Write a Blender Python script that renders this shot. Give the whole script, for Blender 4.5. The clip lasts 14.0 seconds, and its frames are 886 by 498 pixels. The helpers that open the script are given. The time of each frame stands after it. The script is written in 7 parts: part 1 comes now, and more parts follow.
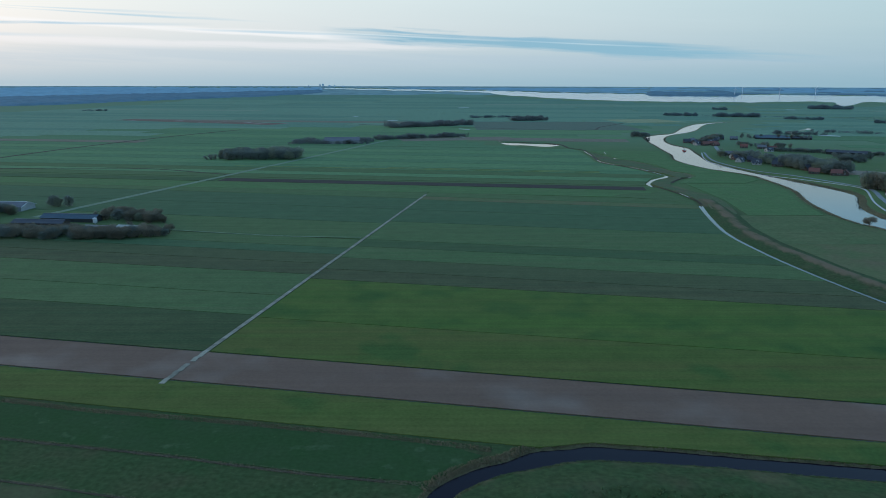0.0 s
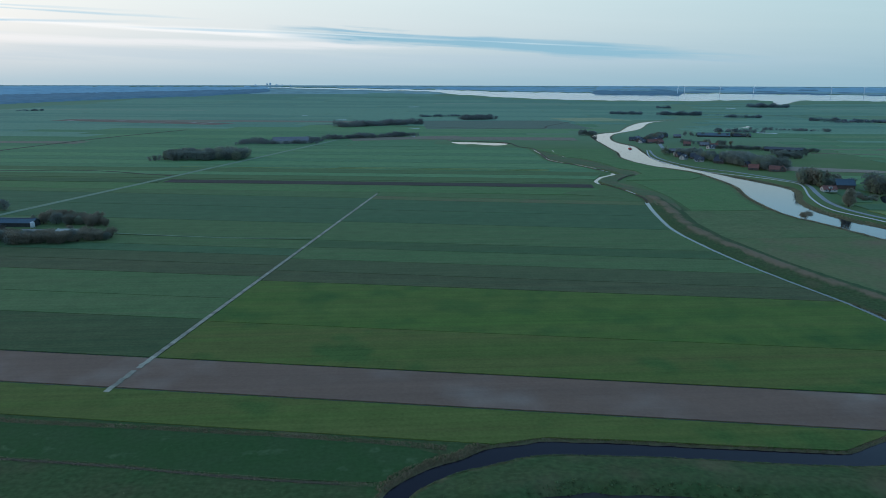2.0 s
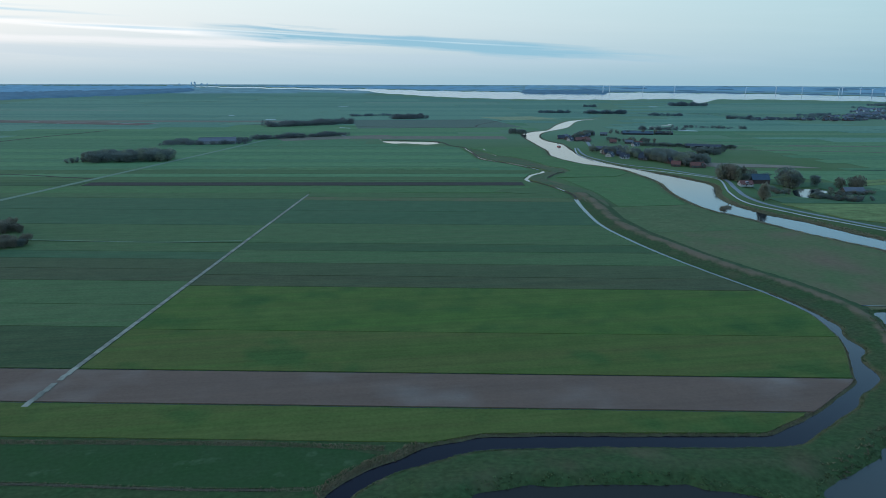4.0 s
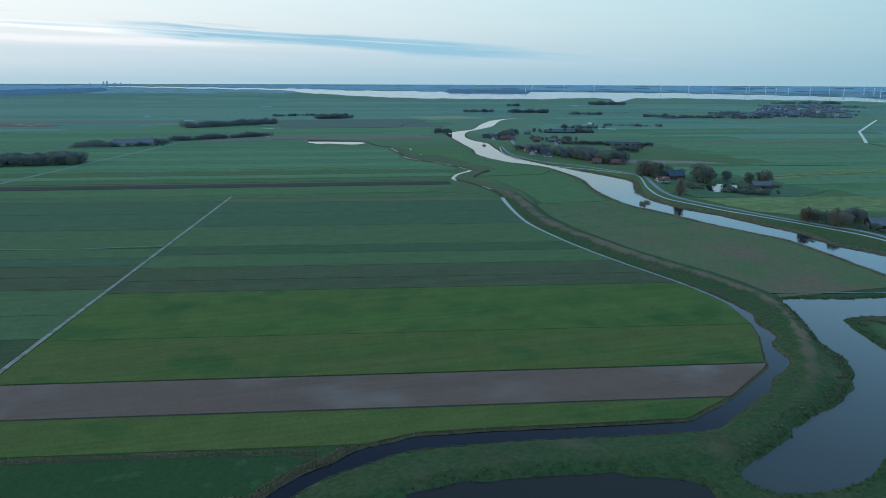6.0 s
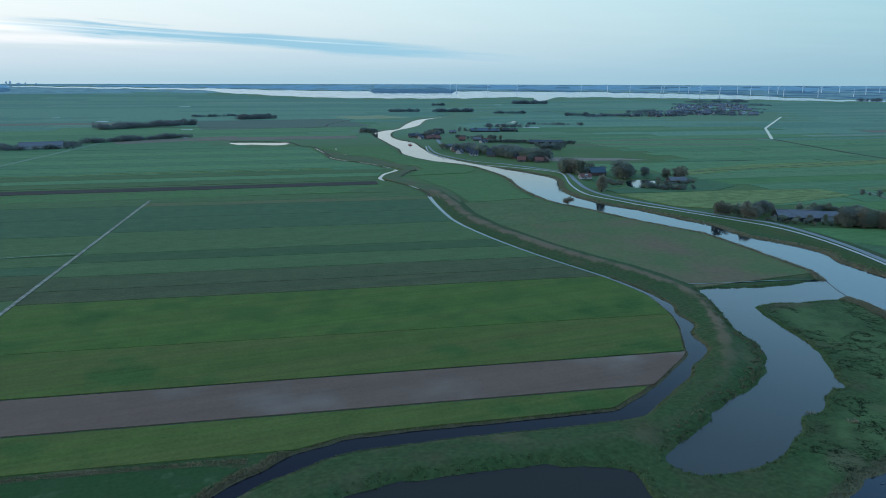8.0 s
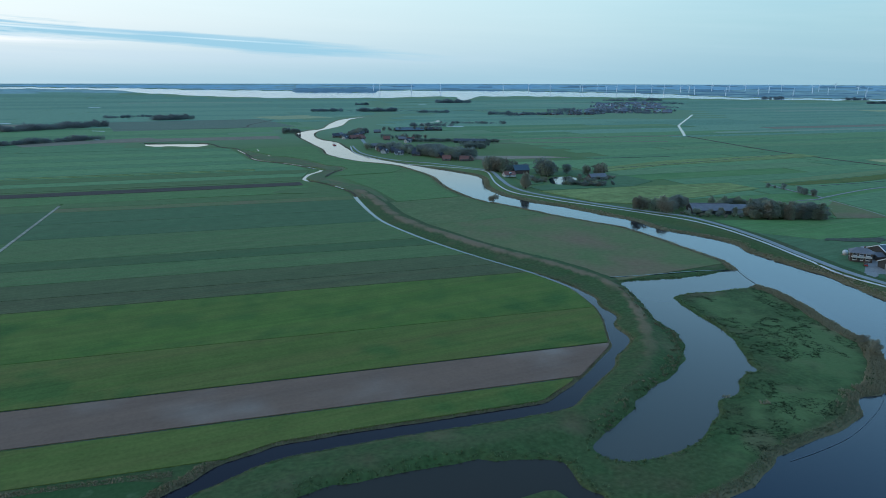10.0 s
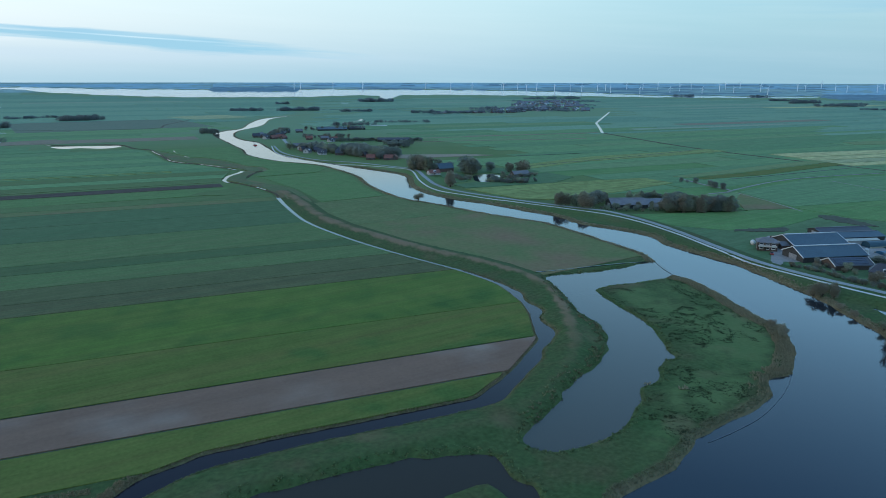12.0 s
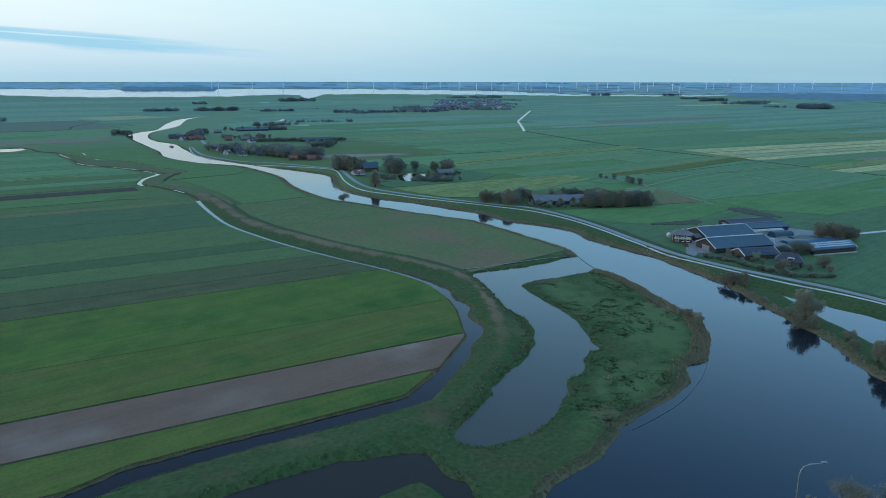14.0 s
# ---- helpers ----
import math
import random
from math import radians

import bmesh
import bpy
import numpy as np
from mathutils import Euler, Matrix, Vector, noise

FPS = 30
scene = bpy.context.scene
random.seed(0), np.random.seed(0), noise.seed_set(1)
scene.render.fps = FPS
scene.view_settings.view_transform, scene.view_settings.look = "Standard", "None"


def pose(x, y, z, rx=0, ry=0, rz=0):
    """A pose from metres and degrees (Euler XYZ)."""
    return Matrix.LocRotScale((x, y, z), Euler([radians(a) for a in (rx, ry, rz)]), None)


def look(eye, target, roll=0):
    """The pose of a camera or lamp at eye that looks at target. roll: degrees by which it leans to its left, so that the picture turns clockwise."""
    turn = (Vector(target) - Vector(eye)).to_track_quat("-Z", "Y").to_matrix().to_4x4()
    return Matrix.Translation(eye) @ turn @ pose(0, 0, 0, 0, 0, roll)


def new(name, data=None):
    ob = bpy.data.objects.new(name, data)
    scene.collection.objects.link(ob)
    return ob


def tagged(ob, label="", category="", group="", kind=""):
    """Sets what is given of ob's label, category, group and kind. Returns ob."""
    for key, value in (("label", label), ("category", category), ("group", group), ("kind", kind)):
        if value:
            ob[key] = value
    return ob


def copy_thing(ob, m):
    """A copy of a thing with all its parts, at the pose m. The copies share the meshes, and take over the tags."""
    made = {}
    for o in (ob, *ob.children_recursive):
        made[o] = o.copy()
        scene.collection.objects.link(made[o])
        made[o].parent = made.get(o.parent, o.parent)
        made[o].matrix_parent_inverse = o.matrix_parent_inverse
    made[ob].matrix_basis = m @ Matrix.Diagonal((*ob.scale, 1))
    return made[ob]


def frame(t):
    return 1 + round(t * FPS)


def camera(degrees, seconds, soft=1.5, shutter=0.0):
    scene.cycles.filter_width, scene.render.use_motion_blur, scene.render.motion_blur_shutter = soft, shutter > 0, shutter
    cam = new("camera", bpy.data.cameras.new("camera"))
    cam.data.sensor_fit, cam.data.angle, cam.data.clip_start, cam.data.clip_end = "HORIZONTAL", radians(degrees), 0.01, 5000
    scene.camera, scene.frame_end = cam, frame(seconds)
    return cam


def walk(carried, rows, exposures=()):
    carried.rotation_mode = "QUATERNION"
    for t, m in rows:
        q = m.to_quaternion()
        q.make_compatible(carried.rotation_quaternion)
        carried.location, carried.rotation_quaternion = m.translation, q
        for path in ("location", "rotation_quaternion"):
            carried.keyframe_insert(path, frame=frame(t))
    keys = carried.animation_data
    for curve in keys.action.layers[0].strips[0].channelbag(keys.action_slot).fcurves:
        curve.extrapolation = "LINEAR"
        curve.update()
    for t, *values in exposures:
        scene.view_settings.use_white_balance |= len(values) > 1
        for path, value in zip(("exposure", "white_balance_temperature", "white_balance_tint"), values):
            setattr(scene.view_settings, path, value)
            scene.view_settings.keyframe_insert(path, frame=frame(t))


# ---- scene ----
# ---------------------------------------------------------------- camera
EYE = 90.0
cam = camera(64.53, 14.0, soft=0.7)
ROWS = [
    (0.0, 0.0, -13.33, 0.10), (0.5, -0.96, -13.35, 0.11), (1.0, -1.91, -13.36, 0.12), (1.5, -2.92, -13.38, 0.12),
    (2.0, -4.03, -13.39, 0.12), (2.5, -5.29, -13.41, 0.12), (3.0, -6.61, -13.42, 0.13), (5.5, -14.13, -13.46, 0.20),
    (6.0, -15.54, -13.46, 0.19), (6.5, -17.03, -13.47, 0.19), (7.0, -18.55, -13.48, 0.18), (7.5, -20.04, -13.49, 0.17),
    (8.0, -21.53, -13.48, 0.15), (10.5, -29.15, -13.54, 0.11), (11.0, -30.69, -13.56, 0.10), (11.5, -32.25, -13.58, 0.10),
    (12.0, -33.78, -13.61, 0.10), (12.5, -35.30, -13.62, 0.10), (13.0, -36.82, -13.64, 0.09), (13.5, -38.38, -13.66, 0.08),
    (14.0, -39.92, -13.67, 0.07),
]
walk(cam, [(t, pose(0, 0, EYE, 90 + pitch, -roll, yaw)) for t, yaw, pitch, roll in ROWS], [(0.0, -0.09), (3.0, 0.01), (8.0, 0.20), (14.0, 0.35)])

# ---------------------------------------------------------------- sky and sun
SUN_AZ = -60.0      # degrees from the first view, clockwise
SUN_EL = 4.0


def build_world():
    w = bpy.data.worlds.new("dusk_sky")
    scene.world = w
    w.use_nodes = True
    nt = w.node_tree
    nt.nodes.clear()
    N, L = nt.nodes.new, nt.links.new

    def math_node(op, a, b=None, c=None, clamp=False):
        n = N("ShaderNodeMath")
        n.operation, n.use_clamp = op, clamp
        for i, v in enumerate((a, b, c)):
            if v is None:
                continue
            if isinstance(v, (int, float)):
                n.inputs[i].default_value = v
            else:
                L(v, n.inputs[i])
        return n.outputs[0]

    def mixc(fac, a, b):
        n = N("ShaderNodeMix")
        n.data_type = "RGBA"
        for sock, v in ((n.inputs[0], fac), (n.inputs[6], a), (n.inputs[7], b)):
            if isinstance(v, (int, float)):
                sock.default_value = v
            elif isinstance(v, tuple):
                sock.default_value = (*v, 1)
            else:
                L(v, sock)
        return n.outputs[2]

    def ramp(fac, stops):
        n = N("ShaderNodeValToRGB")
        el = n.color_ramp.elements
        while len(el) < len(stops):
            el.new(0.5)
        for e, (p, c) in zip(el, stops):
            e.position, e.color = p, (*c, 1)
        L(fac, n.inputs[0])
        return n.outputs[0]

    tc = N("ShaderNodeTexCoord")
    sep = N("ShaderNodeSeparateXYZ")
    L(tc.outputs["Generated"], sep.inputs[0])
    x, y, z = sep.outputs
    az = math_node("ARCTAN2", x, y)
    sky = N("ShaderNodeTexSky")
    sky.sky_type, sky.sun_disc = "NISHITA", False
    sky.sun_elevation, sky.sun_rotation = radians(SUN_EL), radians(SUN_AZ)
    sky.air_density, sky.dust_density = 1.0, 2.5
    # thin veil of high cloud, brightest towards the set sun
    cool = ramp(z, SKY_COOL)
    warm = ramp(z, SKY_WARM)
    side = math_node("MULTIPLY_ADD", az, -SIDE_SLOPE, SIDE_MID, clamp=True)
    veil = mixc(side, cool, warm)
    nish = N("ShaderNodeVectorMath")
    nish.operation = "SCALE"
    L(sky.outputs[0], nish.inputs[0])
    nish.inputs["Scale"].default_value = 0.12
    # the sky deepens on the side away from the set sun
    deep = ramp(z, SKY_EAST)
    east = math_node("MULTIPLY_ADD", az, 1.45, -0.95, clamp=True)
    veil = mixc(math_node("MULTIPLY", east, 0.85), veil, deep)
    base = mixc(VEIL, nish.outputs[0], veil)
    # long streaks of cloud lying low over the horizon
    tilt = math_node("MULTIPLY_ADD", az, 0.045, z)
    comb = N("ShaderNodeCombineXYZ")
    L(math_node("MULTIPLY", az, 3.0), comb.inputs[0])
    L(math_node("MULTIPLY", tilt, 60.0), comb.inputs[1])
    nz = N("ShaderNodeTexNoise")
    nz.inputs["Scale"].default_value, nz.inputs["Detail"].default_value, nz.inputs["Roughness"].default_value = 1.0, 6.0, 0.6
    L(comb.outputs[0], nz.inputs[0])
    n = nz.outputs[0]

    def band(centre, slope, half, left, right):
        # one streak: its height at azimuth 0, its fall, its half thickness and its two ends
        line = math_node("MULTIPLY_ADD", az, -slope, z)
        d = math_node("ABSOLUTE", math_node("SUBTRACT", line, centre))
        wob = math_node("MULTIPLY_ADD", n, half * 5.0, -half * 2.5)
        a = math_node("SUBTRACT", 1.25, math_node("DIVIDE", math_node("ADD", d, wob), half), clamp=True)
        e1 = math_node("MULTIPLY", math_node("SUBTRACT", az, left), 9.0, clamp=True)
        e2 = math_node("MULTIPLY", math_node("SUBTRACT", right, az), 6.0, clamp=True)
        return math_node("MULTIPLY", math_node("MULTIPLY", a, e1), e2)

    col = base
    for centre, slope, half, left, right, tint, amount in STREAKS:
        col = mixc(math_node("MULTIPLY", band(centre, slope, half, left, right), amount), col, tint)
    soft = math_node("MULTIPLY", math_node("MULTIPLY_ADD", n, 3.0, -1.35, clamp=True), 0.04)
    col = mixc(soft, col, (0.72, 0.80, 0.86))
    bg = N("ShaderNodeBackground")
    bg.inputs[1].default_value = SKY_STRENGTH
    L(col, bg.inputs[0])
    out = N("ShaderNodeOutputWorld")
    L(bg.outputs[0], out.inputs[0])


SKY_STRENGTH = 1.32
VEIL = 0.85
SIDE_SLOPE, SIDE_MID = 0.58, 0.54
SKY_COOL = [(0.0, (0.235, 0.415, 0.52)), (0.03, (0.262, 0.445, 0.545)), (0.07, (0.290, 0.490, 0.575)), (0.12, (0.310, 0.528, 0.615)), (0.16, (0.31, 0.66, 0.90)), (0.28, (0.38, 0.78, 1.14)), (0.5, (0.17, 0.39, 0.69)), (1.0, (0.13, 0.28, 0.54))]
SKY_WARM = [(0.0, (0.40, 0.54, 0.63)), (0.03, (0.60, 0.67, 0.73)), (0.07, (0.80, 0.80, 0.82)), (0.12, (0.85, 0.88, 0.875)), (0.17, (0.50, 0.78, 0.96)), (0.28, (0.40, 0.70, 0.98)), (0.5, (0.20, 0.42, 0.72)), (1.0, (0.15, 0.29, 0.54))]
SKY_EAST = [(0.0, (0.215, 0.375, 0.465)), (0.03, (0.228, 0.395, 0.485)), (0.07, (0.240, 0.415, 0.505)), (0.13, (0.265, 0.460, 0.575)), (0.18, (0.33, 0.71, 1.04)), (0.28, (0.42, 0.92, 1.42)), (0.5, (0.20, 0.50, 1.00)), (1.0, (0.13, 0.28, 0.54))]
# height, fall, half thickness, from, to (radians of azimuth), colour, strength
STREAKS = [
    (0.0560, -0.0300, 0.0040, -0.70, 0.12, (0.80, 0.80, 0.81), 0.6),
    (0.0480, -0.0050, 0.0050, -0.80, 0.10, (0.78, 0.76, 0.78), 0.4),
    (0.0300, -0.0050, 0.0090, -0.80, 0.60, (0.36, 0.47, 0.56), 0.3),
    (0.0570, -0.0560, 0.0078, -0.17, 0.52, (0.22, 0.40, 0.51), 1.0),
    (0.0632, -0.0520, 0.0026, -0.17, 0.30, (0.22, 0.40, 0.52), 0.9),
    (0.0590, -0.0560, 0.0016, 0.26, 0.52, (0.23, 0.41, 0.52), 0.7),
    (0.0592, -0.0420, 0.0014, -0.22, 0.10, (0.74, 0.79, 0.81), 0.45),
    (0.0605, -0.0500, 0.0008, 0.08, 0.34, (0.58, 0.72, 0.78), 0.35),
    (0.0790, 0.0200, 0.0022, -0.66, -0.30, (0.33, 0.49, 0.60), 0.75),
    (0.0732, -0.0210, 0.0018, -0.60, -0.22, (0.36, 0.52, 0.62), 0.75),
    (0.0835, -0.0060, 0.0012, -0.60, -0.30, (0.42, 0.56, 0.65), 0.55),
    (0.0600, 0.0100, 0.0022, -0.70, -0.44, (0.42, 0.55, 0.64), 0.6),
    (0.0611, -0.0160, 0.0014, -0.36, -0.05, (0.36, 0.52, 0.62), 0.65),
    (0.0906, 0.0000, 0.0013, 0.93, 1.03, (0.20, 0.40, 0.52), 0.7),
    (0.0650, 0.0180, 0.0110, 1.02, 1.80, (0.19, 0.37, 0.49), 0.45),
]
build_world()

sun = new("sun", bpy.data.lights.new("sun", "SUN"))
sun.data.energy, sun.data.angle, sun.data.color = 0.5, radians(20), (1.0, 0.90, 0.80)
sun_dir = Vector((math.sin(radians(SUN_AZ)) * math.cos(radians(9)), math.cos(radians(SUN_AZ)) * math.cos(radians(9)), math.sin(radians(9))))
sun.matrix_basis = look(sun_dir * 500, (0, 0, 0))

# ---------------------------------------------------------------- materials


def mat(name, base, second=None, rough=0.85, scale=0.05, fine=1.2, mix=1.0, bump=0.0, metal=0.0, stretch=None, turn=0.0, spec=0.3, streak=0.0, leaf=False,
        rough2=None, island=0.0, obrand=0.0, third=None, third_scale=0.01, third_lo=0.55, third_hi=0.65):
    """A surface with variation at two scales in metres of the world; stretch draws the grain out along one way."""
    m = bpy.data.materials.new(name)
    m.use_nodes = True
    nt = m.node_tree
    N, L = nt.nodes.new, nt.links.new
    b = nt.nodes["Principled BSDF"]
    b.inputs["Roughness"].default_value, b.inputs["Metallic"].default_value = rough, metal
    b.inputs["Specular IOR Level"].default_value = spec
    second = second or tuple(c * 0.7 for c in base)
    geo = N("ShaderNodeNewGeometry")
    mp = N("ShaderNodeMapping")
    mp.inputs["Rotation"].default_value = (0, 0, radians(turn))
    if stretch:
        mp.inputs["Scale"].default_value = stretch
    L(geo.outputs["Position"], mp.inputs[0])

    def noise_at(s, detail, vec):
        n = N("ShaderNodeTexNoise")
        n.inputs["Scale"].default_value, n.inputs["Detail"].default_value = s, detail
        L(vec, n.inputs["Vector"])
        return n.outputs[0]

    def ramped(fac, lo, hi):
        r = N("ShaderNodeMapRange")
        r.inputs[1].default_value, r.inputs[2].default_value = lo, hi
        L(fac, r.inputs[0])
        return r.outputs[0]

    def mixc(fac, a, c, blend="MIX"):
        n = N("ShaderNodeMix")
        n.data_type, n.blend_type = "RGBA", blend
        L(fac, n.inputs[0]) if not isinstance(fac, float) else setattr(n.inputs[0], "default_value", fac)
        for sock, v in ((n.inputs[6], a), (n.inputs[7], c)):
            if isinstance(v, tuple):
                sock.default_value = (*v, 1)
            else:
                L(v, sock)
        return n.outputs[2]

    big = noise_at(scale, 4.0, mp.outputs[0])
    small = noise_at(fine, 3.0, geo.outputs["Position"])
    col = mixc(ramped(big, 0.32, 0.68), base, second)
    if third:
        patch = noise_at(third_scale, 3.0, geo.outputs["Position"])
        col = mixc(ramped(patch, third_lo, third_hi), col, third)
    grain = ramped(small, 0.25, 0.75)
    gm = N("ShaderNodeMath")
    gm.operation = "MULTIPLY_ADD"
    L(grain, gm.inputs[0])
    gm.inputs[1].default_value, gm.inputs[2].default_value = 0.5 * mix, 1.0 - 0.25 * mix
    val = gm.outputs[0]

    def times(v, sock, amount):
        # brightness v varied by a 0..1 signal
        a = N("ShaderNodeMath")
        a.operation = "MULTIPLY_ADD"
        L(sock, a.inputs[0])
        a.inputs[1].default_value, a.inputs[2].default_value = amount, 1 - amount / 2
        c = N("ShaderNodeMath")
        c.operation = "MULTIPLY"
        L(v, c.inputs[0]), L(a.outputs[0], c.inputs[1])
        return c.outputs[0]

    if streak:
        sm = N("ShaderNodeMapping")
        sm.inputs["Rotation"].default_value, sm.inputs["Scale"].default_value = (0, 0, radians(turn)), (0.012, 0.55, 1.0)
        L(geo.outputs["Position"], sm.inputs[0])
        val = times(val, ramped(noise_at(1.0, 4.0, sm.outputs[0]), 0.3, 0.7), streak)
        val = times(val, ramped(noise_at(0.11, 4.0, geo.outputs["Position"]), 0.3, 0.7), streak * 0.8)
    if island:
        val = times(val, geo.outputs["Random Per Island"], island)
    if obrand:
        val = times(val, N("ShaderNodeObjectInfo").outputs["Random"], obrand)
    sc = N("ShaderNodeVectorMath")
    sc.operation = "SCALE"
    L(col, sc.inputs[0]), L(val, sc.inputs["Scale"])
    L(sc.outputs[0], b.inputs["Base Color"])
    if leaf:
        tr, mx = N("ShaderNodeBsdfTranslucent"), N("ShaderNodeMixShader")
        L(sc.outputs[0], tr.inputs[0])
        mx.inputs[0].default_value = 0.5
        L(b.outputs[0], mx.inputs[1]), L(tr.outputs[0], mx.inputs[2])
        L(mx.outputs[0], nt.nodes["Material Output"].inputs[0])
    if rough2 is not None:
        wet = noise_at(0.03, 3.0, geo.outputs["Position"])
        rr = N("ShaderNodeMapRange")
        rr.inputs[1].default_value, rr.inputs[2].default_value, rr.inputs[3].default_value, rr.inputs[4].default_value = 0.50, 0.68, rough, rough2
        L(wet, rr.inputs[0]), L(rr.outputs[0], b.inputs["Roughness"])
    if bump:
        bp = N("ShaderNodeBump")
        bp.inputs["Strength"].default_value, bp.inputs["Distance"].default_value = min(1.0, bump), 0.3
        L(small, bp.inputs["Height"]), L(bp.outputs[0], b.inputs["Normal"])
    return m


def water_mat(name, deep, rough=0.03, ripple=0.03, scale=0.6, spec=0.5):
    m = bpy.data.materials.new(name)
    m.use_nodes = True
    nt = m.node_tree
    N, L = nt.nodes.new, nt.links.new
    b = nt.nodes["Principled BSDF"]
    b.inputs["Base Color"].default_value = (*deep, 1)
    b.inputs["IOR"].default_value = 1.333
    b.inputs["Specular IOR Level"].default_value = spec
    geo = N("ShaderNodeNewGeometry")
    n = N("ShaderNodeTexNoise")
    n.inputs["Scale"].default_value, n.inputs["Detail"].default_value = scale, 3.0
    L(geo.outputs["Position"], n.inputs["Vector"])
    w = N("ShaderNodeTexNoise")
    w.inputs["Scale"].default_value = 0.02
    L(geo.outputs["Position"], w.inputs["Vector"])
    r = N("ShaderNodeMapRange")
    r.inputs[3].default_value, r.inputs[4].default_value = rough, rough + 0.06
    L(w.outputs[0], r.inputs[0]), L(r.outputs[0], b.inputs["Roughness"])
    bp = N("ShaderNodeBump")
    bp.inputs["Strength"].default_value, bp.inputs["Distance"].default_value = ripple, 0.2
    L(n.outputs[0], bp.inputs["Height"]), L(bp.outputs[0], b.inputs["Normal"])
    return m


TURN = -10.9        # the polder strips run this way
G_ROUGH = mat("rough_grass", (0.048, 0.087, 0.029), (0.066, 0.086, 0.033), scale=0.06, fine=0.7, mix=1.2, bump=0.6, third=(0.080, 0.079, 0.035), third_scale=0.05, third_lo=0.55, third_hi=0.72, spec=0.06)
STRIPE = (0.03, 1.0, 1.0)
G_BRIGHT = mat("bright_grass", (0.098, 0.134, 0.031), (0.123, 0.126, 0.036), scale=0.16, stretch=STRIPE, turn=-TURN, fine=1.0, bump=0.12, third=(0.069, 0.116, 0.029), third_scale=0.03, spec=0.06, mix=0.55, streak=0.2)
G_VIVID = mat("vivid_grass", (0.089, 0.144, 0.030), (0.108, 0.142, 0.035), scale=0.14, stretch=STRIPE, turn=-TURN, fine=1.0, bump=0.12, third=(0.050, 0.104, 0.026), third_scale=0.042, third_lo=0.50, third_hi=0.72, spec=0.06, mix=0.5, streak=0.2)
G_LUSH = mat("lush_grass", (0.101, 0.202, 0.066), (0.122, 0.201, 0.074), scale=0.16, stretch=STRIPE, turn=-TURN, fine=1.0, bump=0.12, third=(0.082, 0.175, 0.058), third_scale=0.03, third_lo=0.45, third_hi=0.7, spec=0.06, mix=0.55, streak=0.2)
G_MID = mat("meadow_grass", (0.094, 0.151, 0.056), (0.113, 0.149, 0.061), scale=0.2, stretch=STRIPE, turn=-TURN, fine=0.8, bump=0.12, spec=0.06, mix=0.55, streak=0.2)
G_DARK = mat("dark_grass", (0.070, 0.119, 0.049), (0.086, 0.119, 0.050), scale=0.2, stretch=STRIPE, turn=-TURN, fine=0.8, bump=0.12, spec=0.06, mix=0.55, streak=0.2)
G_DEEP = mat("deep_dark_grass", (0.066, 0.096, 0.040), (0.080, 0.098, 0.042), scale=0.2, stretch=STRIPE, turn=-TURN, fine=0.8, bump=0.12, spec=0.06, mix=0.55, streak=0.25)
G_DUSKY = mat("dusky_grass", (0.090, 0.103, 0.048), (0.103, 0.103, 0.048), scale=0.2, stretch=STRIPE, turn=-TURN, fine=0.8, bump=0.12, spec=0.06, mix=0.55, streak=0.25)
G_TEAL = mat("cool_dark_grass", (0.075, 0.134, 0.060), (0.088, 0.134, 0.062), scale=0.2, stretch=STRIPE, turn=-TURN, fine=0.8, bump=0.12, spec=0.06, mix=0.5, streak=0.2)
G_OLIVE = mat("olive_grass", (0.103, 0.114, 0.052), (0.089, 0.107, 0.047), scale=0.25, stretch=STRIPE, turn=-TURN, fine=0.8, bump=0.12, spec=0.06, mix=0.55, streak=0.2)
G_PALE = mat("pale_mown_grass", (0.178, 0.215, 0.089), (0.145, 0.199, 0.084), scale=0.2, stretch=STRIPE, turn=-TURN, fine=0.8, bump=0.12, spec=0.06, mix=0.55, streak=0.2)
G_STRAW = mat("straw_field", (0.414, 0.377, 0.174), (0.357, 0.344, 0.160), scale=0.2, stretch=STRIPE, turn=-TURN, fine=0.8, bump=0.3, spec=0.06, streak=0.5)
G_WILD = mat("wild_meadow", (0.109, 0.150, 0.057), (0.154, 0.156, 0.068), scale=0.03, fine=0.35, mix=0.5, bump=0.12, third=(0.200, 0.135, 0.079), third_scale=0.022, third_lo=0.46, third_hi=0.70, spec=0.06)
SOIL = mat("bare_soil", (0.195, 0.113, 0.076), (0.176, 0.103, 0.070), scale=0.12, stretch=STRIPE, turn=-TURN, fine=0.9, mix=0.28, bump=0.1, rough=0.95, rough2=0.42, spec=0.22, streak=0.1)
SOIL_DARK = mat("dark_ploughed_soil", (0.068, 0.051, 0.045), (0.090, 0.068, 0.054), scale=0.2, stretch=STRIPE, turn=-TURN, fine=0.8, bump=0.6, spec=0.06)
SOIL_TAN = mat("dry_tan_soil", (0.24, 0.185, 0.13), (0.20, 0.165, 0.115), scale=0.1, fine=0.8, bump=0.4, spec=0.06)
DITCH = mat("ditch_mud", (0.022, 0.026, 0.018), (0.035, 0.035, 0.022), scale=0.3, fine=1.5, rough=0.5)
W_RIVER = water_mat("river_water", (0.007, 0.013, 0.020))
W_CREEK = water_mat("creek_water", (0.009, 0.005, 0.011), spec=0.21)
W_POND = water_mat("pond_water", (0.062, 0.060, 0.049), rough=0.06, spec=0.28)
W_MARSH = water_mat("marsh_water", (0.034, 0.028, 0.021), rough=0.06, spec=0.14)
W_LAKE = water_mat("lake_water", (0.16, 0.19, 0.21), rough=0.13)
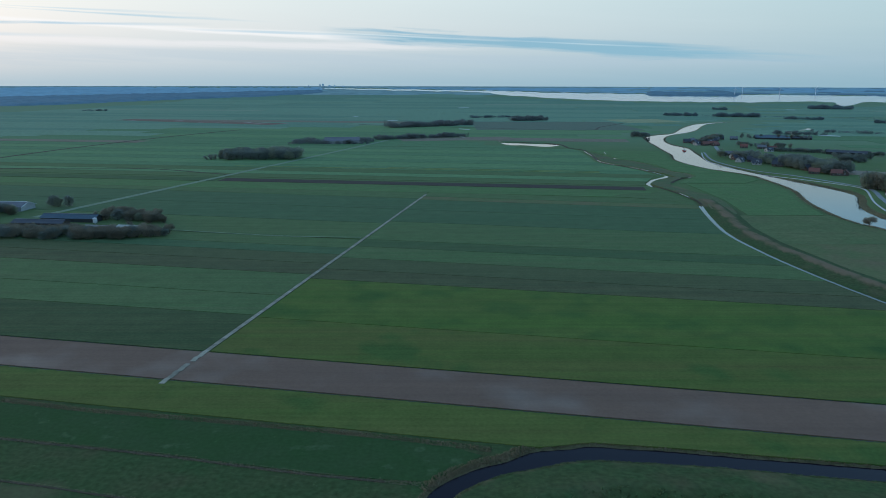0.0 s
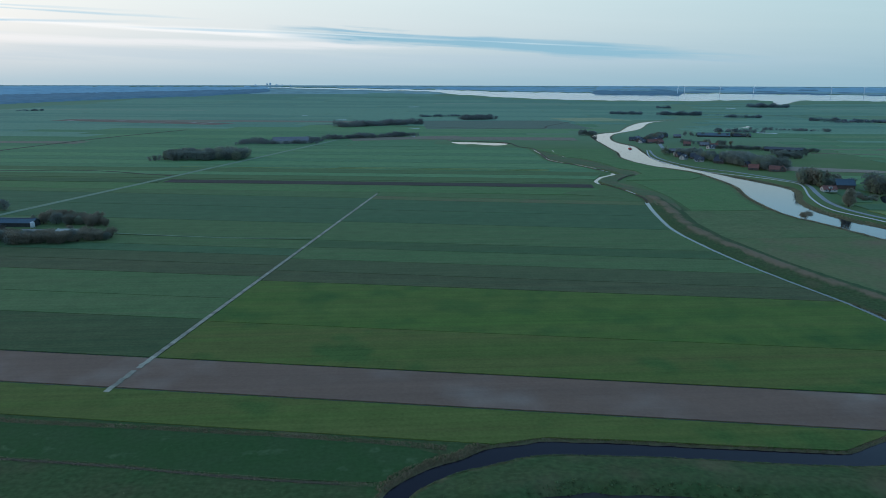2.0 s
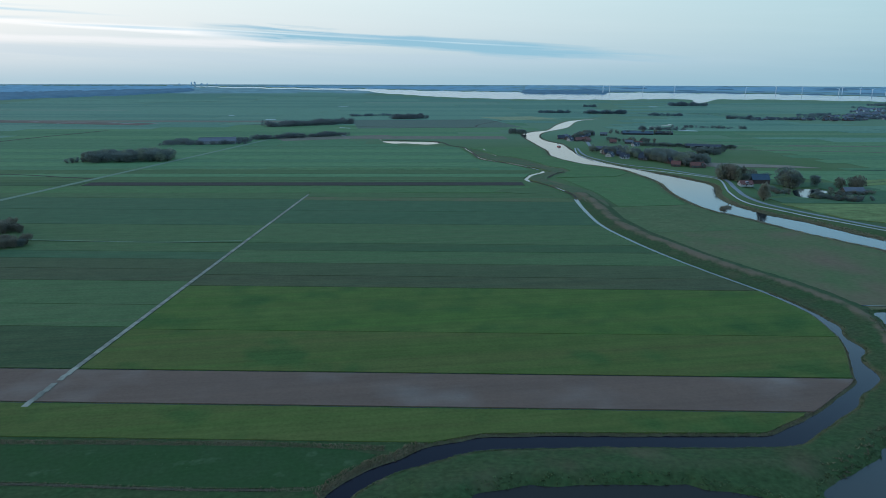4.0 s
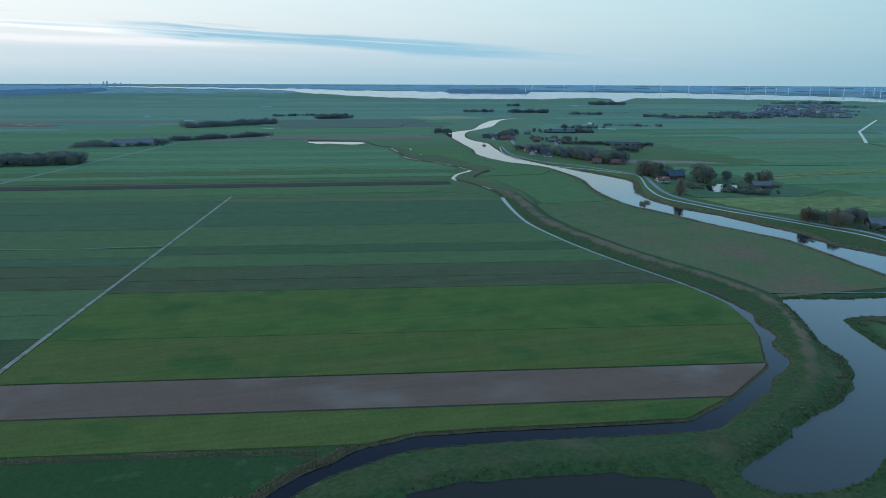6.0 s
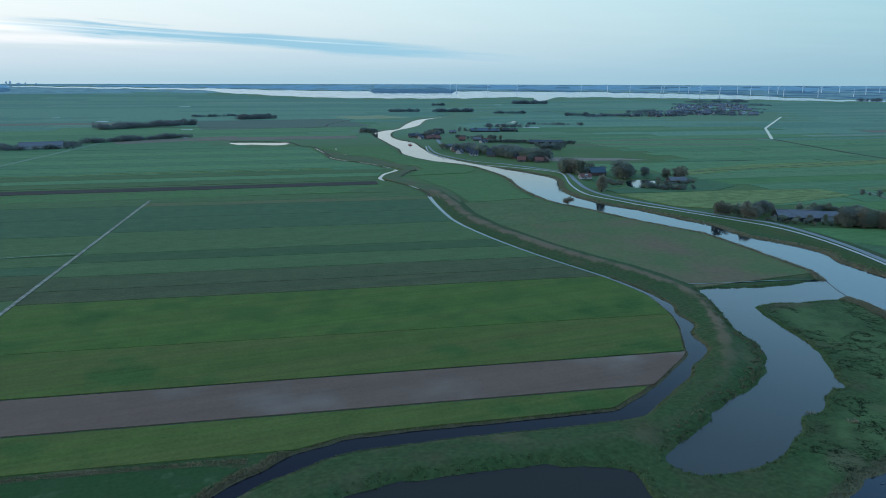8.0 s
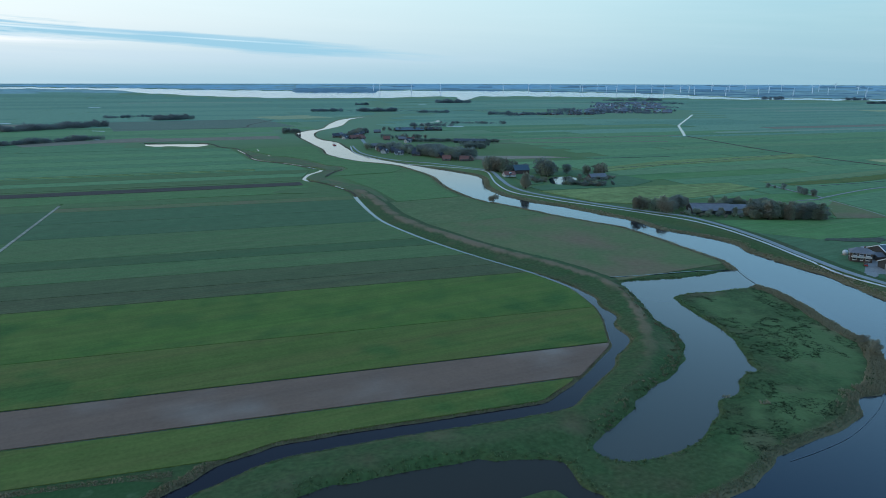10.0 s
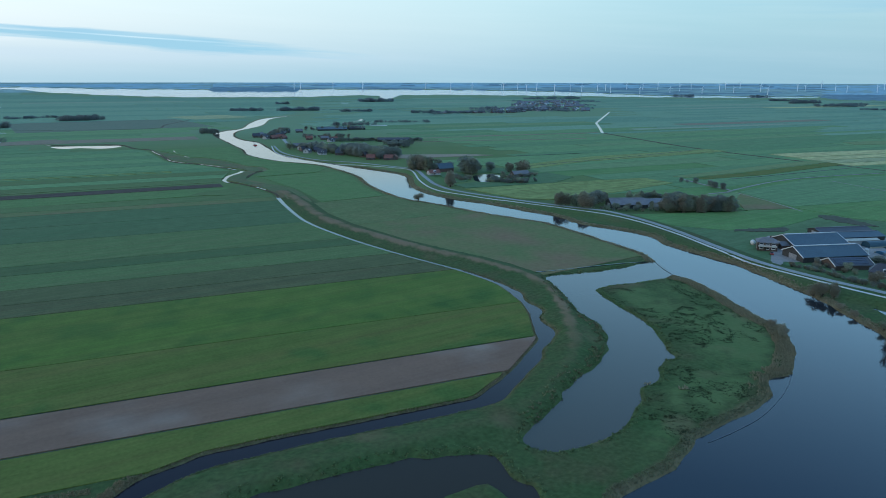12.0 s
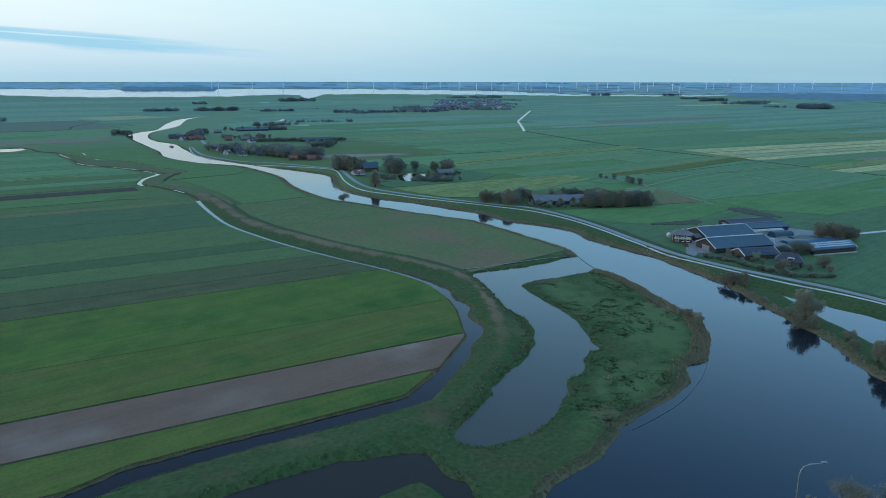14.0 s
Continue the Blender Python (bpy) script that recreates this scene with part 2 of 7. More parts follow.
CONCRETE = mat("worn_concrete", (0.336, 0.294, 0.217), (0.251, 0.224, 0.162), scale=0.4, fine=3.0, rough=0.9, obrand=0.55)
ASPHALT = mat("grey_asphalt", (0.257, 0.273, 0.270), (0.209, 0.224, 0.222), scale=0.2, fine=2.0, rough=0.85)
PALE_PATH = mat("pale_concrete_path", (0.520, 0.520, 0.493), (0.448, 0.448, 0.430), scale=0.2, fine=2.0, rough=0.85)
REED = mat("dry_reed", (0.293, 0.228, 0.145), (0.215, 0.182, 0.110), scale=0.1, fine=1.5, rough=0.9, island=0.6, spec=0.06, leaf=True)
SEDGE = mat("green_sedge", (0.104, 0.163, 0.072), (0.143, 0.163, 0.078), scale=0.1, fine=1.5, rough=0.9, island=0.6, spec=0.06, leaf=True)
LEAF_OLIVE = mat("olive_leaves", (0.290, 0.308, 0.214), (0.248, 0.272, 0.196), scale=0.3, fine=2.0, island=0.16, obrand=0.35, spec=0.06, leaf=True)
LEAF_DARK = mat("dark_leaves", (0.198, 0.233, 0.200), (0.226, 0.239, 0.207), scale=0.3, fine=2.0, island=0.16, obrand=0.35, spec=0.06, leaf=True)
LEAF_BROWN = mat("autumn_leaves", (0.250, 0.216, 0.158), (0.226, 0.209, 0.156), scale=0.3, fine=2.0, island=0.16, obrand=0.35, spec=0.06, leaf=True)
# leaves greyed and lightened, the haze over the village put into their colour
LEAF_HAZED = mat("hazed_green_leaves", (0.250, 0.277, 0.241), (0.226, 0.251, 0.216), scale=0.3, fine=2.0, island=0.16, obrand=0.35, spec=0.06, leaf=True)
LEAF_GREY = mat("willow_leaves", (0.287, 0.274, 0.206), (0.254, 0.242, 0.180), scale=0.3, fine=2.0, island=0.16, obrand=0.35, spec=0.06, leaf=True)
BARK = mat("bark", (0.07, 0.055, 0.042), scale=1.0, fine=6.0, bump=0.4)
# far woods and shore land: the haze of distance is painted into the blue
HAZED_WOOD = mat("hazed_woodland", (0.127, 0.207, 0.241), (0.145, 0.221, 0.251), scale=0.004, fine=0.02, mix=0.6, spec=0.04)
HAZED_LAND = mat("far_fields", (0.20, 0.30, 0.285), (0.26, 0.345, 0.31), scale=0.004, fine=0.02, spec=0.05)
# far grass, lightened and blued to carry the haze of distance in its colour
G_HAZED_A = mat("hazed_meadow", (0.152, 0.260, 0.157), (0.173, 0.264, 0.166), scale=0.06, stretch=STRIPE, turn=-TURN, fine=0.2, bump=0.2, spec=0.06, streak=0.22)
G_HAZED_B = mat("hazed_dark_meadow", (0.120, 0.226, 0.141), (0.141, 0.231, 0.150), scale=0.06, stretch=STRIPE, turn=-TURN, fine=0.2, bump=0.2, spec=0.06, streak=0.22)
G_HAZED_C = mat("hazed_pale_meadow", (0.230, 0.274, 0.179), (0.203, 0.262, 0.171), scale=0.06, stretch=STRIPE, turn=-TURN, fine=0.2, bump=0.2, spec=0.06, streak=0.22)


# horizon woods and tower walls, paled still more by haze in the base colour
FAR_HAZE = mat("hazed_horizon_wood", (0.233, 0.370, 0.425), (0.251, 0.390, 0.438), scale=0.004, fine=0.02, mix=0.6, spec=0.04)
HAZED_WALL = mat("hazed_wall", (0.440, 0.517, 0.572), (0.396, 0.473, 0.528), scale=0.02, fine=0.1, spec=0.05)


def add_dry(m):
    """Dry trodden grass, mown meadow and a tint of distance haze, where the sheet carries the marks for them."""
    nt = m.node_tree
    b = nt.nodes["Principled BSDF"]
    src = b.inputs["Base Color"].links[0].from_socket
    at = nt.nodes.new("ShaderNodeAttribute")
    at.attribute_name = "dry"
    mx = nt.nodes.new("ShaderNodeMix")
    mx.data_type = "RGBA"
    mx.inputs[7].default_value = (0.205, 0.138, 0.082, 1)
    nt.links.new(at.outputs["Fac"], mx.inputs[0])
    green = nt.nodes.new("ShaderNodeAttribute")
    green.attribute_name = "meadow"
    gm = nt.nodes.new("ShaderNodeMix")
    gm.data_type = "RGBA"
    pn = nt.nodes.new("ShaderNodeTexNoise")
    pn.inputs["Scale"].default_value, pn.inputs["Detail"].default_value = 0.02, 6.0
    pos = nt.nodes.new("ShaderNodeNewGeometry")
    nt.links.new(pos.outputs["Position"], pn.inputs["Vector"])
    pr = nt.nodes.new("ShaderNodeValToRGB")
    pr.color_ramp.elements[0].position, pr.color_ramp.elements[0].color = 0.35, (0.100, 0.160, 0.056, 1)
    pr.color_ramp.elements[1].position, pr.color_ramp.elements[1].color = 0.68, (0.130, 0.176, 0.068, 1)
    nt.links.new(pn.outputs[0], pr.inputs[0])
    nt.links.new(pr.outputs[0], gm.inputs[7])
    nt.links.new(green.outputs["Fac"], gm.inputs[0])
    nt.links.new(src, gm.inputs[6])
    # far ground turns to the paler field green, haze painted into its colour
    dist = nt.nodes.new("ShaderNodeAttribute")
    dist.attribute_name = "haze_tint"
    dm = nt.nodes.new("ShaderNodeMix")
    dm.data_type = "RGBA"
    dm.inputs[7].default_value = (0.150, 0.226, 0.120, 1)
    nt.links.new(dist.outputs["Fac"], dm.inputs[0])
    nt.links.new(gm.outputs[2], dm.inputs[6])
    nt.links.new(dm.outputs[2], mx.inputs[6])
    nt.links.new(mx.outputs[2], b.inputs["Base Color"])


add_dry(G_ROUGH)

# ---------------------------------------------------------------- helpers for shapes


def mesh_from(name, verts, faces, material, smooth=False):
    """verts (n, 3) and faces (m, 3 or 4) as arrays."""
    me = bpy.data.meshes.new(name)
    v, f = np.asarray(verts, np.float32), np.asarray(faces, np.int32)
    me.vertices.add(len(v))
    me.vertices.foreach_set("co", v.ravel())
    me.loops.add(f.size)
    me.loops.foreach_set("vertex_index", f.ravel())
    me.polygons.add(len(f))
    me.polygons.foreach_set("loop_start", np.arange(len(f), dtype=np.int32) * f.shape[1])
    me.polygons.foreach_set("use_smooth", np.full(len(f), smooth))
    me.materials.append(material)
    me.update(calc_edges=True)
    me.validate()
    return me


def part(name, data, material=None, parent=None, label=""):
    """Links a mesh or a bmesh as one object under a thing or a part."""
    if isinstance(data, bmesh.types.BMesh):
        me = bpy.data.meshes.new(name)
        bmesh.ops.recalc_face_normals(data, faces=data.faces)
        data.to_mesh(me)
        data.free()
        me.materials.append(material)
        data = me
    ob = new(name, data)
    ob.parent = parent
    return tagged(ob, label)


def spline(points, step, closed=False):
    """A smooth line through the points, resampled at about that step."""
    p = np.array(points, float)
    n = len(p)
    out = []
    for i in range(n if closed else n - 1):
        a, b, c, d = (p[(i + k) % n] if closed else p[min(max(i + k, 0), n - 1)] for k in (-1, 0, 1, 2))
        m = max(1, int(np.hypot(*(c - b)[:2]) / step))
        for s in np.arange(m) / m:
            out.append(0.5 * (2 * b + (c - a) * s + (2 * a - 5 * b + 4 * c - d) * s * s + (3 * b - a - 3 * c + d) * s ** 3))
    if not closed:
        out.append(p[-1])
    return np.array(out)


def ragged(line, amount, scale):
    """Shifts a shoreline in and out a little, as banks are."""
    out = line.copy()
    for i, q in enumerate(line):
        r = min(1.0, 250 / (1 + np.hypot(q[0], q[1]))) ** 0.5
        out[i, 0] += amount * r * noise.noise((q[0] * scale, q[1] * scale, 3.1))
        out[i, 1] += amount * r * noise.noise((q[0] * scale, q[1] * scale, 7.7))
    return out


def line_distance(line, X, Y, reach, closed=False):
    """The distance of each place from a line, no more than reach."""
    D = np.full(X.shape, float(reach))
    a = line[:, :2]
    b = np.roll(a, -1, 0) if closed else a[1:]
    a = a if closed else a[:-1]
    lo, hi = line[:, :2].min(0) - reach, line[:, :2].max(0) + reach
    idx = np.where((X > lo[0]) & (X < hi[0]) & (Y > lo[1]) & (Y < hi[1]))[0]
    d = b - a
    dd = (d * d).sum(1) + 1e-9
    for s in range(0, len(idx), 8000):
        k = idx[s:s + 8000]
        px, py = X[k, None] - a[:, 0], Y[k, None] - a[:, 1]
        u = np.clip((px * d[:, 0] + py * d[:, 1]) / dd, 0, 1)
        D[k] = np.minimum(reach, np.sqrt(((px - u * d[:, 0]) ** 2 + (py - u * d[:, 1]) ** 2).min(1)))
    return D


def signed_distance(poly, X, Y, reach):
    """Distance from the edge of a closed shape: minus inside, plus outside."""
    D = line_distance(poly, X, Y, reach, True)
    a, b = poly[:, :2], np.roll(poly[:, :2], -1, 0)
    lo, hi = poly[:, :2].min(0), poly[:, :2].max(0)
    idx = np.where((X > lo[0]) & (X < hi[0]) & (Y > lo[1]) & (Y < hi[1]))[0]
    for s in range(0, len(idx), 8000):
        k = idx[s:s + 8000]
        y = Y[k, None]
        cross = (a[:, 1] > y) != (b[:, 1] > y)
        xi = a[:, 0] + (y - a[:, 1]) * (b[:, 0] - a[:, 0]) / (b[:, 1] - a[:, 1] + 1e-12)
        inside = (cross & (X[k, None] < xi)).sum(1) % 2 == 1
        D[k] = np.where(inside, -D[k], D[k])
    return D


def band_shape(line):
    """The closed outline of a stream given as x, y, width."""
    c, w = line[:, :2], line[:, 2:3] / 2
    t = np.gradient(c, axis=0)
    nrm = np.stack([-t[:, 1], t[:, 0]], 1) / (np.hypot(t[:, 0], t[:, 1])[:, None] + 1e-9)
    return np.vstack([c + nrm * w, (c - nrm * w)[::-1]])


# ---------------------------------------------------------------- the plan: waters, dikes, roads
RIVER_W = [(650, 1682), (567, 1597), (490, 1454), (422, 1304), (383, 1266), (340, 1191), (311, 1013), (297, 914), (281, 843), (288, 763), (310, 705), (311, 668), (305, 602), (286.6, 542.9), (276, 481.8), (276.5, 454.1), (283.2, 429.4), (288.1, 392.7), (297.3, 355.4), (303.3, 330.4), (299.6, 297.1), (294.9, 266.8), (290.6, 241.7), (282.5, 227.2)]
RIVER_E = [(749, 1741), (606, 1624), (491, 1387), (399, 1252), (358, 1148), (344, 1067), (348, 1005), (330, 915), (313, 817), (320, 737), (332, 669), (342, 620), (342, 577), (314, 520.3), (304.2, 484.2), (304.9, 444.1), (314.5, 416.3), (319.2, 381.5), (324.2, 346.4), (319.5, 317.1), (325.9, 295.3), (328.4, 271.1), (319.7, 252), (313.4, 222.8), (312.2, 204.1), (302, 176.2), (290.8, 148.3), (274, 123), (264, 107.7), (256, 93.4), (238.9, 74.8), (231.9, 65.4), (219.2, 43.3), (221.4, 20.2)]
ISLAND_E = [(269.4, 205.9), (266.9, 188.4), (258, 167.7), (248.8, 150.6), (241.7, 134.7), (233, 125.4), (221.6, 117.7), (205.7, 110.3), (199.3, 111.3), (185.9, 105.2), (172.9, 102.2), (152.5, 100.9), (134.2, 96), (125.5, 93.9), (118.3, 94.4), (110.9, 93.1), (105.4, 91.1), (88.6, 85.4)]
NEAR_SHORE = [(103.1, 62.5), (128.5, 59.2), (142.5, 54), (163.4, 39.2), (190.4, 15.4)]
POND = [(282.5, 227.2), (256.7, 229), (236.7, 233), (218, 237.9), (211.7, 225.6), (200.9, 204.4), (193.3, 190.1), (188.3, 173.9), (176.2, 159.7), (161, 149.9), (141.7, 142), (129, 135.3), (116.4, 129.2), (108.5, 125), (108.3, 120.2), (111.2, 116.3), (120, 114.2), (130.4, 114.3), (144.3, 119.8), (153.5, 125.3), (159.3, 129.6), (165.8, 129.8), (181.6, 139.3), (186.7, 138.4), (189.3, 144.6), (196.3, 153.6), (203.8, 163.5), (208.2, 174.9), (214.6, 193.1), (223.2, 210.2), (247.8, 206.7), (269.4, 205.9)]
POND_NEAR = [(30, 137), (39.2, 138.3), (44.4, 138.9), (52.8, 137.5), (59.6, 136.7), (66.6, 135.8), (79.7, 133.3), (83, 130.9), (87.5, 129.2), (92, 126.9), (97.7, 122.6), (96.5, 118), (95, 112), (97, 107.5), (94.9, 102.7), (92.6, 99.6), (83.7, 91.8), (59.9, 102.7), (34, 124)]
ISLET = [(74.9, 114.2), (83, 115.5), (88.4, 114), (89.3, 111.1), (89.5, 107.2), (87.7, 103.6), (79.9, 99.8), (73.6, 105)]
BASIN = [(297, 130), (296.1, 122.3), (295.8, 109.7), (294.6, 86.4), (282.4, 44), (241.5, 35.6), (261, 61.8), (267, 77.1), (265, 81.7), (272.9, 92.3), (277.6, 102.2), (290.1, 117.3)]
CREEK_N = [(-4.8, 137), (-1.7, 143.6), (2.5, 147.6), (5.8, 150.4), (9.1, 152.7), (16, 155.7), (21.6, 159.6), (25, 160.4), (31, 161.4), (38.8, 162.8), (46, 161.9), (61.3, 159.8), (76.5, 157.1), (92.4, 154.5), (108.8, 151.9), (113.7, 151.6), (120.4, 154.6), (127.3, 157.5), (135.9, 162), (146.5, 168.7), (159.3, 177), (163.5, 183.1), (170.8, 193.3), (176.9, 202.6), (181.9, 211.9), (184.9, 220.4), (187.1, 227.4), (189.7, 237), (190.2, 246), (188.8, 268.4), (182.3, 304.4), (177.3, 338.5), (174.3, 374.8), (174.3, 422.1), (183.1, 476.5), (193.8, 526.2)]
CREEK_S = [(0.4, 137), (4.2, 142.2), (7.9, 145.6), (15.3, 150), (22.2, 152.1), (29.6, 154.9), (37.1, 156.2), (44.1, 155.5), (58.9, 154), (74, 151.7), (89.2, 148.9), (105.2, 146.5), (113.6, 145.5), (120.3, 147), (129.1, 152.1), (138.3, 157.3), (148.8, 163.2), (151.7, 165.9), (154.5, 169.4), (161.7, 173.1), (167.8, 177.2), (171.1, 181.5), (172.3, 185.7), (173.1, 190.1), (176.1, 195.2), (181.8, 200.2), (183.9, 204.9), (185.2, 214.3), (191, 224.1), (192, 232), (192.9, 246), (191.3, 268.4), (184.8, 304.4), (179.8, 338.5), (176.8, 374.8), (176.8, 422.1), (185.9, 476.5), (197.2, 526.2)]
CREEK_FAR = [(188.2, 622, 1.8), (187.4, 632, 3.2), (188.6, 642, 3.6), (200.5, 668, 4.4), (212, 681, 4.6), (223, 695, 4.4), (223.5, 703, 2.6), (218, 722, 2.0)]
FAR_POND = [(89, 1085), (102, 1052), (121, 1052), (150, 1028), (172, 1050), (170, 1072), (126, 1084), (97, 1098)]
YARD_POND = [(397, 541), (409, 547), (424, 541), (420, 526), (404, 518), (388, 502), (379, 511), (389, 530)]
ROAD = [(346, 932), (322, 833), (326, 746), (347, 681), (361, 633), (367, 599), (344.9, 544.5), (328.1, 500.4), (323.6, 460.8), (336.1, 401.7), (349.3, 356.7), (358.3, 331.9), (354.6, 297.9), (344.4, 262.2), (330.7, 227.8), (318.3, 191.3), (314.9, 158.8), (315.6, 132.4), (315.9, 113.2), (313.5, 93.1), (307.4, 57.4)]
PATH = [(342, 932), (316, 837), (319, 731), (341, 668), (356, 625), (360, 594), (328.3, 525.9), (314.2, 483.7), (315.5, 449.3), (329.7, 394.1), (343, 350.2), (349.5, 322), (347.3, 291.7), (337.8, 257.1), (324.9, 223.6), (313.2, 188.1), (309.3, 155.8), (308.5, 129.1), (309.9, 110.9), (308.7, 91.5), (302.5, 56.2)]
DIKE_MID = [(21.3, 139.9), (40.5, 143.3), (68.9, 141.2), (95.6, 137.5), (111.5, 136.2), (134.7, 144.2), (160.2, 160.1), (178.8, 180.6), (190.8, 198.5), (204.2, 220.8), (208.8, 242.5), (206.7, 274.9), (199.6, 303.5), (193.2, 337.5), (187.8, 398.3), (189.7, 438.9), (199.8, 490.2), (207.6, 547.3)]

CREEK_SIDE = [(199, 525), (208, 560), (207, 610), (200, 640), (205, 655), (224, 676), (240, 690), (247, 712), (238, 745), (228, 775)]

river_shape = ragged(np.vstack([spline(RIVER_W, 5), spline(ISLAND_E, 3), spline(NEAR_SHORE, 4), spline(RIVER_E, 5)[::-1]]), 2.2, 0.12)
pond_shape = ragged(spline(POND, 2.0, True), 1.3, 0.15)
near_pond_shape = ragged(spline(POND_NEAR, 2.0, True), 0.8, 0.25)
islet_shape = ragged(spline(ISLET, 2.0, True), 1.0, 0.2)
basin_shape = ragged(spline(BASIN, 3.0, True), 1.5, 0.15)
creek_north, creek_south = spline(CREEK_N, 2.0), spline(CREEK_S, 2.0)
creek_shape = ragged(np.vstack([creek_north, creek_south[::-1]]), 0.4, 0.35)
creek_far_shape = band_shape(spline(CREEK_FAR, 6.0))
far_pond_shape = spline(FAR_POND, 6.0, True)
yard_pond_shape = spline(YARD_POND, 4.0, True)
road_line, path_line, dike_line = spline(ROAD, 4.0), spline(PATH, 4.0), spline(DIKE_MID, 3.0)
WATERS = [("river", river_shape, W_RIVER, 0), ("pond", pond_shape, W_POND, 0), ("near_pond", near_pond_shape, W_MARSH, 0),
          ("basin", basin_shape, W_RIVER, 0), ("creek", creek_shape, W_CREEK, 0), ("upper_creek", creek_far_shape, W_RIVER, 0),
          ("meadow_pond", far_pond_shape, W_RIVER, 0), ("yard_pond", yard_pond_shape, W_RIVER, 0)]


def far_rise(R):
    """The land lifts a little towards the horizon, where the far shore lies."""
    return 66.0 * np.clip((R - 3000) / 1800, 0, 1) ** 2


def lake_edges(az):
    """Near and far shore of the lake, as distances over the azimuth in degrees."""
    near = np.interp(az, NEAR_AZ, LAKE_NEAR)
    far = np.interp(az, FAR_AZ, LAKE_FAR)
    return near, far


NEAR_AZ = [-40, -10.6, -3.8, 2.9, 4.7, 9.6, 14, 19.2, 23.7, 26.8, 28.7, 29.1, 29.7, 30.4, 34.6, 36.6, 40.6, 44.4, 48.0, 50.2, 56, 60, 62.4]
LAKE_NEAR = [4790, 4640, 4471, 4335, 4087, 3740, 3560, 3532, 3558, 3707, 3627, 3267, 3401, 3700, 3745, 3716, 3693, 3678, 3620, 3596, 3616, 3656, 3790]
FAR_AZ = [-40, -10.6, -3.8, 2.9, 4.7, 8.3, 13.9, 15.4, 16.2, 19, 22.2, 22.5, 25.9, 32.5, 36.6, 40.6, 44.4, 47.9, 50.2, 56, 60, 62.4]
LAKE_FAR = [4700, 4690, 4568, 4458, 4439, 4300, 4230, 4220, 4084, 4064, 4064, 4227, 4219, 4212, 4150, 4094, 4023, 3841, 3742, 3742, 3742, 3793]


def water_depth(X, Y):
    """The signed distance to the nearest water, and that of each water."""
    each = [signed_distance(s, X, Y, 40.0) for _, s, _, _ in WATERS]
    each[2] = np.maximum(each[2], -signed_distance(islet_shape, X, Y, 40.0))
    R, az = np.hypot(X, Y), np.degrees(np.arctan2(X, Y))
    near, far = lake_edges(az)
    wob = 18 * np.sin(az * 2.1) + 12 * np.sin(az * 5.3 + 1)
    each.append(np.clip(np.maximum(near + wob - R, R - far - wob), -40, 40))
    return np.min(each, 0), each


def height(X, Y, sd=None):
    X, Y = np.atleast_1d(np.asarray(X, float)), np.atleast_1d(np.asarray(Y, float))
    R = np.hypot(X, Y)
    sd = water_depth(X, Y)[0] if sd is None else sd
    d1 = np.minimum(line_distance(road_line, X, Y, 40), line_distance(path_line, X, Y, 40))
    d2 = line_distance(dike_line, X, Y, 40)
    z = 1.9 * np.clip((13 - d1) / 8, 0, 1) ** 1.3
    z = np.maximum(z, 1.4 * np.exp(-(d2 / 6.5) ** 2))
    s = 0.6 * np.minimum(1, 200 / (R + 1))
    return far_rise(R) + np.minimum(z, np.maximum(-2.0, -0.5 + sd * s))


def ground_z(x, y):
    return float(height([x], [y])[0])


# ---------------------------------------------------------------- the ground, one sheet out to the horizon
az_cols = np.radians(np.concatenate([np.arange(-44, 84, 0.18), np.arange(84, 316, 4.0)]))
r_rows = np.concatenate([[0.01, 30, 55, 75, 88], 100 * 1.009 ** np.arange(0, 433)])
r_rows = np.concatenate([r_rows[r_rows < 4800], [4800.0]])
NR, NC = len(r_rows), len(az_cols)
gx = (r_rows[:, None] * np.sin(az_cols)[None]).ravel()
gy = (r_rows[:, None] * np.cos(az_cols)[None]).ravel()
sd_all, sd_each = water_depth(gx, gy)
gz = height(gx, gy, sd_all)
i0 = (np.arange(NR - 1)[:, None] * NC + np.arange(NC)[None]).ravel()
j0 = (np.arange(NR - 1)[:, None] * NC + (np.arange(NC)[None] + 1) % NC).ravel()
quads = np.stack([i0, i0 + NC, j0 + NC, j0], 1)[:, ::-1]
rough = np.array([noise.noise((x * 0.3, y * 0.3, 0.0)) if r < 420 else 0.0 for x, y, r in zip(gx, gy, np.hypot(gx, gy))])
gz = gz + np.where(sd_all > 0.5, 0.12 * rough, 0)
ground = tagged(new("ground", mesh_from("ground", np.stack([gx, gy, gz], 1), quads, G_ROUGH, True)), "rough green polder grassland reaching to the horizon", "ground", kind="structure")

sd_stack = np.stack(sd_each)
wx_b, wy_b = np.array(RIVER_W)[::-1].T
crest = line_distance(dike_line, gx, gy, 12.0)
patchy = np.array([noise.noise((x * 0.09, y * 0.09, 4.0)) + 0.6 * noise.noise((x * 0.4, y * 0.4, 1.0)) if c < 7 else 0.0 for x, y, c in zip(gx, gy, crest)])
dry = np.clip((2.6 + 1.5 * np.clip((gy - 220) / 90, 0, 1) + 2.2 * patchy - crest) / 1.8, 0, 1) * np.clip(0.85 + 0.8 * patchy, 0, 1) * np.clip((gy - 145) / 50, 0.12, 0.95)
rank = line_distance(spline(CREEK_SIDE, 6.0), gx, gy, 25.0)
dry = np.maximum(dry, 0.55 * np.clip((7.0 - rank) / 4.0, 0, 1))
spot = np.array([noise.noise((x * 0.06, y * 0.06, 9.0)) if r < 420 else 0.0 for x, y, r in zip(gx, gy, np.hypot(gx, gy))])
dry = np.maximum(dry, 0.36 * np.clip((spot - 0.34) * 4, 0, 1))
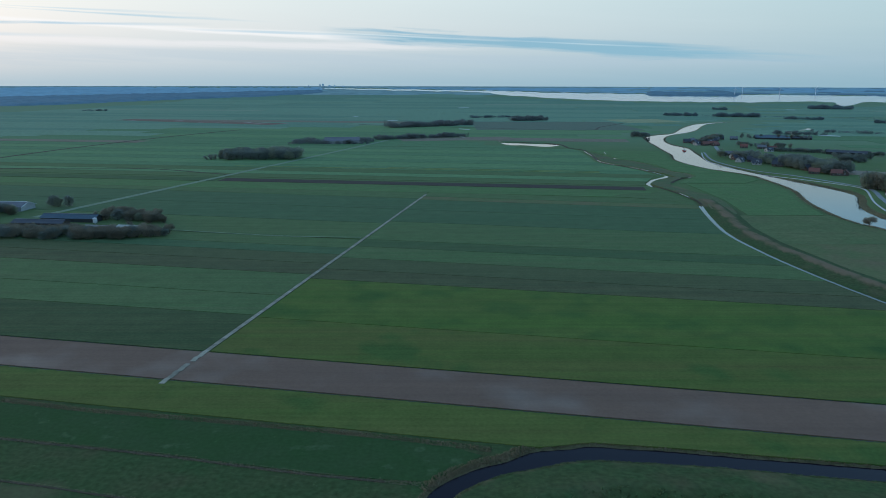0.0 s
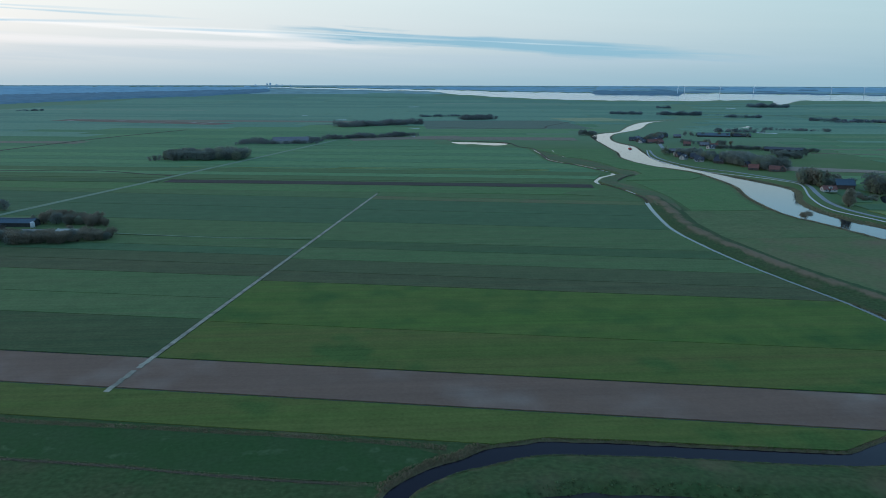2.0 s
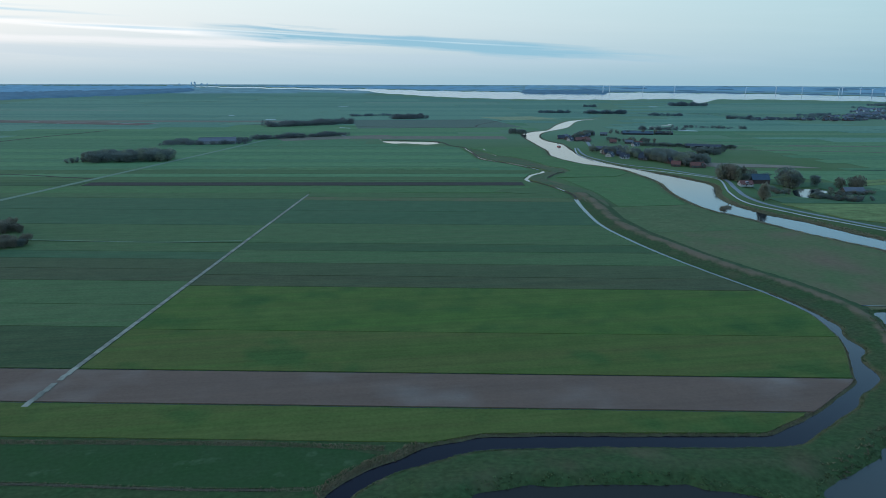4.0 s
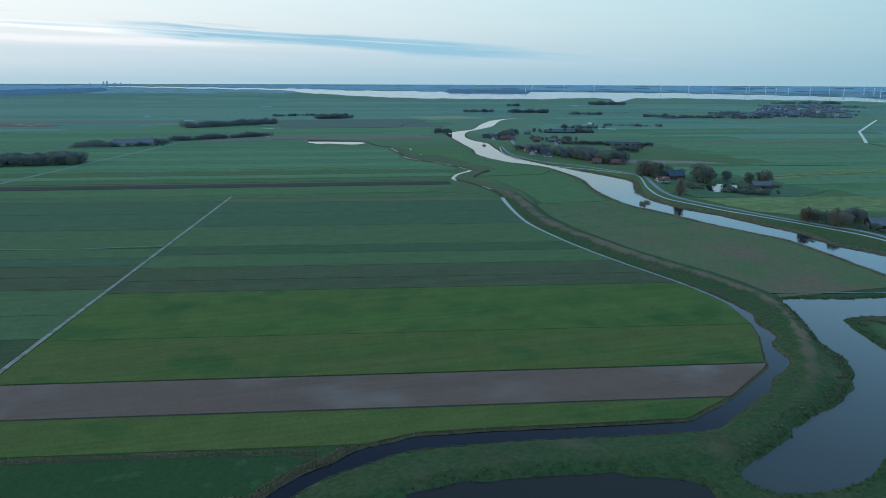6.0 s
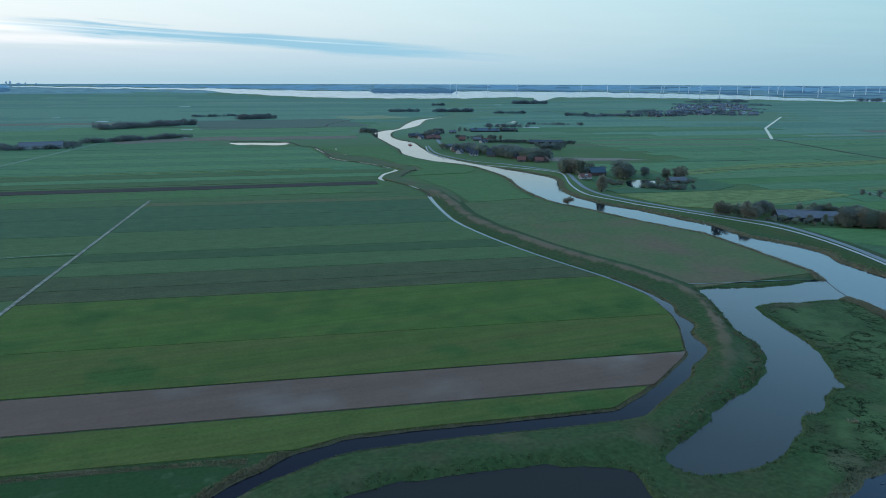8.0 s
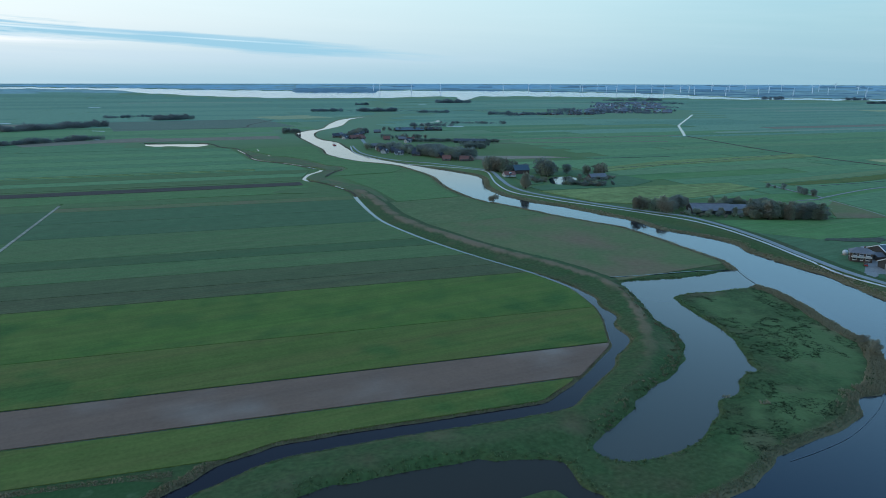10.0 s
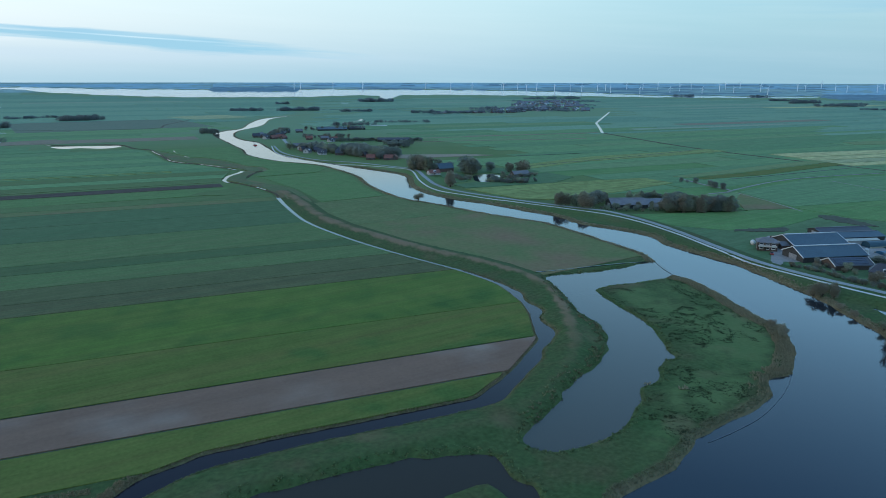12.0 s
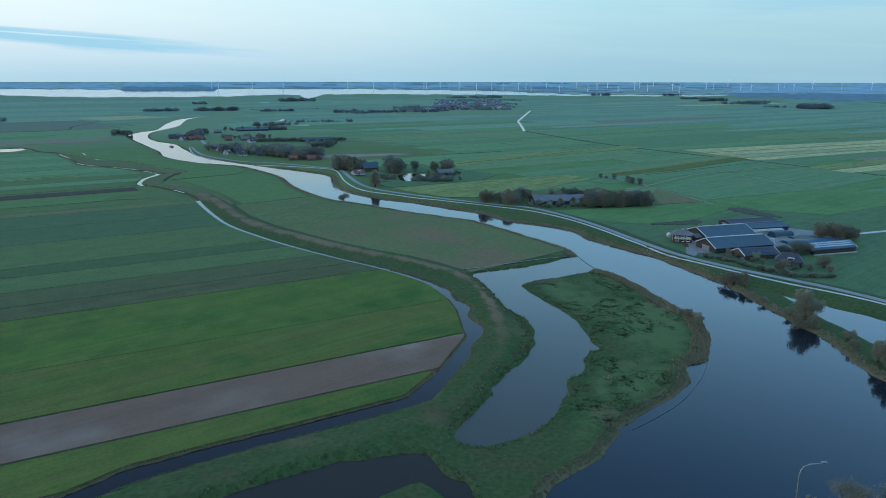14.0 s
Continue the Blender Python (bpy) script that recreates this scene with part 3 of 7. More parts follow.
shore = sd_stack[0] + 2.0 * rough
bank = np.clip((4.4 - shore) / 2.6, 0, 1) * np.where((gx > 90) & (sd_stack[0] < 30), 0.62, 0)
west_side = (sd_stack[0] < 12) & (np.hypot(gx - np.interp(gy, wy_b, wx_b), 0) < 14) & (gy > 225)
bank = np.where(west_side, bank * 1.4, bank)
dry = np.maximum(dry, bank)
creek_side = np.clip((1.7 + 0.6 * rough - sd_stack[4]) / 1.0, 0, 1) * np.where((np.hypot(gx, gy) < 330) & (sd_stack[4] < 5), 0.55, 0)
dry = np.maximum(dry, creek_side)
island_poly = np.array(ISLAND_E + POND[19:])
isle = signed_distance(island_poly, gx, gy, 50.0)
lush = np.array([noise.noise((x * 0.03, y * 0.03, 7.0)) + 0.5 * noise.noise((x * 0.2, y * 0.2, 3.0)) if d < -4 else 0.0 for x, y, d in zip(gx, gy, isle)])
meadow = np.clip((np.hypot(gx, gy) - 430) / 200, 0, 1) * np.clip((line_distance(dike_line, gx, gy, 20) - 8) / 6, 0, 1) * 0.9
meadow = np.maximum(meadow, np.clip((-isle - 4) / 4, 0, 1) * np.clip(0.40 + 1.3 * lush, 0.05, 0.62))
ground.data.attributes.new("meadow", "FLOAT", "POINT").data.foreach_set("value", meadow.astype(np.float32))
# how much haze colour the ground takes, growing from 950 to 1300 m
haze_tint = np.clip((np.hypot(gx, gy) - 950) / 350, 0, 1)
ground.data.attributes.new("haze_tint", "FLOAT", "POINT").data.foreach_set("value", haze_tint.astype(np.float32))
ground.data.attributes.new("dry", "FLOAT", "POINT").data.foreach_set("value", dry.astype(np.float32))

WATER_LABELS = {
    "river": "calm grey-blue river winding past grass banks", "pond": "shallow grey marsh pond beside a grass dike",
    "near_pond": "shallow grey pond below a rough grass dike", "basin": "still side channel behind a narrow spit of bushes",
    "creek": "dark narrow creek along the field edge", "upper_creek": "thin bright creek winding through meadows",
    "meadow_pond": "bright shallow pool in a far meadow", "yard_pond": "small bright pond behind a farmhouse",
    "canal": "pale straight canal between far fields", "lake": "wide pale lake before the far shore"}


nearest = sd_stack[:, quads].mean(2).argmin(0)


def build_water(name, k, material):
    keep = (sd_stack[k][quads] < 2.5).any(1) & (nearest == k)
    q = quads[keep]
    used, inv = np.unique(q, return_inverse=True)
    R = np.hypot(gx[used], gy[used])
    v = np.stack([gx[used], gy[used], far_rise(R) - 0.5], 1)
    tagged(new(name, mesh_from(name, v, inv.reshape(q.shape), material, True)), WATER_LABELS[name], "water", kind="structure")


for k, (wname, _, wmat, _) in enumerate(WATERS):
    build_water(wname, k, wmat)
build_water("lake", len(WATERS), W_LAKE)

# ---------------------------------------------------------------- fields: flat beds of grass or soil with ditches between them


def to_uv(x, y, turn=TURN):
    c, s = math.cos(radians(turn)), math.sin(radians(turn))
    return x * c + y * s, -x * s + y * c


def from_uv(u, v, turn=TURN):
    c, s = math.cos(radians(turn)), math.sin(radians(turn))
    return u * c - v * s, u * s + v * c


def field(name, left, right, v0, v1, material, label, turn=TURN, top=0.22, n=9):
    """A bed between v0 and v1, from left to right (numbers, or functions of v)."""
    vs = np.linspace(v0, v1, n)
    le = [left(v) if callable(left) else left for v in vs]
    ri = [right(v) if callable(right) else right for v in vs]
    rows = []
    for v, a, b in zip(vs, le, ri):
        rows.append([from_uv(a, v, turn), from_uv(b, v, turn)])
    rows = np.array(rows)
    base = far_rise(np.hypot(rows[..., 0], rows[..., 1])) if np.hypot(rows[..., 0], rows[..., 1]).max() > 3000 else np.zeros(rows.shape[:2])
    T = np.dstack([rows, base + top]).reshape(-1, 3)
    B = T - (0, 0, top + 0.3)
    m = len(T)
    V = np.vstack([T, B])
    F = []
    for i in range(n - 1):
        F.append((2 * i, 2 * i + 1, 2 * i + 3, 2 * i + 2))
        F.append((2 * i + 2, 2 * i, 2 * i + m, 2 * i + 2 + m)[::-1])
        F.append((2 * i + 1, 2 * i + 3, 2 * i + 3 + m, 2 * i + 1 + m)[::-1])
    F.append((0, 1, 1 + m, m)[::-1])
    e = 2 * (n - 1)
    F.append((e + 1, e, e + m, e + 1 + m)[::-1])
    return tagged(new(name, mesh_from(name, V, F, material)), label, "field", kind="structure")


cu, cv = to_uv(creek_north[:, 0], creek_north[:, 1])
bend = int(np.argmin(np.hypot(creek_north[:, 0] - 113.7, creek_north[:, 1] - 151.6)))


def creek_edge(v):
    """Where the fields end at the creek, in u over v."""
    return float(np.interp(v, cv[bend:], cu[bend:])) - 1.1


U_TRACK = -122.4
GAP = 0.32
NEAR_STRIPS = [   # v0, v1, surface, words
    (206.8, 244.0, G_BRIGHT, "bright green grass field between ditches"),
    (243.8, 301.0, G_VIVID, "vivid green grass field with darker patches"),
    (301.0, 319.5, G_DUSKY, "dark grey-green grass strip between ditches"),
    (319.5, 343, G_OLIVE, "dull olive grass strip between ditches"),
    (343, 369.5, G_MID, "green grass strip between ditches"),
    (369.5, 388, G_DARK, "dark green grass strip between ditches"),
    (388, 444, G_MID, "green grass field between ditches"),
    (444, 490, G_TEAL, "cool dark green grass field between ditches"),
    (490, 535, G_TEAL, "cool dark green grass field between ditches"),
    (535, 551, G_WILD, "dull tan grazed strip between ditches"),
    (551, 575, G_MID, "green grass strip between ditches"),
]
for v0, v1, m, words in NEAR_STRIPS:
    field("field", U_TRACK + 1.2, creek_edge, v0 + GAP, v1 - GAP, m, words)
LEFT_STRIPS = [
    (206.8, 246, G_DEEP, "deep dark green grass field between ditches"), (246, 273, G_MID, "green grass field between ditches"),
    (273, 308, G_MID, "green grass field between ditches"), (308, 329, G_DUSKY, "dark grey-green grass strip between ditches"),
    (329, 349, G_OLIVE, "dull olive grass strip between ditches"), (349, 365, G_TEAL, "dark green grass strip between ditches"),
    (365, 386, G_MID, "green grass strip between ditches"), (388, 437, G_MID, "green grass field between ditches"),
    (437, 490, G_TEAL, "cool dark green grass field between ditches"), (490, 540, G_TEAL, "cool dark green grass field between ditches"), (540, 575, G_MID, "green grass field between ditches"),
]
for v0, v1, m, words in LEFT_STRIPS:
    field("field", -760.0, U_TRACK - 1.2, v0 + GAP, v1 - GAP, m, words)
field("bare_field", -760.0, creek_edge, 182.6 + 0.7, 206.8 - 0.7, SOIL, "bare grey-brown soil field with a damp sheen", n=17)
low = (cu > -9) & (cv > 161.6) & (cv < 180.9) & (np.arange(len(cu)) < len(cu) * 0.6)
bank_u, bank_v = cu[low] - 0.7, cv[low] + 0.9
strip = [(-760.0, 182.2), (-760.0, 162.4)] + list(zip(bank_u, bank_v)) + [(bank_u[-1] + 0.6, 182.2)]
bm = bmesh.new()
outline = [from_uv(u, v) for u, v in strip]
upper_ring, lower_ring = [bm.verts.new((x, y, 0.22)) for x, y in outline], [bm.verts.new((x, y, -0.2)) for x, y in outline]
bm.faces.new(upper_ring)
for i in range(len(outline)):
    bm.faces.new((upper_ring[i - 1], lower_ring[i - 1], lower_ring[i], upper_ring[i]))
bmesh.ops.recalc_face_normals(bm, faces=bm.faces[:])
bmesh.ops.triangulate(bm, faces=[f for f in bm.faces if len(f.verts) > 4])
strip_me = bpy.data.meshes.new("field")
bm.to_mesh(strip_me)
bm.free()
strip_me.materials.append(G_BRIGHT)
tagged(new("field", strip_me), "bright green grass strip along the bare field", "field", kind="structure")

# concrete farm track, plate by plate
track = tagged(new("farm_track"), "straight pale concrete plate track between fields", "track", kind="structure")
plate_bm = bmesh.new()
bmesh.ops.create_cube(plate_bm, size=1.0, matrix=Matrix.Diagonal((1.8, 1.96, 0.2, 1)))
bmesh.ops.bevel(plate_bm, geom=plate_bm.edges[:], offset=0.03, segments=1, affect="EDGES")
plate_me = bpy.data.meshes.new("plate")
plate_bm.to_mesh(plate_me)
plate_bm.free()
plate_me.materials.append(CONCRETE)
for k in range(192):
    v = 180.5 + 2.0 * k
    if v < 206 and random.random() < 0.28:
        continue
    px, py = from_uv(U_TRACK + random.uniform(-0.06, 0.06) * (1 if v > 206 else 4), v)
    ob = new("plate", plate_me)
    ob.parent = track
    ob.matrix_basis = pose(px, py, 0.26 + random.uniform(-0.02, 0.02), random.uniform(-0.4, 0.4), random.uniform(-0.4, 0.4), TURN + random.uniform(-0.5, 0.5))


def ribbon(name, line, width, lift, material, label, category="road", dash=None, offset=0.0):
    """A road laid along a line on the ground."""
    c = line[:, :2]
    t = np.gradient(c, axis=0)
    nrm = np.stack([-t[:, 1], t[:, 0]], 1) / (np.hypot(t[:, 0], t[:, 1])[:, None] + 1e-9)
    z = height(c[:, 0], c[:, 1]) + lift
    k = np.ones(5) / 5
    z = np.convolve(np.pad(z, 2, mode="edge"), k, "valid")
    V = []
    for s, dz in ((-0.5, -0.25), (-0.5, 0), (0.5, 0), (0.5, -0.25)):
        V.append(np.column_stack([c + nrm * (width * s + offset), z + dz]))
    n = len(c)
    V = np.vstack(V)
    F = []
    for j in range(3):
        a = np.arange(n - 1) + j * n
        F.append(np.stack([a, a + 1, a + n + 1, a + n], 1)[:, ::-1])
    return tagged(new(name, mesh_from(name, V, np.vstack(F), material)), label, category, kind="structure")


for v in (182.7, 206.9):
    us = np.arange(-740, creek_edge(v) - 1, 8.0)
    ribbon("field_ditch", np.column_stack(from_uv(us, np.full(len(us), v))), 0.5, 0.03, DITCH, "narrow dark ditch along the bare field", "ditch")
ribbon("dike_road", road_line, 3.7, 0.10, ASPHALT, "grey asphalt road along the river dike")
ribbon("cycle_path", path_line, 1.5, 0.16, PALE_PATH, "pale concrete cycle path beside the dike road", "path")
YARD_LANE = mat("pale_lane", (0.195, 0.242, 0.150), (0.155, 0.205, 0.122), scale=0.2, fine=1.5)
ribbon("lane", spline([(-278.4, 469.4), (-216, 686), (-86, 1142)], 12), 5.6, 0.40, YARD_LANE, "grey farm lane between far fields")

# ---------------------------------------------------------------- meadows between the creek and the river, and the far fields
wx, wy = np.array(RIVER_W)[::-1].T
dx, dy = np.array(DIKE_MID)[8:].T


def river_left(y):
    return float(np.interp(y, wy, wx))


def dike_right(y):
    return float(np.interp(y, dy, dx)) + 9.0


G_HALF_OLIVE = mat("rough_olive_meadow", (0.105, 0.152, 0.058), (0.134, 0.152, 0.064), scale=0.03, fine=0.35, mix=0.6, bump=0.15, third=(0.158, 0.126, 0.066), third_scale=0.02, third_lo=0.52, third_hi=0.78, spec=0.06, streak=0.2)
G_RIVERSIDE = mat("riverside_grass", (0.098, 0.178, 0.060), (0.116, 0.178, 0.066), scale=0.05, fine=0.6, mix=0.7, bump=0.15, spec=0.06, streak=0.2)
field("wild_meadow", dike_right, lambda y: river_left(y) - 3.5, 239, 392, G_WILD, "rough olive-brown meadow between dike and river", turn=0, n=24)
field("wild_meadow", dike_right, lambda y: river_left(y) - 5, 392.4, 482, G_HALF_OLIVE, "rough olive meadow between dike and river", turn=0, n=20)
field("river_meadow", lambda y: dike_right(y) + 6, lambda y: river_left(y) - 9, 484, 640, G_RIVERSIDE, "green riverside meadow between dike and river", turn=0, n=24)

road_xy = road_line[:, :2]


def far_fields(turn, u_span, v_start, v_end, width, length, ok, surfaces, seed, top=0.22):
    """Parcels of the farther polder, strip after strip; ok tells whether a place is free."""
    rng = random.Random(seed)
    v = v_start
    while v < v_end:
        far = max(1.0, v / 900)
        w = rng.uniform(*width) * far
        u = u_span[0] + rng.uniform(0, 120)
        while u < u_span[1]:
            l = rng.uniform(*length) * far ** 0.5
            us, vs = np.meshgrid(np.linspace(u + 1, u + l - 1, 9), np.linspace(v + 1, v + w - 1, 4))
            xs, ys = from_uv(us, vs, turn)
            good = ok(xs.ravel(), ys.ravel()).reshape(us.shape).all(0)
            best, run = (0, 0), None
            for i in range(10):
                if i < 9 and good[i]:
                    run = i if run is None else run
                elif run is not None:
                    best, run = max(best, (i - run, run)), None
            if best[0] >= 3:
                a, b = us[0, best[1]], us[0, best[1] + best[0] - 1]
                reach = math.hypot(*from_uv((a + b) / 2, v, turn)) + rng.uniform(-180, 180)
                # farther parcels take greens with more haze mixed into the colour
                kinds = HAZED_GREENS if reach > 1450 else HALF_HAZED_GREENS if reach > 750 else surfaces
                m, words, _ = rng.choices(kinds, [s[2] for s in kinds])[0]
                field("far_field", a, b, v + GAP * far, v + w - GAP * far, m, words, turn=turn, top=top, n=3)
            u += l + 1.6 * far
        v += w


def away(xs, ys, clear=7.0):
    return water_depth(xs, ys)[0] > clear


def west_ok(xs, ys):
    R, az = np.hypot(xs, ys), np.degrees(np.arctan2(xs, ys))
    ri = np.interp(ys, wy, wx)
    limit = np.interp(ys, [560, 700, 1000, 1100, 1682], [180, 190, 150, 300, 640])
    near, _ = lake_edges(az)
    return (xs < np.where(ys < 1682, np.minimum(ri - 12, limit), 9e9)) & (az < 23) & (R < np.minimum(near - 40, 4250)) & away(xs, ys) & (az > -46)


def east_ok(xs, ys):
    R, az = np.hypot(xs, ys), np.degrees(np.arctan2(xs, ys))
    rx = np.interp(ys, road_xy[::-1, 1], road_xy[::-1, 0])
    near, _ = lake_edges(az)
    town = (az > 36) & (az < 46) & (R > 1850) & (R < 2350)
    farms = (np.hypot(xs - 402, ys - 530) < 48) | (np.hypot(xs - 402, ys - 342) < 42) | (np.hypot(xs - 385, ys - 180) < 62)
    village = (np.abs(xs - 430) < 120) & (ys > 680) & (ys < 1250)
    return (xs > np.where(ys < 932, rx + 13, 0.42 * ys - 20)) & (R > 330) & (R < np.minimum(near - 40, 3500)) & away(xs, ys) & ~town & ~village & ~farms & (az < 86)


GREENS = [(G_MID, "green grass field between ditches", 5), (G_DARK, "dark green grass field between ditches", 4), (G_OLIVE, "dull olive grass field between ditches", 2),
          (G_LUSH, "lush green grass field between ditches", 3), (G_PALE, "pale mown grass field between ditches", 0.7)]
G_EAST = mat("eastern_meadow", (0.111, 0.205, 0.090), (0.128, 0.216, 0.101), scale=0.1, stretch=STRIPE, turn=9, fine=0.8, mix=0.5, bump=0.1, spec=0.06, streak=0.25)
G_FARM = mat("farm_meadow", (0.083, 0.150, 0.068), (0.098, 0.152, 0.072), scale=0.1, stretch=STRIPE, turn=9, fine=0.8, mix=0.6, bump=0.1, spec=0.06, streak=0.25)
# middle-distance grass, with about half the far fields' haze painted into its green
G_HALF_HAZE_A = mat("half_hazed_meadow", (0.125, 0.229, 0.095), (0.142, 0.229, 0.100), scale=0.1, stretch=STRIPE, turn=-TURN, fine=0.4, mix=0.6, bump=0.1, spec=0.06, streak=0.25)
G_HALF_HAZE_B = mat("half_hazed_dark_meadow", (0.102, 0.199, 0.087), (0.119, 0.201, 0.092), scale=0.1, stretch=STRIPE, turn=-TURN, fine=0.4, mix=0.6, bump=0.1, spec=0.06, streak=0.25)
G_HALF_HAZE_C = mat("half_hazed_olive_meadow", (0.148, 0.222, 0.100), (0.138, 0.213, 0.095), scale=0.1, stretch=STRIPE, turn=-TURN, fine=0.4, mix=0.6, bump=0.1, spec=0.06, streak=0.25)
HALF_HAZED_GREENS = [(G_HALF_HAZE_A, "green grass field between ditches", 5), (G_HALF_HAZE_B, "dark green grass field between ditches", 4), (G_HALF_HAZE_C, "dull olive grass field between ditches", 1.4), (SOIL_TAN, "bare tan field between ditches", 0.15)]
HAZED_GREENS = [(G_HAZED_A, "green grass field far off", 5), (G_HAZED_B, "dark green grass field far off", 4), (G_HAZED_C, "pale green field far off", 0.35), (SOIL_TAN, "bare tan field far off", 0.08), (G_STRAW, "straw-coloured field far off", 0.1)]
EAST_GREENS = [(G_LUSH, "lush green grass field between ditches", 5), (G_EAST, "deep green grass field between ditches", 5), (G_MID, "green grass field between ditches", 2)]
CHANNEL = [(188, 640), (216, 700), (211, 749), (202, 773), (187, 803), (182, 826), (186, 894), (188, 967), (174, 999), (168, 1068)]
ch_x, ch_y = np.array(CHANNEL).T


def channel_edge(v):
    """Where the middle strips end at the reedy channel, in u over v."""
    y = v
    for _ in range(4):
        x = float(np.interp(y, ch_y, ch_x)) - 3.5
        y = (v + math.sin(radians(-8.2)) * x) / math.cos(radians(-8.2))
    return to_uv(x, y, -8.2)[0]


MID_STRIPS = [(648, G_MID), (676, G_HALF_HAZE_A), (700, G_MID), (729, G_HALF_HAZE_B), (760, G_HALF_HAZE_A), (800, G_HALF_HAZE_B), (836, G_HALF_HAZE_A), (878, G_HALF_HAZE_B), (915, G_HALF_HAZE_A), (958, G_HALF_HAZE_B), (1001, None)]
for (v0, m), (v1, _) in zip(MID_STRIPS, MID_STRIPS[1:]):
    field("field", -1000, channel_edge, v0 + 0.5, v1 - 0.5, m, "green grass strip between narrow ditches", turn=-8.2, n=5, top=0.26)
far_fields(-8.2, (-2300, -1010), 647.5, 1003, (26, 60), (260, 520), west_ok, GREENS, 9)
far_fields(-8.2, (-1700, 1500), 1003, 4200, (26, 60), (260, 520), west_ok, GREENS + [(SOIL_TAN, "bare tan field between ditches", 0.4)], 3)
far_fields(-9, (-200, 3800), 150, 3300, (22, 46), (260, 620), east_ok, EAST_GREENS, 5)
field("field", -800, 90, 577, 613, G_RIVERSIDE, "green grass field between ditches", turn=-8.2, n=3, top=0.28)
field("field", -800, 88, 638.6, 646, G_MID, "green grass strip along a ploughed field", turn=-8.2, n=3, top=0.28)
field("field", -800, -306, 617, 638, G_DARK, "dark green grass field between ditches", turn=-8.2, n=3, top=0.28)
field("ploughed_field", lambda v: -303 + (v - 612) * 0.02, 88, 619, 638, SOIL_DARK, "dark ploughed strip between grass fields", turn=-8.2)

G_WASTE = mat("fallow_field", (0.135, 0.155, 0.105), (0.115, 0.150, 0.10), scale=0.05, fine=0.2, spec=0.1)
G_LUSH_DARK = mat("dark_lush_grass", (0.036, 0.080, 0.024), (0.045, 0.082, 0.029), scale=0.1, fine=0.8, bump=0.2, mix=0.6, spec=0.06, third=(0.080, 0.120, 0.051), third_scale=0.14, third_lo=0.62, third_hi=0.72)
# single fields that stand out
def spot_field(corner, length, width, turn, material, label, top=0.34):
    u, v = to_uv(*corner, turn)
    field("field", u, u + length, v, v + width, material, label, turn=turn, top=top, n=3)


def plot(corners, material, label, top, name="field", category="field", loose=0.0):
    """A bed of any outline, given by its corners in order; loose frays its edge."""
    if loose:
        corners = [tuple(q) for q in ragged(spline(corners, 2.0, True), loose, 0.22)]
    bm = bmesh.new()
    up = [bm.verts.new((x, y, top)) for x, y in corners]
    lo = [bm.verts.new((x, y, -0.2)) for x, y in corners]
    bm.faces.new(up)
    for i in range(len(up)):
        bm.faces.new((up[i - 1], lo[i - 1], lo[i], up[i]))
    bmesh.ops.recalc_face_normals(bm, faces=bm.faces[:])
    bmesh.ops.triangulate(bm, faces=[f for f in bm.faces if len(f.verts) > 4])
    me = bpy.data.meshes.new(name)
    bm.to_mesh(me)
    bm.free()
    me.materials.append(material)
    tagged(new(name, me), label, category, kind="structure")


SOIL_ROSE = mat("dry_rosy_soil", (0.300, 0.225, 0.165), (0.262, 0.206, 0.150), scale=0.1, fine=0.8, bump=0.4, spec=0.06)
G_STRAW_PALE = mat("pale_straw_field", (0.319, 0.318, 0.165), (0.275, 0.292, 0.150), scale=0.2, stretch=STRIPE, turn=16, fine=0.8, bump=0.3, spec=0.06, streak=0.4)
G_YELLOW = mat("yellow_green_meadow", (0.199, 0.230, 0.078), (0.169, 0.210, 0.072), scale=0.12, stretch=STRIPE, turn=20, fine=0.8, bump=0.3, spec=0.06, streak=0.5)
plot([(341, 477), (430, 461), (521, 440), (517, 403), (438, 394), (372, 392), (348, 412)], G_YELLOW, "bright yellow-green mown meadow by the dike", 0.46)
plot([(492, 582), (606, 601), (812, 583), (812, 552), (763, 552), (571, 567), (474, 552)], G_YELLOW, "bright yellow-green mown strip", 0.46)
plot([(552, 431), (673, 434), (801, 433), (797, 415), (640, 414), (556, 418)], G_PALE, "pale green mown strip", 0.46)
plot([(558, 415), (640, 411), (797, 412), (792, 393), (635, 390), (560, 403)], G_BRIGHT, "bright green mown strip", 0.48)
plot([(138, 566), (168, 552), (189, 533), (194, 560), (190, 602), (177, 584), (150, 580)], G_MID, "green grass corner at the creek bend", 0.33)
G_REED = mat("low_reed_bed", (0.094, 0.136, 0.058), (0.128, 0.136, 0.064), scale=0.08, fine=0.6, mix=0.8, bump=0.5, third=(0.150, 0.118, 0.066), third_scale=0.05, third_lo=0.5, third_hi=0.72, spec=0.06)
plot([(198, 962), (210, 890), (213, 853), (226, 841), (238, 796), (241, 733), (252, 716), (250, 690), (240, 680), (229, 662), (219, 645), (280, 645), (302, 668), (302, 705), (279, 763), (272, 843), (288, 914), (292, 955)], G_RIVERSIDE, "green riverside meadow in a river bend", 0.40)
plot([(192, 950), (203, 887), (207, 850), (220, 836), (232, 793), (235, 728), (246, 713), (243, 690), (233, 682), (227, 694), (227, 706), (220, 727), (214, 749), (206, 774), (192, 804), (187, 826), (191, 892)], G_REED, "low brownish reed bed along a winding creek", 0.62, "reed_bed", "reeds", loose=1.0)
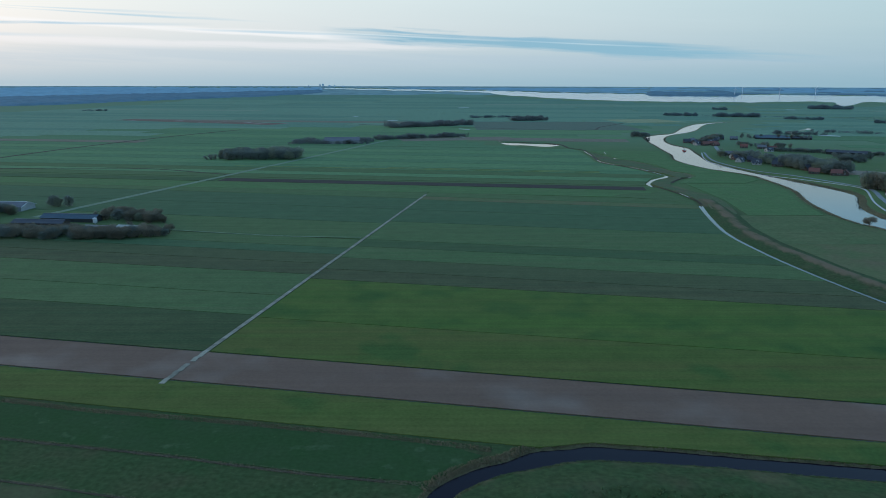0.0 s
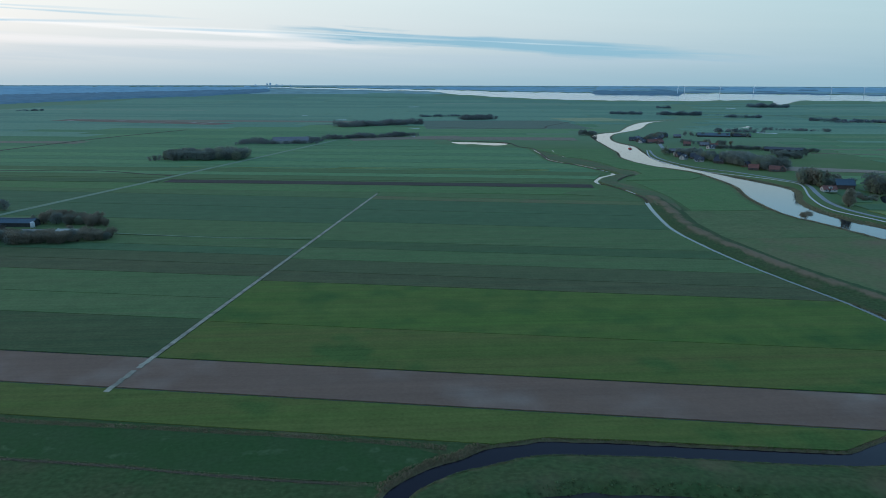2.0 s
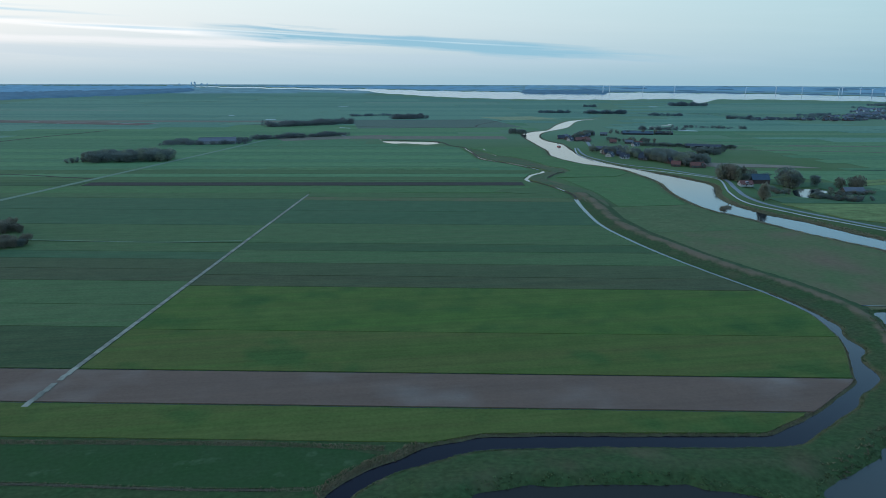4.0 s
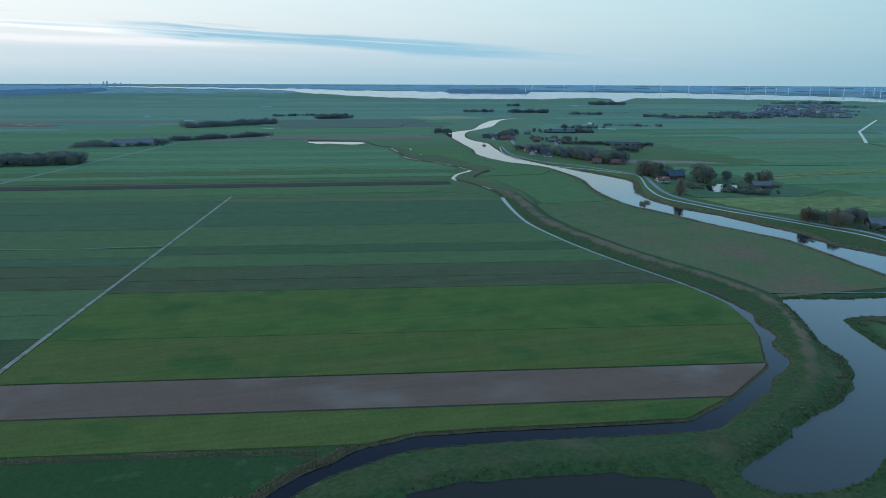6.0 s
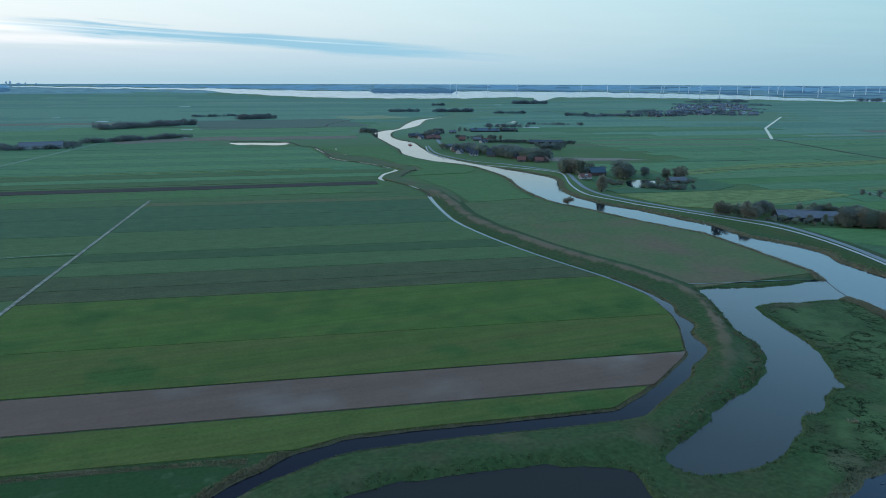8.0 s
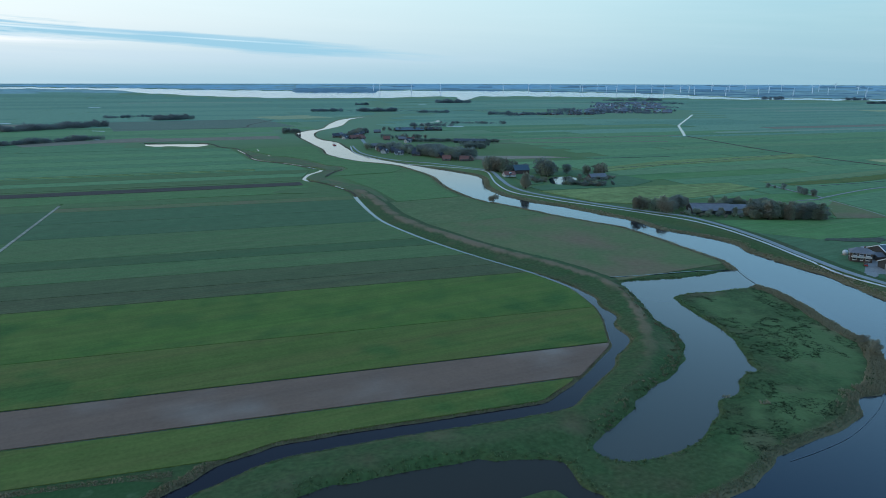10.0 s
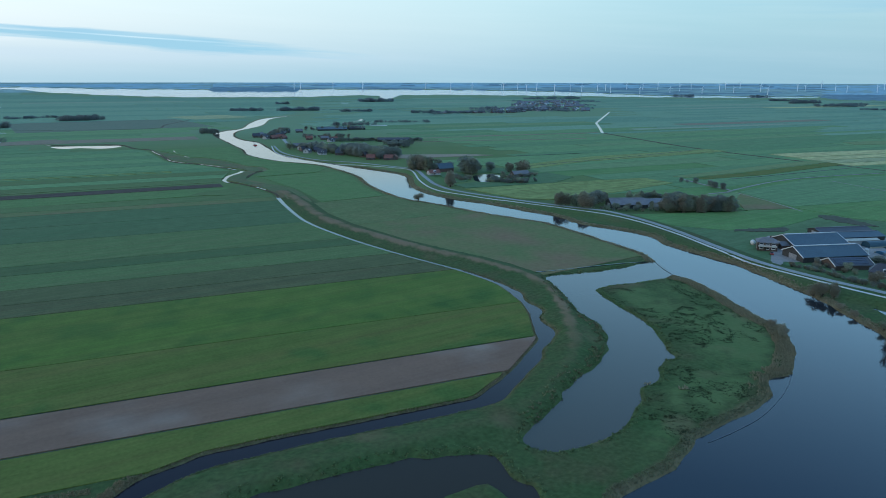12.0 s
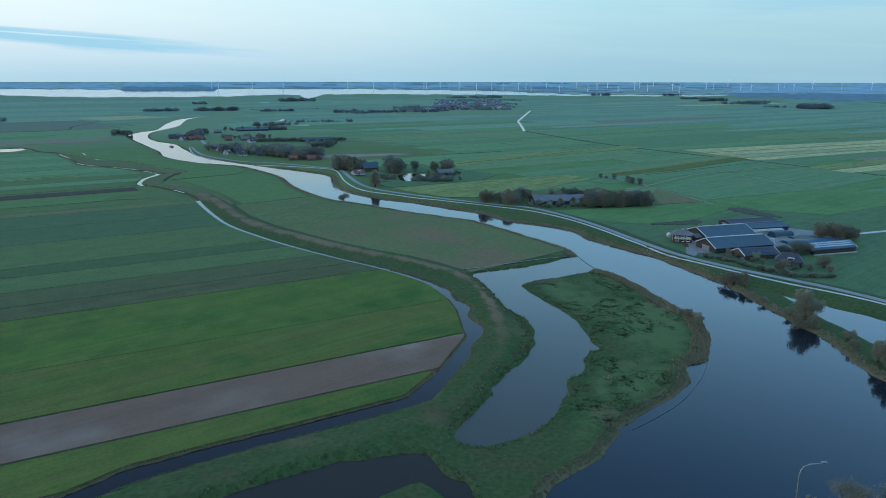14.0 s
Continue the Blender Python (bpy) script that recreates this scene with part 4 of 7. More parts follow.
plot([(232, 679), (221, 664), (211, 646), (204, 616), (213, 590), (220, 560), (214, 514), (206, 486), (197, 505), (202, 531), (200.5, 545), (201, 558), (199.5, 578), (195, 606), (190.5, 630), (193, 643), (204, 664), (216, 677), (225, 688)], G_REED, "low brownish reed bed along a winding creek", 0.60, "reed_bed", "reeds", loose=0.8)
plot([(346, 500), (345, 480), (430, 463), (470, 480), (472, 520), (432, 520), (405, 508), (388, 494), (372, 505)], G_FARM, "dark green grass land round a river farm", 0.36)
plot([(430, 528), (472, 530), (474, 552), (455, 575), (410, 585), (400, 575), (402, 556), (424, 550)], G_FARM, "dark green grass land round a river farm", 0.36)
plot([(354, 512), (370, 512), (382, 536), (395, 552), (392, 572), (376, 575), (366, 548)], G_FARM, "dark green grass land round a river farm", 0.36)
plot([(514, 334), (485, 272), (449, 287), (484, 318)], G_WILD, "dull tan fallow corner beside a lane", 0.50)
plot([(370, 320), (446, 285), (483, 268), (478, 246), (415, 240), (380, 252), (360, 285)], G_LUSH, "lush green grass field behind the dairy farm", 0.42)
plot([(488, 272), (620, 237), (640, 205), (600, 175), (500, 190), (482, 230)], G_LUSH, "lush green grass field behind the dairy farm", 0.44)
plot([(519, 340), (634, 351), (770, 312), (735, 235), (622, 242), (492, 277)], G_EAST, "deep green grass field between field lanes", 0.40)
plot([(560, 400), (635, 388), (792, 390), (782, 330), (634, 364), (530, 362)], G_EAST, "deep green grass field beside a field lane", 0.38)
plot([(671, 937), (883, 878), (876, 870), (668, 930)], SOIL_TAN, "thin bare reddish strip far off", 0.42)
plot([(547, 890), (805, 799), (799, 792), (545, 886)], SOIL_TAN, "thin bare reddish strip far off", 0.42)
plot([(395, 765), (507, 704), (528, 677), (428, 702), (392, 720)], SOIL_ROSE, "tan bare field behind the village", 0.44)
for corners, m in (([(822, 501), (1268, 373), (1213, 356), (811, 464)], G_STRAW), ([(809, 460), (1199, 352), (1159, 340), (800, 432)], G_STRAW), ([(799, 429), (1147, 336), (1114, 326), (792, 405)], G_STRAW_PALE),
                   ([(790, 402), (1103, 323), (1074, 314), (784, 380)], G_STRAW), ([(751, 289), (913, 265), (848, 245), (747, 270)], G_STRAW)):
    plot(corners, m, "straw-coloured harvested strip between ditches", 0.50)
plot([(761, 317), (982, 286), (920, 267), (754, 292)], G_YELLOW, "bright yellow-green mown strip", 0.50)
plot([(1072, 540), (1458, 430), (1314, 387), (1046, 509)], G_PALE, "pale mown grass strip far off", 0.50)
spot_field((492, 955), 425, 9, -11.5, SOIL_TAN, "thin tan bare strip")
spot_field((430, 1650), 150, 150, 12, G_STRAW_PALE, "straw-coloured field in the river bend")
spot_field((-803, 1733), 470, 70, -24, SOIL, "brown bare field far off")
plot([(360, 288), (353, 262), (341, 228), (329, 192), (325, 158), (326, 132), (326, 113), (323, 93), (317, 57), (540, 10), (640, 180), (500, 192), (482, 230), (470, 262), (415, 240), (380, 252)], G_FARM, "dark green grass land round a dairy farm", 0.25)
SOIL_MUD = mat("trodden_mud", (0.082, 0.082, 0.058), (0.066, 0.070, 0.050), scale=0.15, fine=0.8, bump=0.3, spec=0.1)
plot([(472, 247), (480, 238), (470, 208), (462, 216), (463, 235)], SOIL_MUD, "dark muddy patch behind the barns", 0.52, loose=5.0)
plot([(380, 250), (398, 246), (416, 237), (404, 231)], SOIL_MUD, "dark muddy patch behind the barns", 0.52, loose=5.0)
spot_field((-62, 1112), 190, 60, 14, SOIL_TAN, "greyish tan bare field")
spot_field((66, 1390), 330, 300, 0, G_WASTE, "wide greyish fallow field")
spot_field((-230, 775), 395, 3.5, -8.2, G_YELLOW, "thin yellow-green grass strip", 0.5)
spot_field((-60, 760), 225, 3.0, -8.2, G_YELLOW, "thin yellow-green grass strip", 0.52)
plot([(-300, 218), (-128, 187), (-101, 181), (-77, 177), (-54, 173), (-33, 169.2), (-12, 165), (2.5, 161.5), (10, 157.5), (3.5, 151.5), (-4, 145.6), (-13, 146.6), (-30, 149.2), (-49, 153.4), (-67, 157.5), (-83, 160.5), (-98, 163.3), (-114, 166.4), (-290, 200)], G_LUSH_DARK, "dark lush marsh meadow between reedy ditches", 0.10, "marsh_meadow")

# ---------------------------------------------------------------- trees


def leaf_cloud(lobes, count, size, rng, droop=0.0):
    """Leaf sprays as small quads in and on the lobes (x, y, z, rx, ry, rz)."""
    lobes = np.array(lobes, float)
    w = lobes[:, 3] * lobes[:, 4] * lobes[:, 5]
    k = rng.choice(len(lobes), count, p=w / w.sum())
    d = rng.normal(size=(count, 3))
    d /= np.linalg.norm(d, axis=1)[:, None]
    r = rng.uniform(0.2, 1.0, count) ** 0.5
    r *= 1 + 0.2 * rng.normal(size=count)
    c = lobes[k, :3] + d * lobes[k, 3:] * r[:, None]
    c[:, 2] = np.maximum(c[:, 2], 0.15)
    a = rng.normal(size=(count, 3))
    a /= np.linalg.norm(a, axis=1)[:, None]
    b = np.cross(a, rng.normal(size=(count, 3)))
    b /= np.linalg.norm(b, axis=1)[:, None]
    b[:, 2] -= droop
    s = size * rng.uniform(0.6, 1.3, (count, 1))
    V = np.stack([c - a * s, c - b * s * 0.7, c + a * s, c + b * s * 0.7], 1).reshape(-1, 3)
    return V, np.arange(count * 4).reshape(-1, 4)


def cone_between(bm, p, q, r0, r1, n=6):
    p, q = Vector(p), Vector(q)
    m = Matrix.Translation((p + q) / 2) @ (q - p).to_track_quat("Z", "Y").to_matrix().to_4x4()
    bmesh.ops.create_cone(bm, cap_ends=True, segments=n, radius1=r0, radius2=r1, depth=(q - p).length, matrix=m)


LEAF_STEPS = {"near": (7.0, 0.17), "middle": (3.2, 0.29), "far": (0.8, 0.46)}   # how many leaf sprays, and how large


def tree_model(kind, seed, leaf, count=900, name=None, step="near"):
    """A tree ten metres high, with a trunk and limbs and a crown."""
    rng = np.random.default_rng(seed)
    root = new(name or kind)
    bm = bmesh.new()
    lobes = []
    if kind == "broad_tree":
        cone_between(bm, (0, 0, -0.3), (0.1, 0, 3.4), 0.30, 0.18)
        for i in range(12):
            a = i * 2.4 + rng.uniform(-0.4, 0.4)
            r, z = rng.uniform(1.2, 3.1), rng.uniform(2.0, 7.6)
            tip = (math.cos(a) * r, math.sin(a) * r, z)
            cone_between(bm, (0.1, 0, rng.uniform(2.2, 3.5)), tip, 0.13, 0.04, 5)
            lobes.append((*tip, rng.uniform(1.5, 2.2), rng.uniform(1.5, 2.2), rng.uniform(1.4, 2.0)))
        lobes += [(0.2, 0, 8.0, 1.8, 1.8, 1.7), (0, 0, 5.4, 3.2, 3.2, 3.0)]
        lobes += [(math.cos(a) * 1.7, math.sin(a) * 1.7, 1.9, 1.5, 1.5, 1.2) for a in (0.4, 1.9, 3.2, 4.6)]
    elif kind == "tall_tree":
        cone_between(bm, (0, 0, -0.3), (0, 0, 8.5), 0.26, 0.06)
        for i in range(10):
            a, z = i * 2.2, 1.4 + 0.78 * i
            r = rng.uniform(0.5, 1.1)
            tip = (math.cos(a) * r, math.sin(a) * r, z)
            cone_between(bm, (0, 0, z - 1.2), tip, 0.08, 0.03, 5)
            lobes.append((*tip, rng.uniform(0.8, 1.3), rng.uniform(0.8, 1.3), rng.uniform(0.9, 1.3)))
    elif kind == "willow":
        cone_between(bm, (0, 0, -0.3), (0, 0, 2.4), 0.45, 0.35)
        for i in range(14):
            a = i * 2.4 + rng.uniform(-0.5, 0.5)
            r, z = rng.uniform(0.8, 3.4), rng.uniform(1.6, 9.0)
            r *= math.sqrt(max(0.15, 1 - ((z - 4.2) / 5.6) ** 2))
            tip = (math.cos(a) * r, math.sin(a) * r, z)
            cone_between(bm, (0, 0, 1.8), tip, 0.12, 0.03, 5)
            lobes.append((*tip, rng.uniform(0.7, 1.5), rng.uniform(0.7, 1.5), rng.uniform(1.2, 2.2)))
        lobes.append((0, 0, 4.4, 2.8, 2.8, 3.6))
    else:
        for i in range(7):
            a = i * 2.4
            r, z = rng.uniform(0.8, 3.6), rng.uniform(2.2, 7.0)
            tip = (math.cos(a) * r, math.sin(a) * r, z)
            cone_between(bm, (0, 0, -0.3), tip, 0.2, 0.05, 5)
            lobes.append((*tip, rng.uniform(1.8, 3.0), rng.uniform(1.8, 3.0), rng.uniform(1.8, 2.8)))
    V, F = leaf_cloud(lobes, int(count * LEAF_STEPS[step][0]), LEAF_STEPS[step][1], rng)
    part("trunk", bm, BARK, root)
    part("crown", mesh_from("crown", V, F, leaf), None, root)
    return root


TREE_MODELS = {}
TREE_KINDS = [("broad", 3, "broad_tree", 14, LEAF_HAZED, 900, "grey_tree"), ("broad", 0, "broad_tree", 11, LEAF_OLIVE, 900, "leafy_tree"), ("broad", 1, "broad_tree", 12, LEAF_DARK, 900, "dark_tree"), ("broad", 2, "broad_tree", 13, LEAF_BROWN, 900, "autumn_tree"),
              ("tall", 0, "tall_tree", 21, LEAF_OLIVE, 800, None), ("tall", 1, "tall_tree", 22, LEAF_BROWN, 800, None), ("willow", 0, "willow", 31, LEAF_GREY, 1300, None),
              ("willow", 1, "willow", 32, LEAF_GREY, 1300, None), ("bush", 0, "bush", 41, LEAF_BROWN, 700, None), ("bush", 1, "bush", 42, LEAF_OLIVE, 700, None), ("bush", 2, "bush", 43, LEAF_DARK, 700, None)]
TREE_WORDS = {
    ("broad", 0): "olive-green broad-leaved tree", ("broad", 1): "dark green broad-leaved tree", ("broad", 2): "brownish broad-leaved tree in autumn",
    ("broad", 3): "haze-tinted grey-green broad-leaved tree", ("tall", 0): "tall slim olive-green tree", ("tall", 1): "tall slim brownish autumn tree", ("willow", 0): "grey-green rounded willow with fine twigs",
    ("willow", 1): "grey-green rounded willow with fine twigs", ("bush", 0): "brownish rounded bush", ("bush", 1): "olive-green rounded bush", ("bush", 2): "dark green rounded bush"}
tree_rng = random.Random(4)


def plant(kind, which, x, y, h, group, where, wide=1.0):
    """Sets one tree of that height; the first of a kind is the model itself, and far trees have fewer, larger sprays."""
    R = math.hypot(x, y)
    step = "near" if R < 315 else "middle" if R < 640 else "far"
    s = h / (9.6 if kind != "bush" else 9.0)
    m = pose(x, y, ground_z(x, y), 0, 0, tree_rng.uniform(0, 360)) @ Matrix.Diagonal((s * wide, s * wide, s, 1))
    src = TREE_MODELS.get((kind, which, step))
    if src is None:
        _, _, form, seed, leaf, count, name = next(k for k in TREE_KINDS if k[:2] == (kind, which))
        ob = TREE_MODELS[kind, which, step] = tree_model(form, seed, leaf, count, name, step)
        ob.matrix_basis = m
    else:
        keep = src.matrix_basis.copy()
        src.matrix_basis = Matrix.Identity(4)
        ob = copy_thing(src, m)
        src.matrix_basis = keep
    return tagged(ob, TREE_WORDS[kind, which] + " " + where, "bush" if kind == "bush" else "tree", group)


def grove(corners, n, heights, kinds, group, where, wide=1.0):
    """Trees strewn over a four-cornered plot."""
    a, b, c, d = (Vector(p) for p in corners)
    for i in range(n):
        s, t = (i + tree_rng.uniform(0.1, 0.9)) / n, tree_rng.random()
        p = (a.lerp(b, s)).lerp(d.lerp(c, s), t)
        kind, which = tree_rng.choice(kinds)
        plant(kind, which, p.x, p.y, tree_rng.uniform(*heights), group, where, wide * tree_rng.uniform(0.9, 1.2))


SPIT = [("willow", 0, 270, 106.5, 11.4, 1.3), ("bush", 0, 260, 104, 4.6, 1.2), ("willow", 1, 263, 100, 5.0, 1.0), ("bush", 0, 294, 148, 6.2, 1.0), ("bush", 0, 292.5, 151, 5.0, 1.0), ("willow", 0, 296, 144, 6.2, 1.0),
        ("willow", 1, 247, 73, 7.5, 1.0), ("willow", 0, 243, 68, 11.0, 1.0), ("bush", 0, 259, 87, 4.4, 1.1), ("bush", 0, 252, 82, 3.6, 1.2), ("bush", 1, 272, 113, 3.4, 1.3), ("bush", 0, 279, 127, 2.6, 1.4), ("bush", 0, 284, 135, 2.4, 1.4)]
for kind, which, x, y, h, wd in SPIT:
    plant(kind, which, x, y, h, "bushes along the river", "on the river bank", wd)
plant("willow", 1, 234, 130, 5.2, "bushes along the river", "on the marsh island", 1.1)
plant("bush", 0, 241, 138, 2.8, "bushes along the river", "on the marsh island", 1.3)
plant("bush", 0, 279, 451, 6.6, "bushes along the river", "alone on the far river bank", 1.25)
FARM_TREES = [("broad", 2, 422, 163, 9.8, 1.4), ("broad", 2, 425, 156.5, 10.6, 1.4), ("broad", 2, 430, 151, 8.6, 1.5), ("broad", 1, 372, 155, 8.4, 1.15), ("broad", 1, 375.5, 151.5, 7.6, 1.2), ("broad", 1, 366, 160, 6.0, 1.1), ("broad", 1, 362, 162.5, 5.0, 1.1), ("bush", 2, 368, 158, 5.0), ("bush", 0, 331, 144, 6.6),
              ("bush", 0, 354.7, 134, 6.6), ("bush", 1, 344, 163, 4.8), ("bush", 2, 345, 178, 3.8), ("bush", 1, 346, 172, 3.8), ("bush", 1, 341, 158, 3.2), ("bush", 0, 345, 137, 3.6), ("bush", 0, 350, 129, 3.2), ("bush", 2, 334, 173, 2.6), ("bush", 0, 331, 183, 2.2)]
for kind, which, x, y, h, *wd in FARM_TREES:
    plant(kind, which, x, y, h, "trees of the dairy farm", "beside the farm buildings", *wd)
garden = spline([(326.5, 183), (328, 170.5), (326, 159), (323.5, 149.5), (322, 139), (330.5, 130.5), (337, 123.5)], 1.15)
for i, q in enumerate(garden):
    plant("bush", (0, 2, 1)[i % 3], q[0] + 3 + tree_rng.uniform(-1, 1), q[1] + tree_rng.uniform(-1, 1), tree_rng.uniform(1.6, 3.0), "garden hedge", "in a garden hedge by the farmhouse", 1.0)
for i in range(16):
    plant("bush", (0, 2, 1)[i % 3], 333 + tree_rng.uniform(0, 16), 160 + tree_rng.uniform(-24, 20), tree_rng.uniform(1.5, 3.2), "garden shrubs", "in the farm garden", 1.1)
SECOND_FARM = [("broad", 2, 348, 367, 10), ("broad", 2, 354, 369, 8), ("willow", 0, 357, 354, 10.5), ("broad", 2, 355, 348, 9.0), ("broad", 1, 384, 365, 10.8), ("broad", 2, 393, 369, 7.8), ("broad", 1, 390, 377, 7), ("broad", 0, 362, 366, 9.7), ("broad", 1, 372, 360, 8.0),
               ("bush", 1, 378, 342, 4.6), ("bush", 0, 385, 338, 4.2), ("willow", 1, 391, 333, 5.5), ("tall", 0, 399, 328, 6.0), ("tall", 0, 405, 325, 5.2), ("bush", 1, 372, 345, 3.6)]
SECOND_FARM += [("bush", 0, 365.8, 344.3, 2.4), ("bush", 1, 367.3, 340.1, 3.0), ("bush", 2, 370.4, 337.6, 2.2), ("bush", 0, 373.5, 335.0, 2.6), ("bush", 1, 377.3, 331.9, 4.2), ("bush", 2, 384.0, 329.3, 4.4), ("bush", 0, 386.0, 324.6, 2.4), ("bush", 1, 393.4, 324.5, 2.8), ("bush", 2, 394.7, 320.4, 3.4)]
for kind, which, x, y, h in SECOND_FARM:
    plant(kind, which, x, y, h, "trees round the second farm", "round a farm on the dike", 1.25)
grove([(396, 309), (436, 287), (446, 296), (404, 322)], 50, (5.5, 12.5), [("broad", 0), ("broad", 1), ("tall", 0), ("tall", 1), ("broad", 2), ("willow", 1)], "trees round the second farm", "in the copse beside a farm", 1.15)
grove([(405, 352), (440, 332), (446, 340), (412, 362)], 11, (6.5, 9), [("broad", 0), ("broad", 1)], "trees round the second farm", "in the copse behind a farm")
for x, y, h in [(528, 403, 5), (532, 391, 6), (530, 398, 3), (529, 374, 6.2), (521, 363, 6.2), (519, 354, 6.6), (524, 368, 5)]:
    plant("broad", 1, x, y, h, "row of field trees", "in a row along a field lane")
THIRD_FARM = [("tall", 1, 369, 609, 13.6), ("tall", 0, 367, 600, 14.0), ("broad", 2, 369, 592, 16), ("tall", 0, 372, 585, 16), ("broad", 1, 380, 584, 10), ("broad", 1, 405, 592, 9), ("broad", 1, 401, 560, 18.5), ("broad", 0, 400, 550, 17), ("broad", 1, 407, 556, 15),
              ("broad", 0, 428, 573, 7.5), ("broad", 1, 443, 572, 8), ("broad", 2, 443, 542, 10.2), ("broad", 2, 446, 526, 12.5), ("willow", 0, 334, 488, 13), ("broad", 1, 397, 511, 6.5), ("broad", 0, 404, 505, 6.5), ("bush", 2, 412, 500, 3.2), ("bush", 2, 420, 500, 3.0), ("bush", 2, 428, 502, 3.0),
              ("bush", 1, 378, 525, 5), ("bush", 2, 372, 535, 5), ("broad", 2, 418, 522, 5.5),
              ("broad", 2, 375, 614, 14), ("broad", 0, 382, 608, 15), ("tall", 1, 388, 602, 14), ("broad", 2, 394, 597, 12), ("broad", 1, 428, 555, 11), ("broad", 0, 442, 543, 10.5), ("broad", 2, 454, 533, 13), ("broad", 2, 450, 537, 11),
              ("bush", 2, 396, 486, 5), ("bush", 1, 404, 482, 5), ("bush", 2, 412, 480, 4.6), ("bush", 2, 420, 478, 4.4), ("willow", 1, 341, 497, 12)]
for kind, which, x, y, h in THIRD_FARM:
    plant(kind, which, x, y, h, "trees round the third farm", "round a river farm")
# the farm at the end of the lane
grove([(-330, 408), (-186, 398), (-182, 412), (-330, 432)], 120, (5.4, 7.6), [("broad", 2), ("broad", 2), ("broad", 1), ("bush", 0)], "trees of the lane farm", "round a farm at the lane", 1.2)
for kind, which, x, y, h in [("broad", 1, -289, 514, 9), ("broad", 1, -277, 514, 9), ("broad", 0, -284, 512, 8), ("broad", 2, -183, 451, 6), ("broad", 2, -192, 450, 5.6), ("broad", 1, -217, 460, 8.5), ("broad", 1, -209, 458, 7.5), ("broad", 2, -226, 462, 8.0), ("broad", 0, -232, 462, 6.5), ("bush", 0, -200, 440, 4), ("broad", 2, -185, 425, 6), ("broad", 2, -180, 420, 5.5)]:
    plant(kind, which, x, y, h, "trees of the lane farm", "beside a farm at the lane")
grove([(-186, 404), (-166, 412), (-162, 424), (-184, 418)], 12, (4.5, 6.5), [("broad", 2), ("broad", 1), ("bush", 0)], "trees of the lane farm", "at the end of a farm hedge", 1.15)
grove([(-232, 466), (-188, 452), (-184, 462), (-230, 478)], 14, (6.0, 8.5), [("broad", 2), ("broad", 2), ("broad", 0)], "trees of the lane farm", "behind a barn at the lane", 1.2)
grove([(-360, 456), (-300, 466), (-296, 492), (-360, 490)], 44, (5, 8), [("broad", 2), ("broad", 0), ("broad", 1)], "trees of the lane farm", "round a farm at the lane")
grove([(-262, 832), (-171, 840), (-183, 892), (-272, 875)], 64, (10, 14), [("broad", 1), ("broad", 0), ("broad", 1)], "trees of the dark copse", "in a dense dark copse", 1.15)
grove([(-285, 838), (-268, 838), (-268, 850), (-285, 850)], 5, (5, 7), [("bush", 2)], "trees of the dark copse", "in a dense dark copse")
# the river village
grove([(370, 790), (392, 708), (425, 720), (412, 810)], 66, (9, 14), [("broad", 3), ("broad", 0), ("broad", 1), ("broad", 3)], "village trees", "between village houses", 1.1)
grove([(345, 880), (372, 790), (405, 815), (390, 910)], 36, (7, 11), [("broad", 3), ("broad", 0), ("broad", 1)], "village trees", "between village houses")
grove([(380, 1060), (430, 1150), (470, 1180), (400, 1080)], 30, (7, 11), [("broad", 1), ("broad", 3), ("broad", 2)], "village trees", "between village houses")
grove([(447, 960), (560, 893), (562, 898), (450, 968)], 60, (4.5, 6.5), [("broad", 1), ("bush", 2)], "trees of the village hedge", "in a long dark hedge", 1.1)
grove([(480, 870), (520, 850), (524, 860), (486, 882)], 9, (6, 8), [("broad", 1)], "trees of the village hedge", "in a small copse by the village")
grove([(322, 1205), (352, 1205), (355, 1222), (326, 1228)], 11, (8, 11), [("broad", 1), ("broad", 3)], "trees at the river bend", "at the far river bend")
grove([(425, 1040), (470, 985), (500, 1010), (450, 1060)], 22, (5, 8), [("broad", 1), ("bush", 2), ("broad", 2)], "village trees", "between village houses")
grove([(500, 1190), (600, 1150), (606, 1164), (506, 1206)], 16, (5, 9), [("broad", 1), ("broad", 3), ("broad", 2)], "village trees", "behind a village barn")
grove([(364, 598), (370, 624), (390, 606), (380, 590)], 16, (11, 15), [("broad", 2), ("broad", 0), ("broad", 3)], "trees round the third farm", "round a river farm")
grove([(398, 545), (414, 552), (416, 572), (402, 570)], 9, (10, 16), [("broad", 1), ("broad", 0)], "trees round the third farm", "in a farm yard")
grove([(410, 502), (446, 506), (448, 516), (412, 512)], 22, (2.6, 4.2), [("bush", 2), ("bush", 0)], "trees round the third farm", "in a river farm hedge", 1.3)
grove([(360, 522), (373, 513), (384, 527), (377, 537)], 14, (2.4, 4.4), [("bush", 2), ("bush", 0)], "trees round the third farm", "in a river farm garden", 1.3)
grove([(382, 496), (390, 491), (400, 506), (394, 508)], 10, (3.0, 5.0), [("bush", 2), ("bush", 1)], "trees round the third farm", "beside a farm pond", 1.3)
grove([(386, 485), (407, 472), (414, 482), (397, 496)], 20, (2.2, 3.8), [("bush", 2), ("bush", 0)], "trees round the third farm", "in a river farm hedge", 1.3)
# near right-hand shore
plant("bush", 0, 148.5, 44.2, 8.6, "trees on the near shore", "on the near river shore", 0.95)
plant("bush", 1, 153.5, 38, 9.0, "trees on the near shore", "on the near river shore", 0.9)
plant("willow", 0, 139.5, 49.5, 6.4, "trees on the near shore", "on the near river shore")

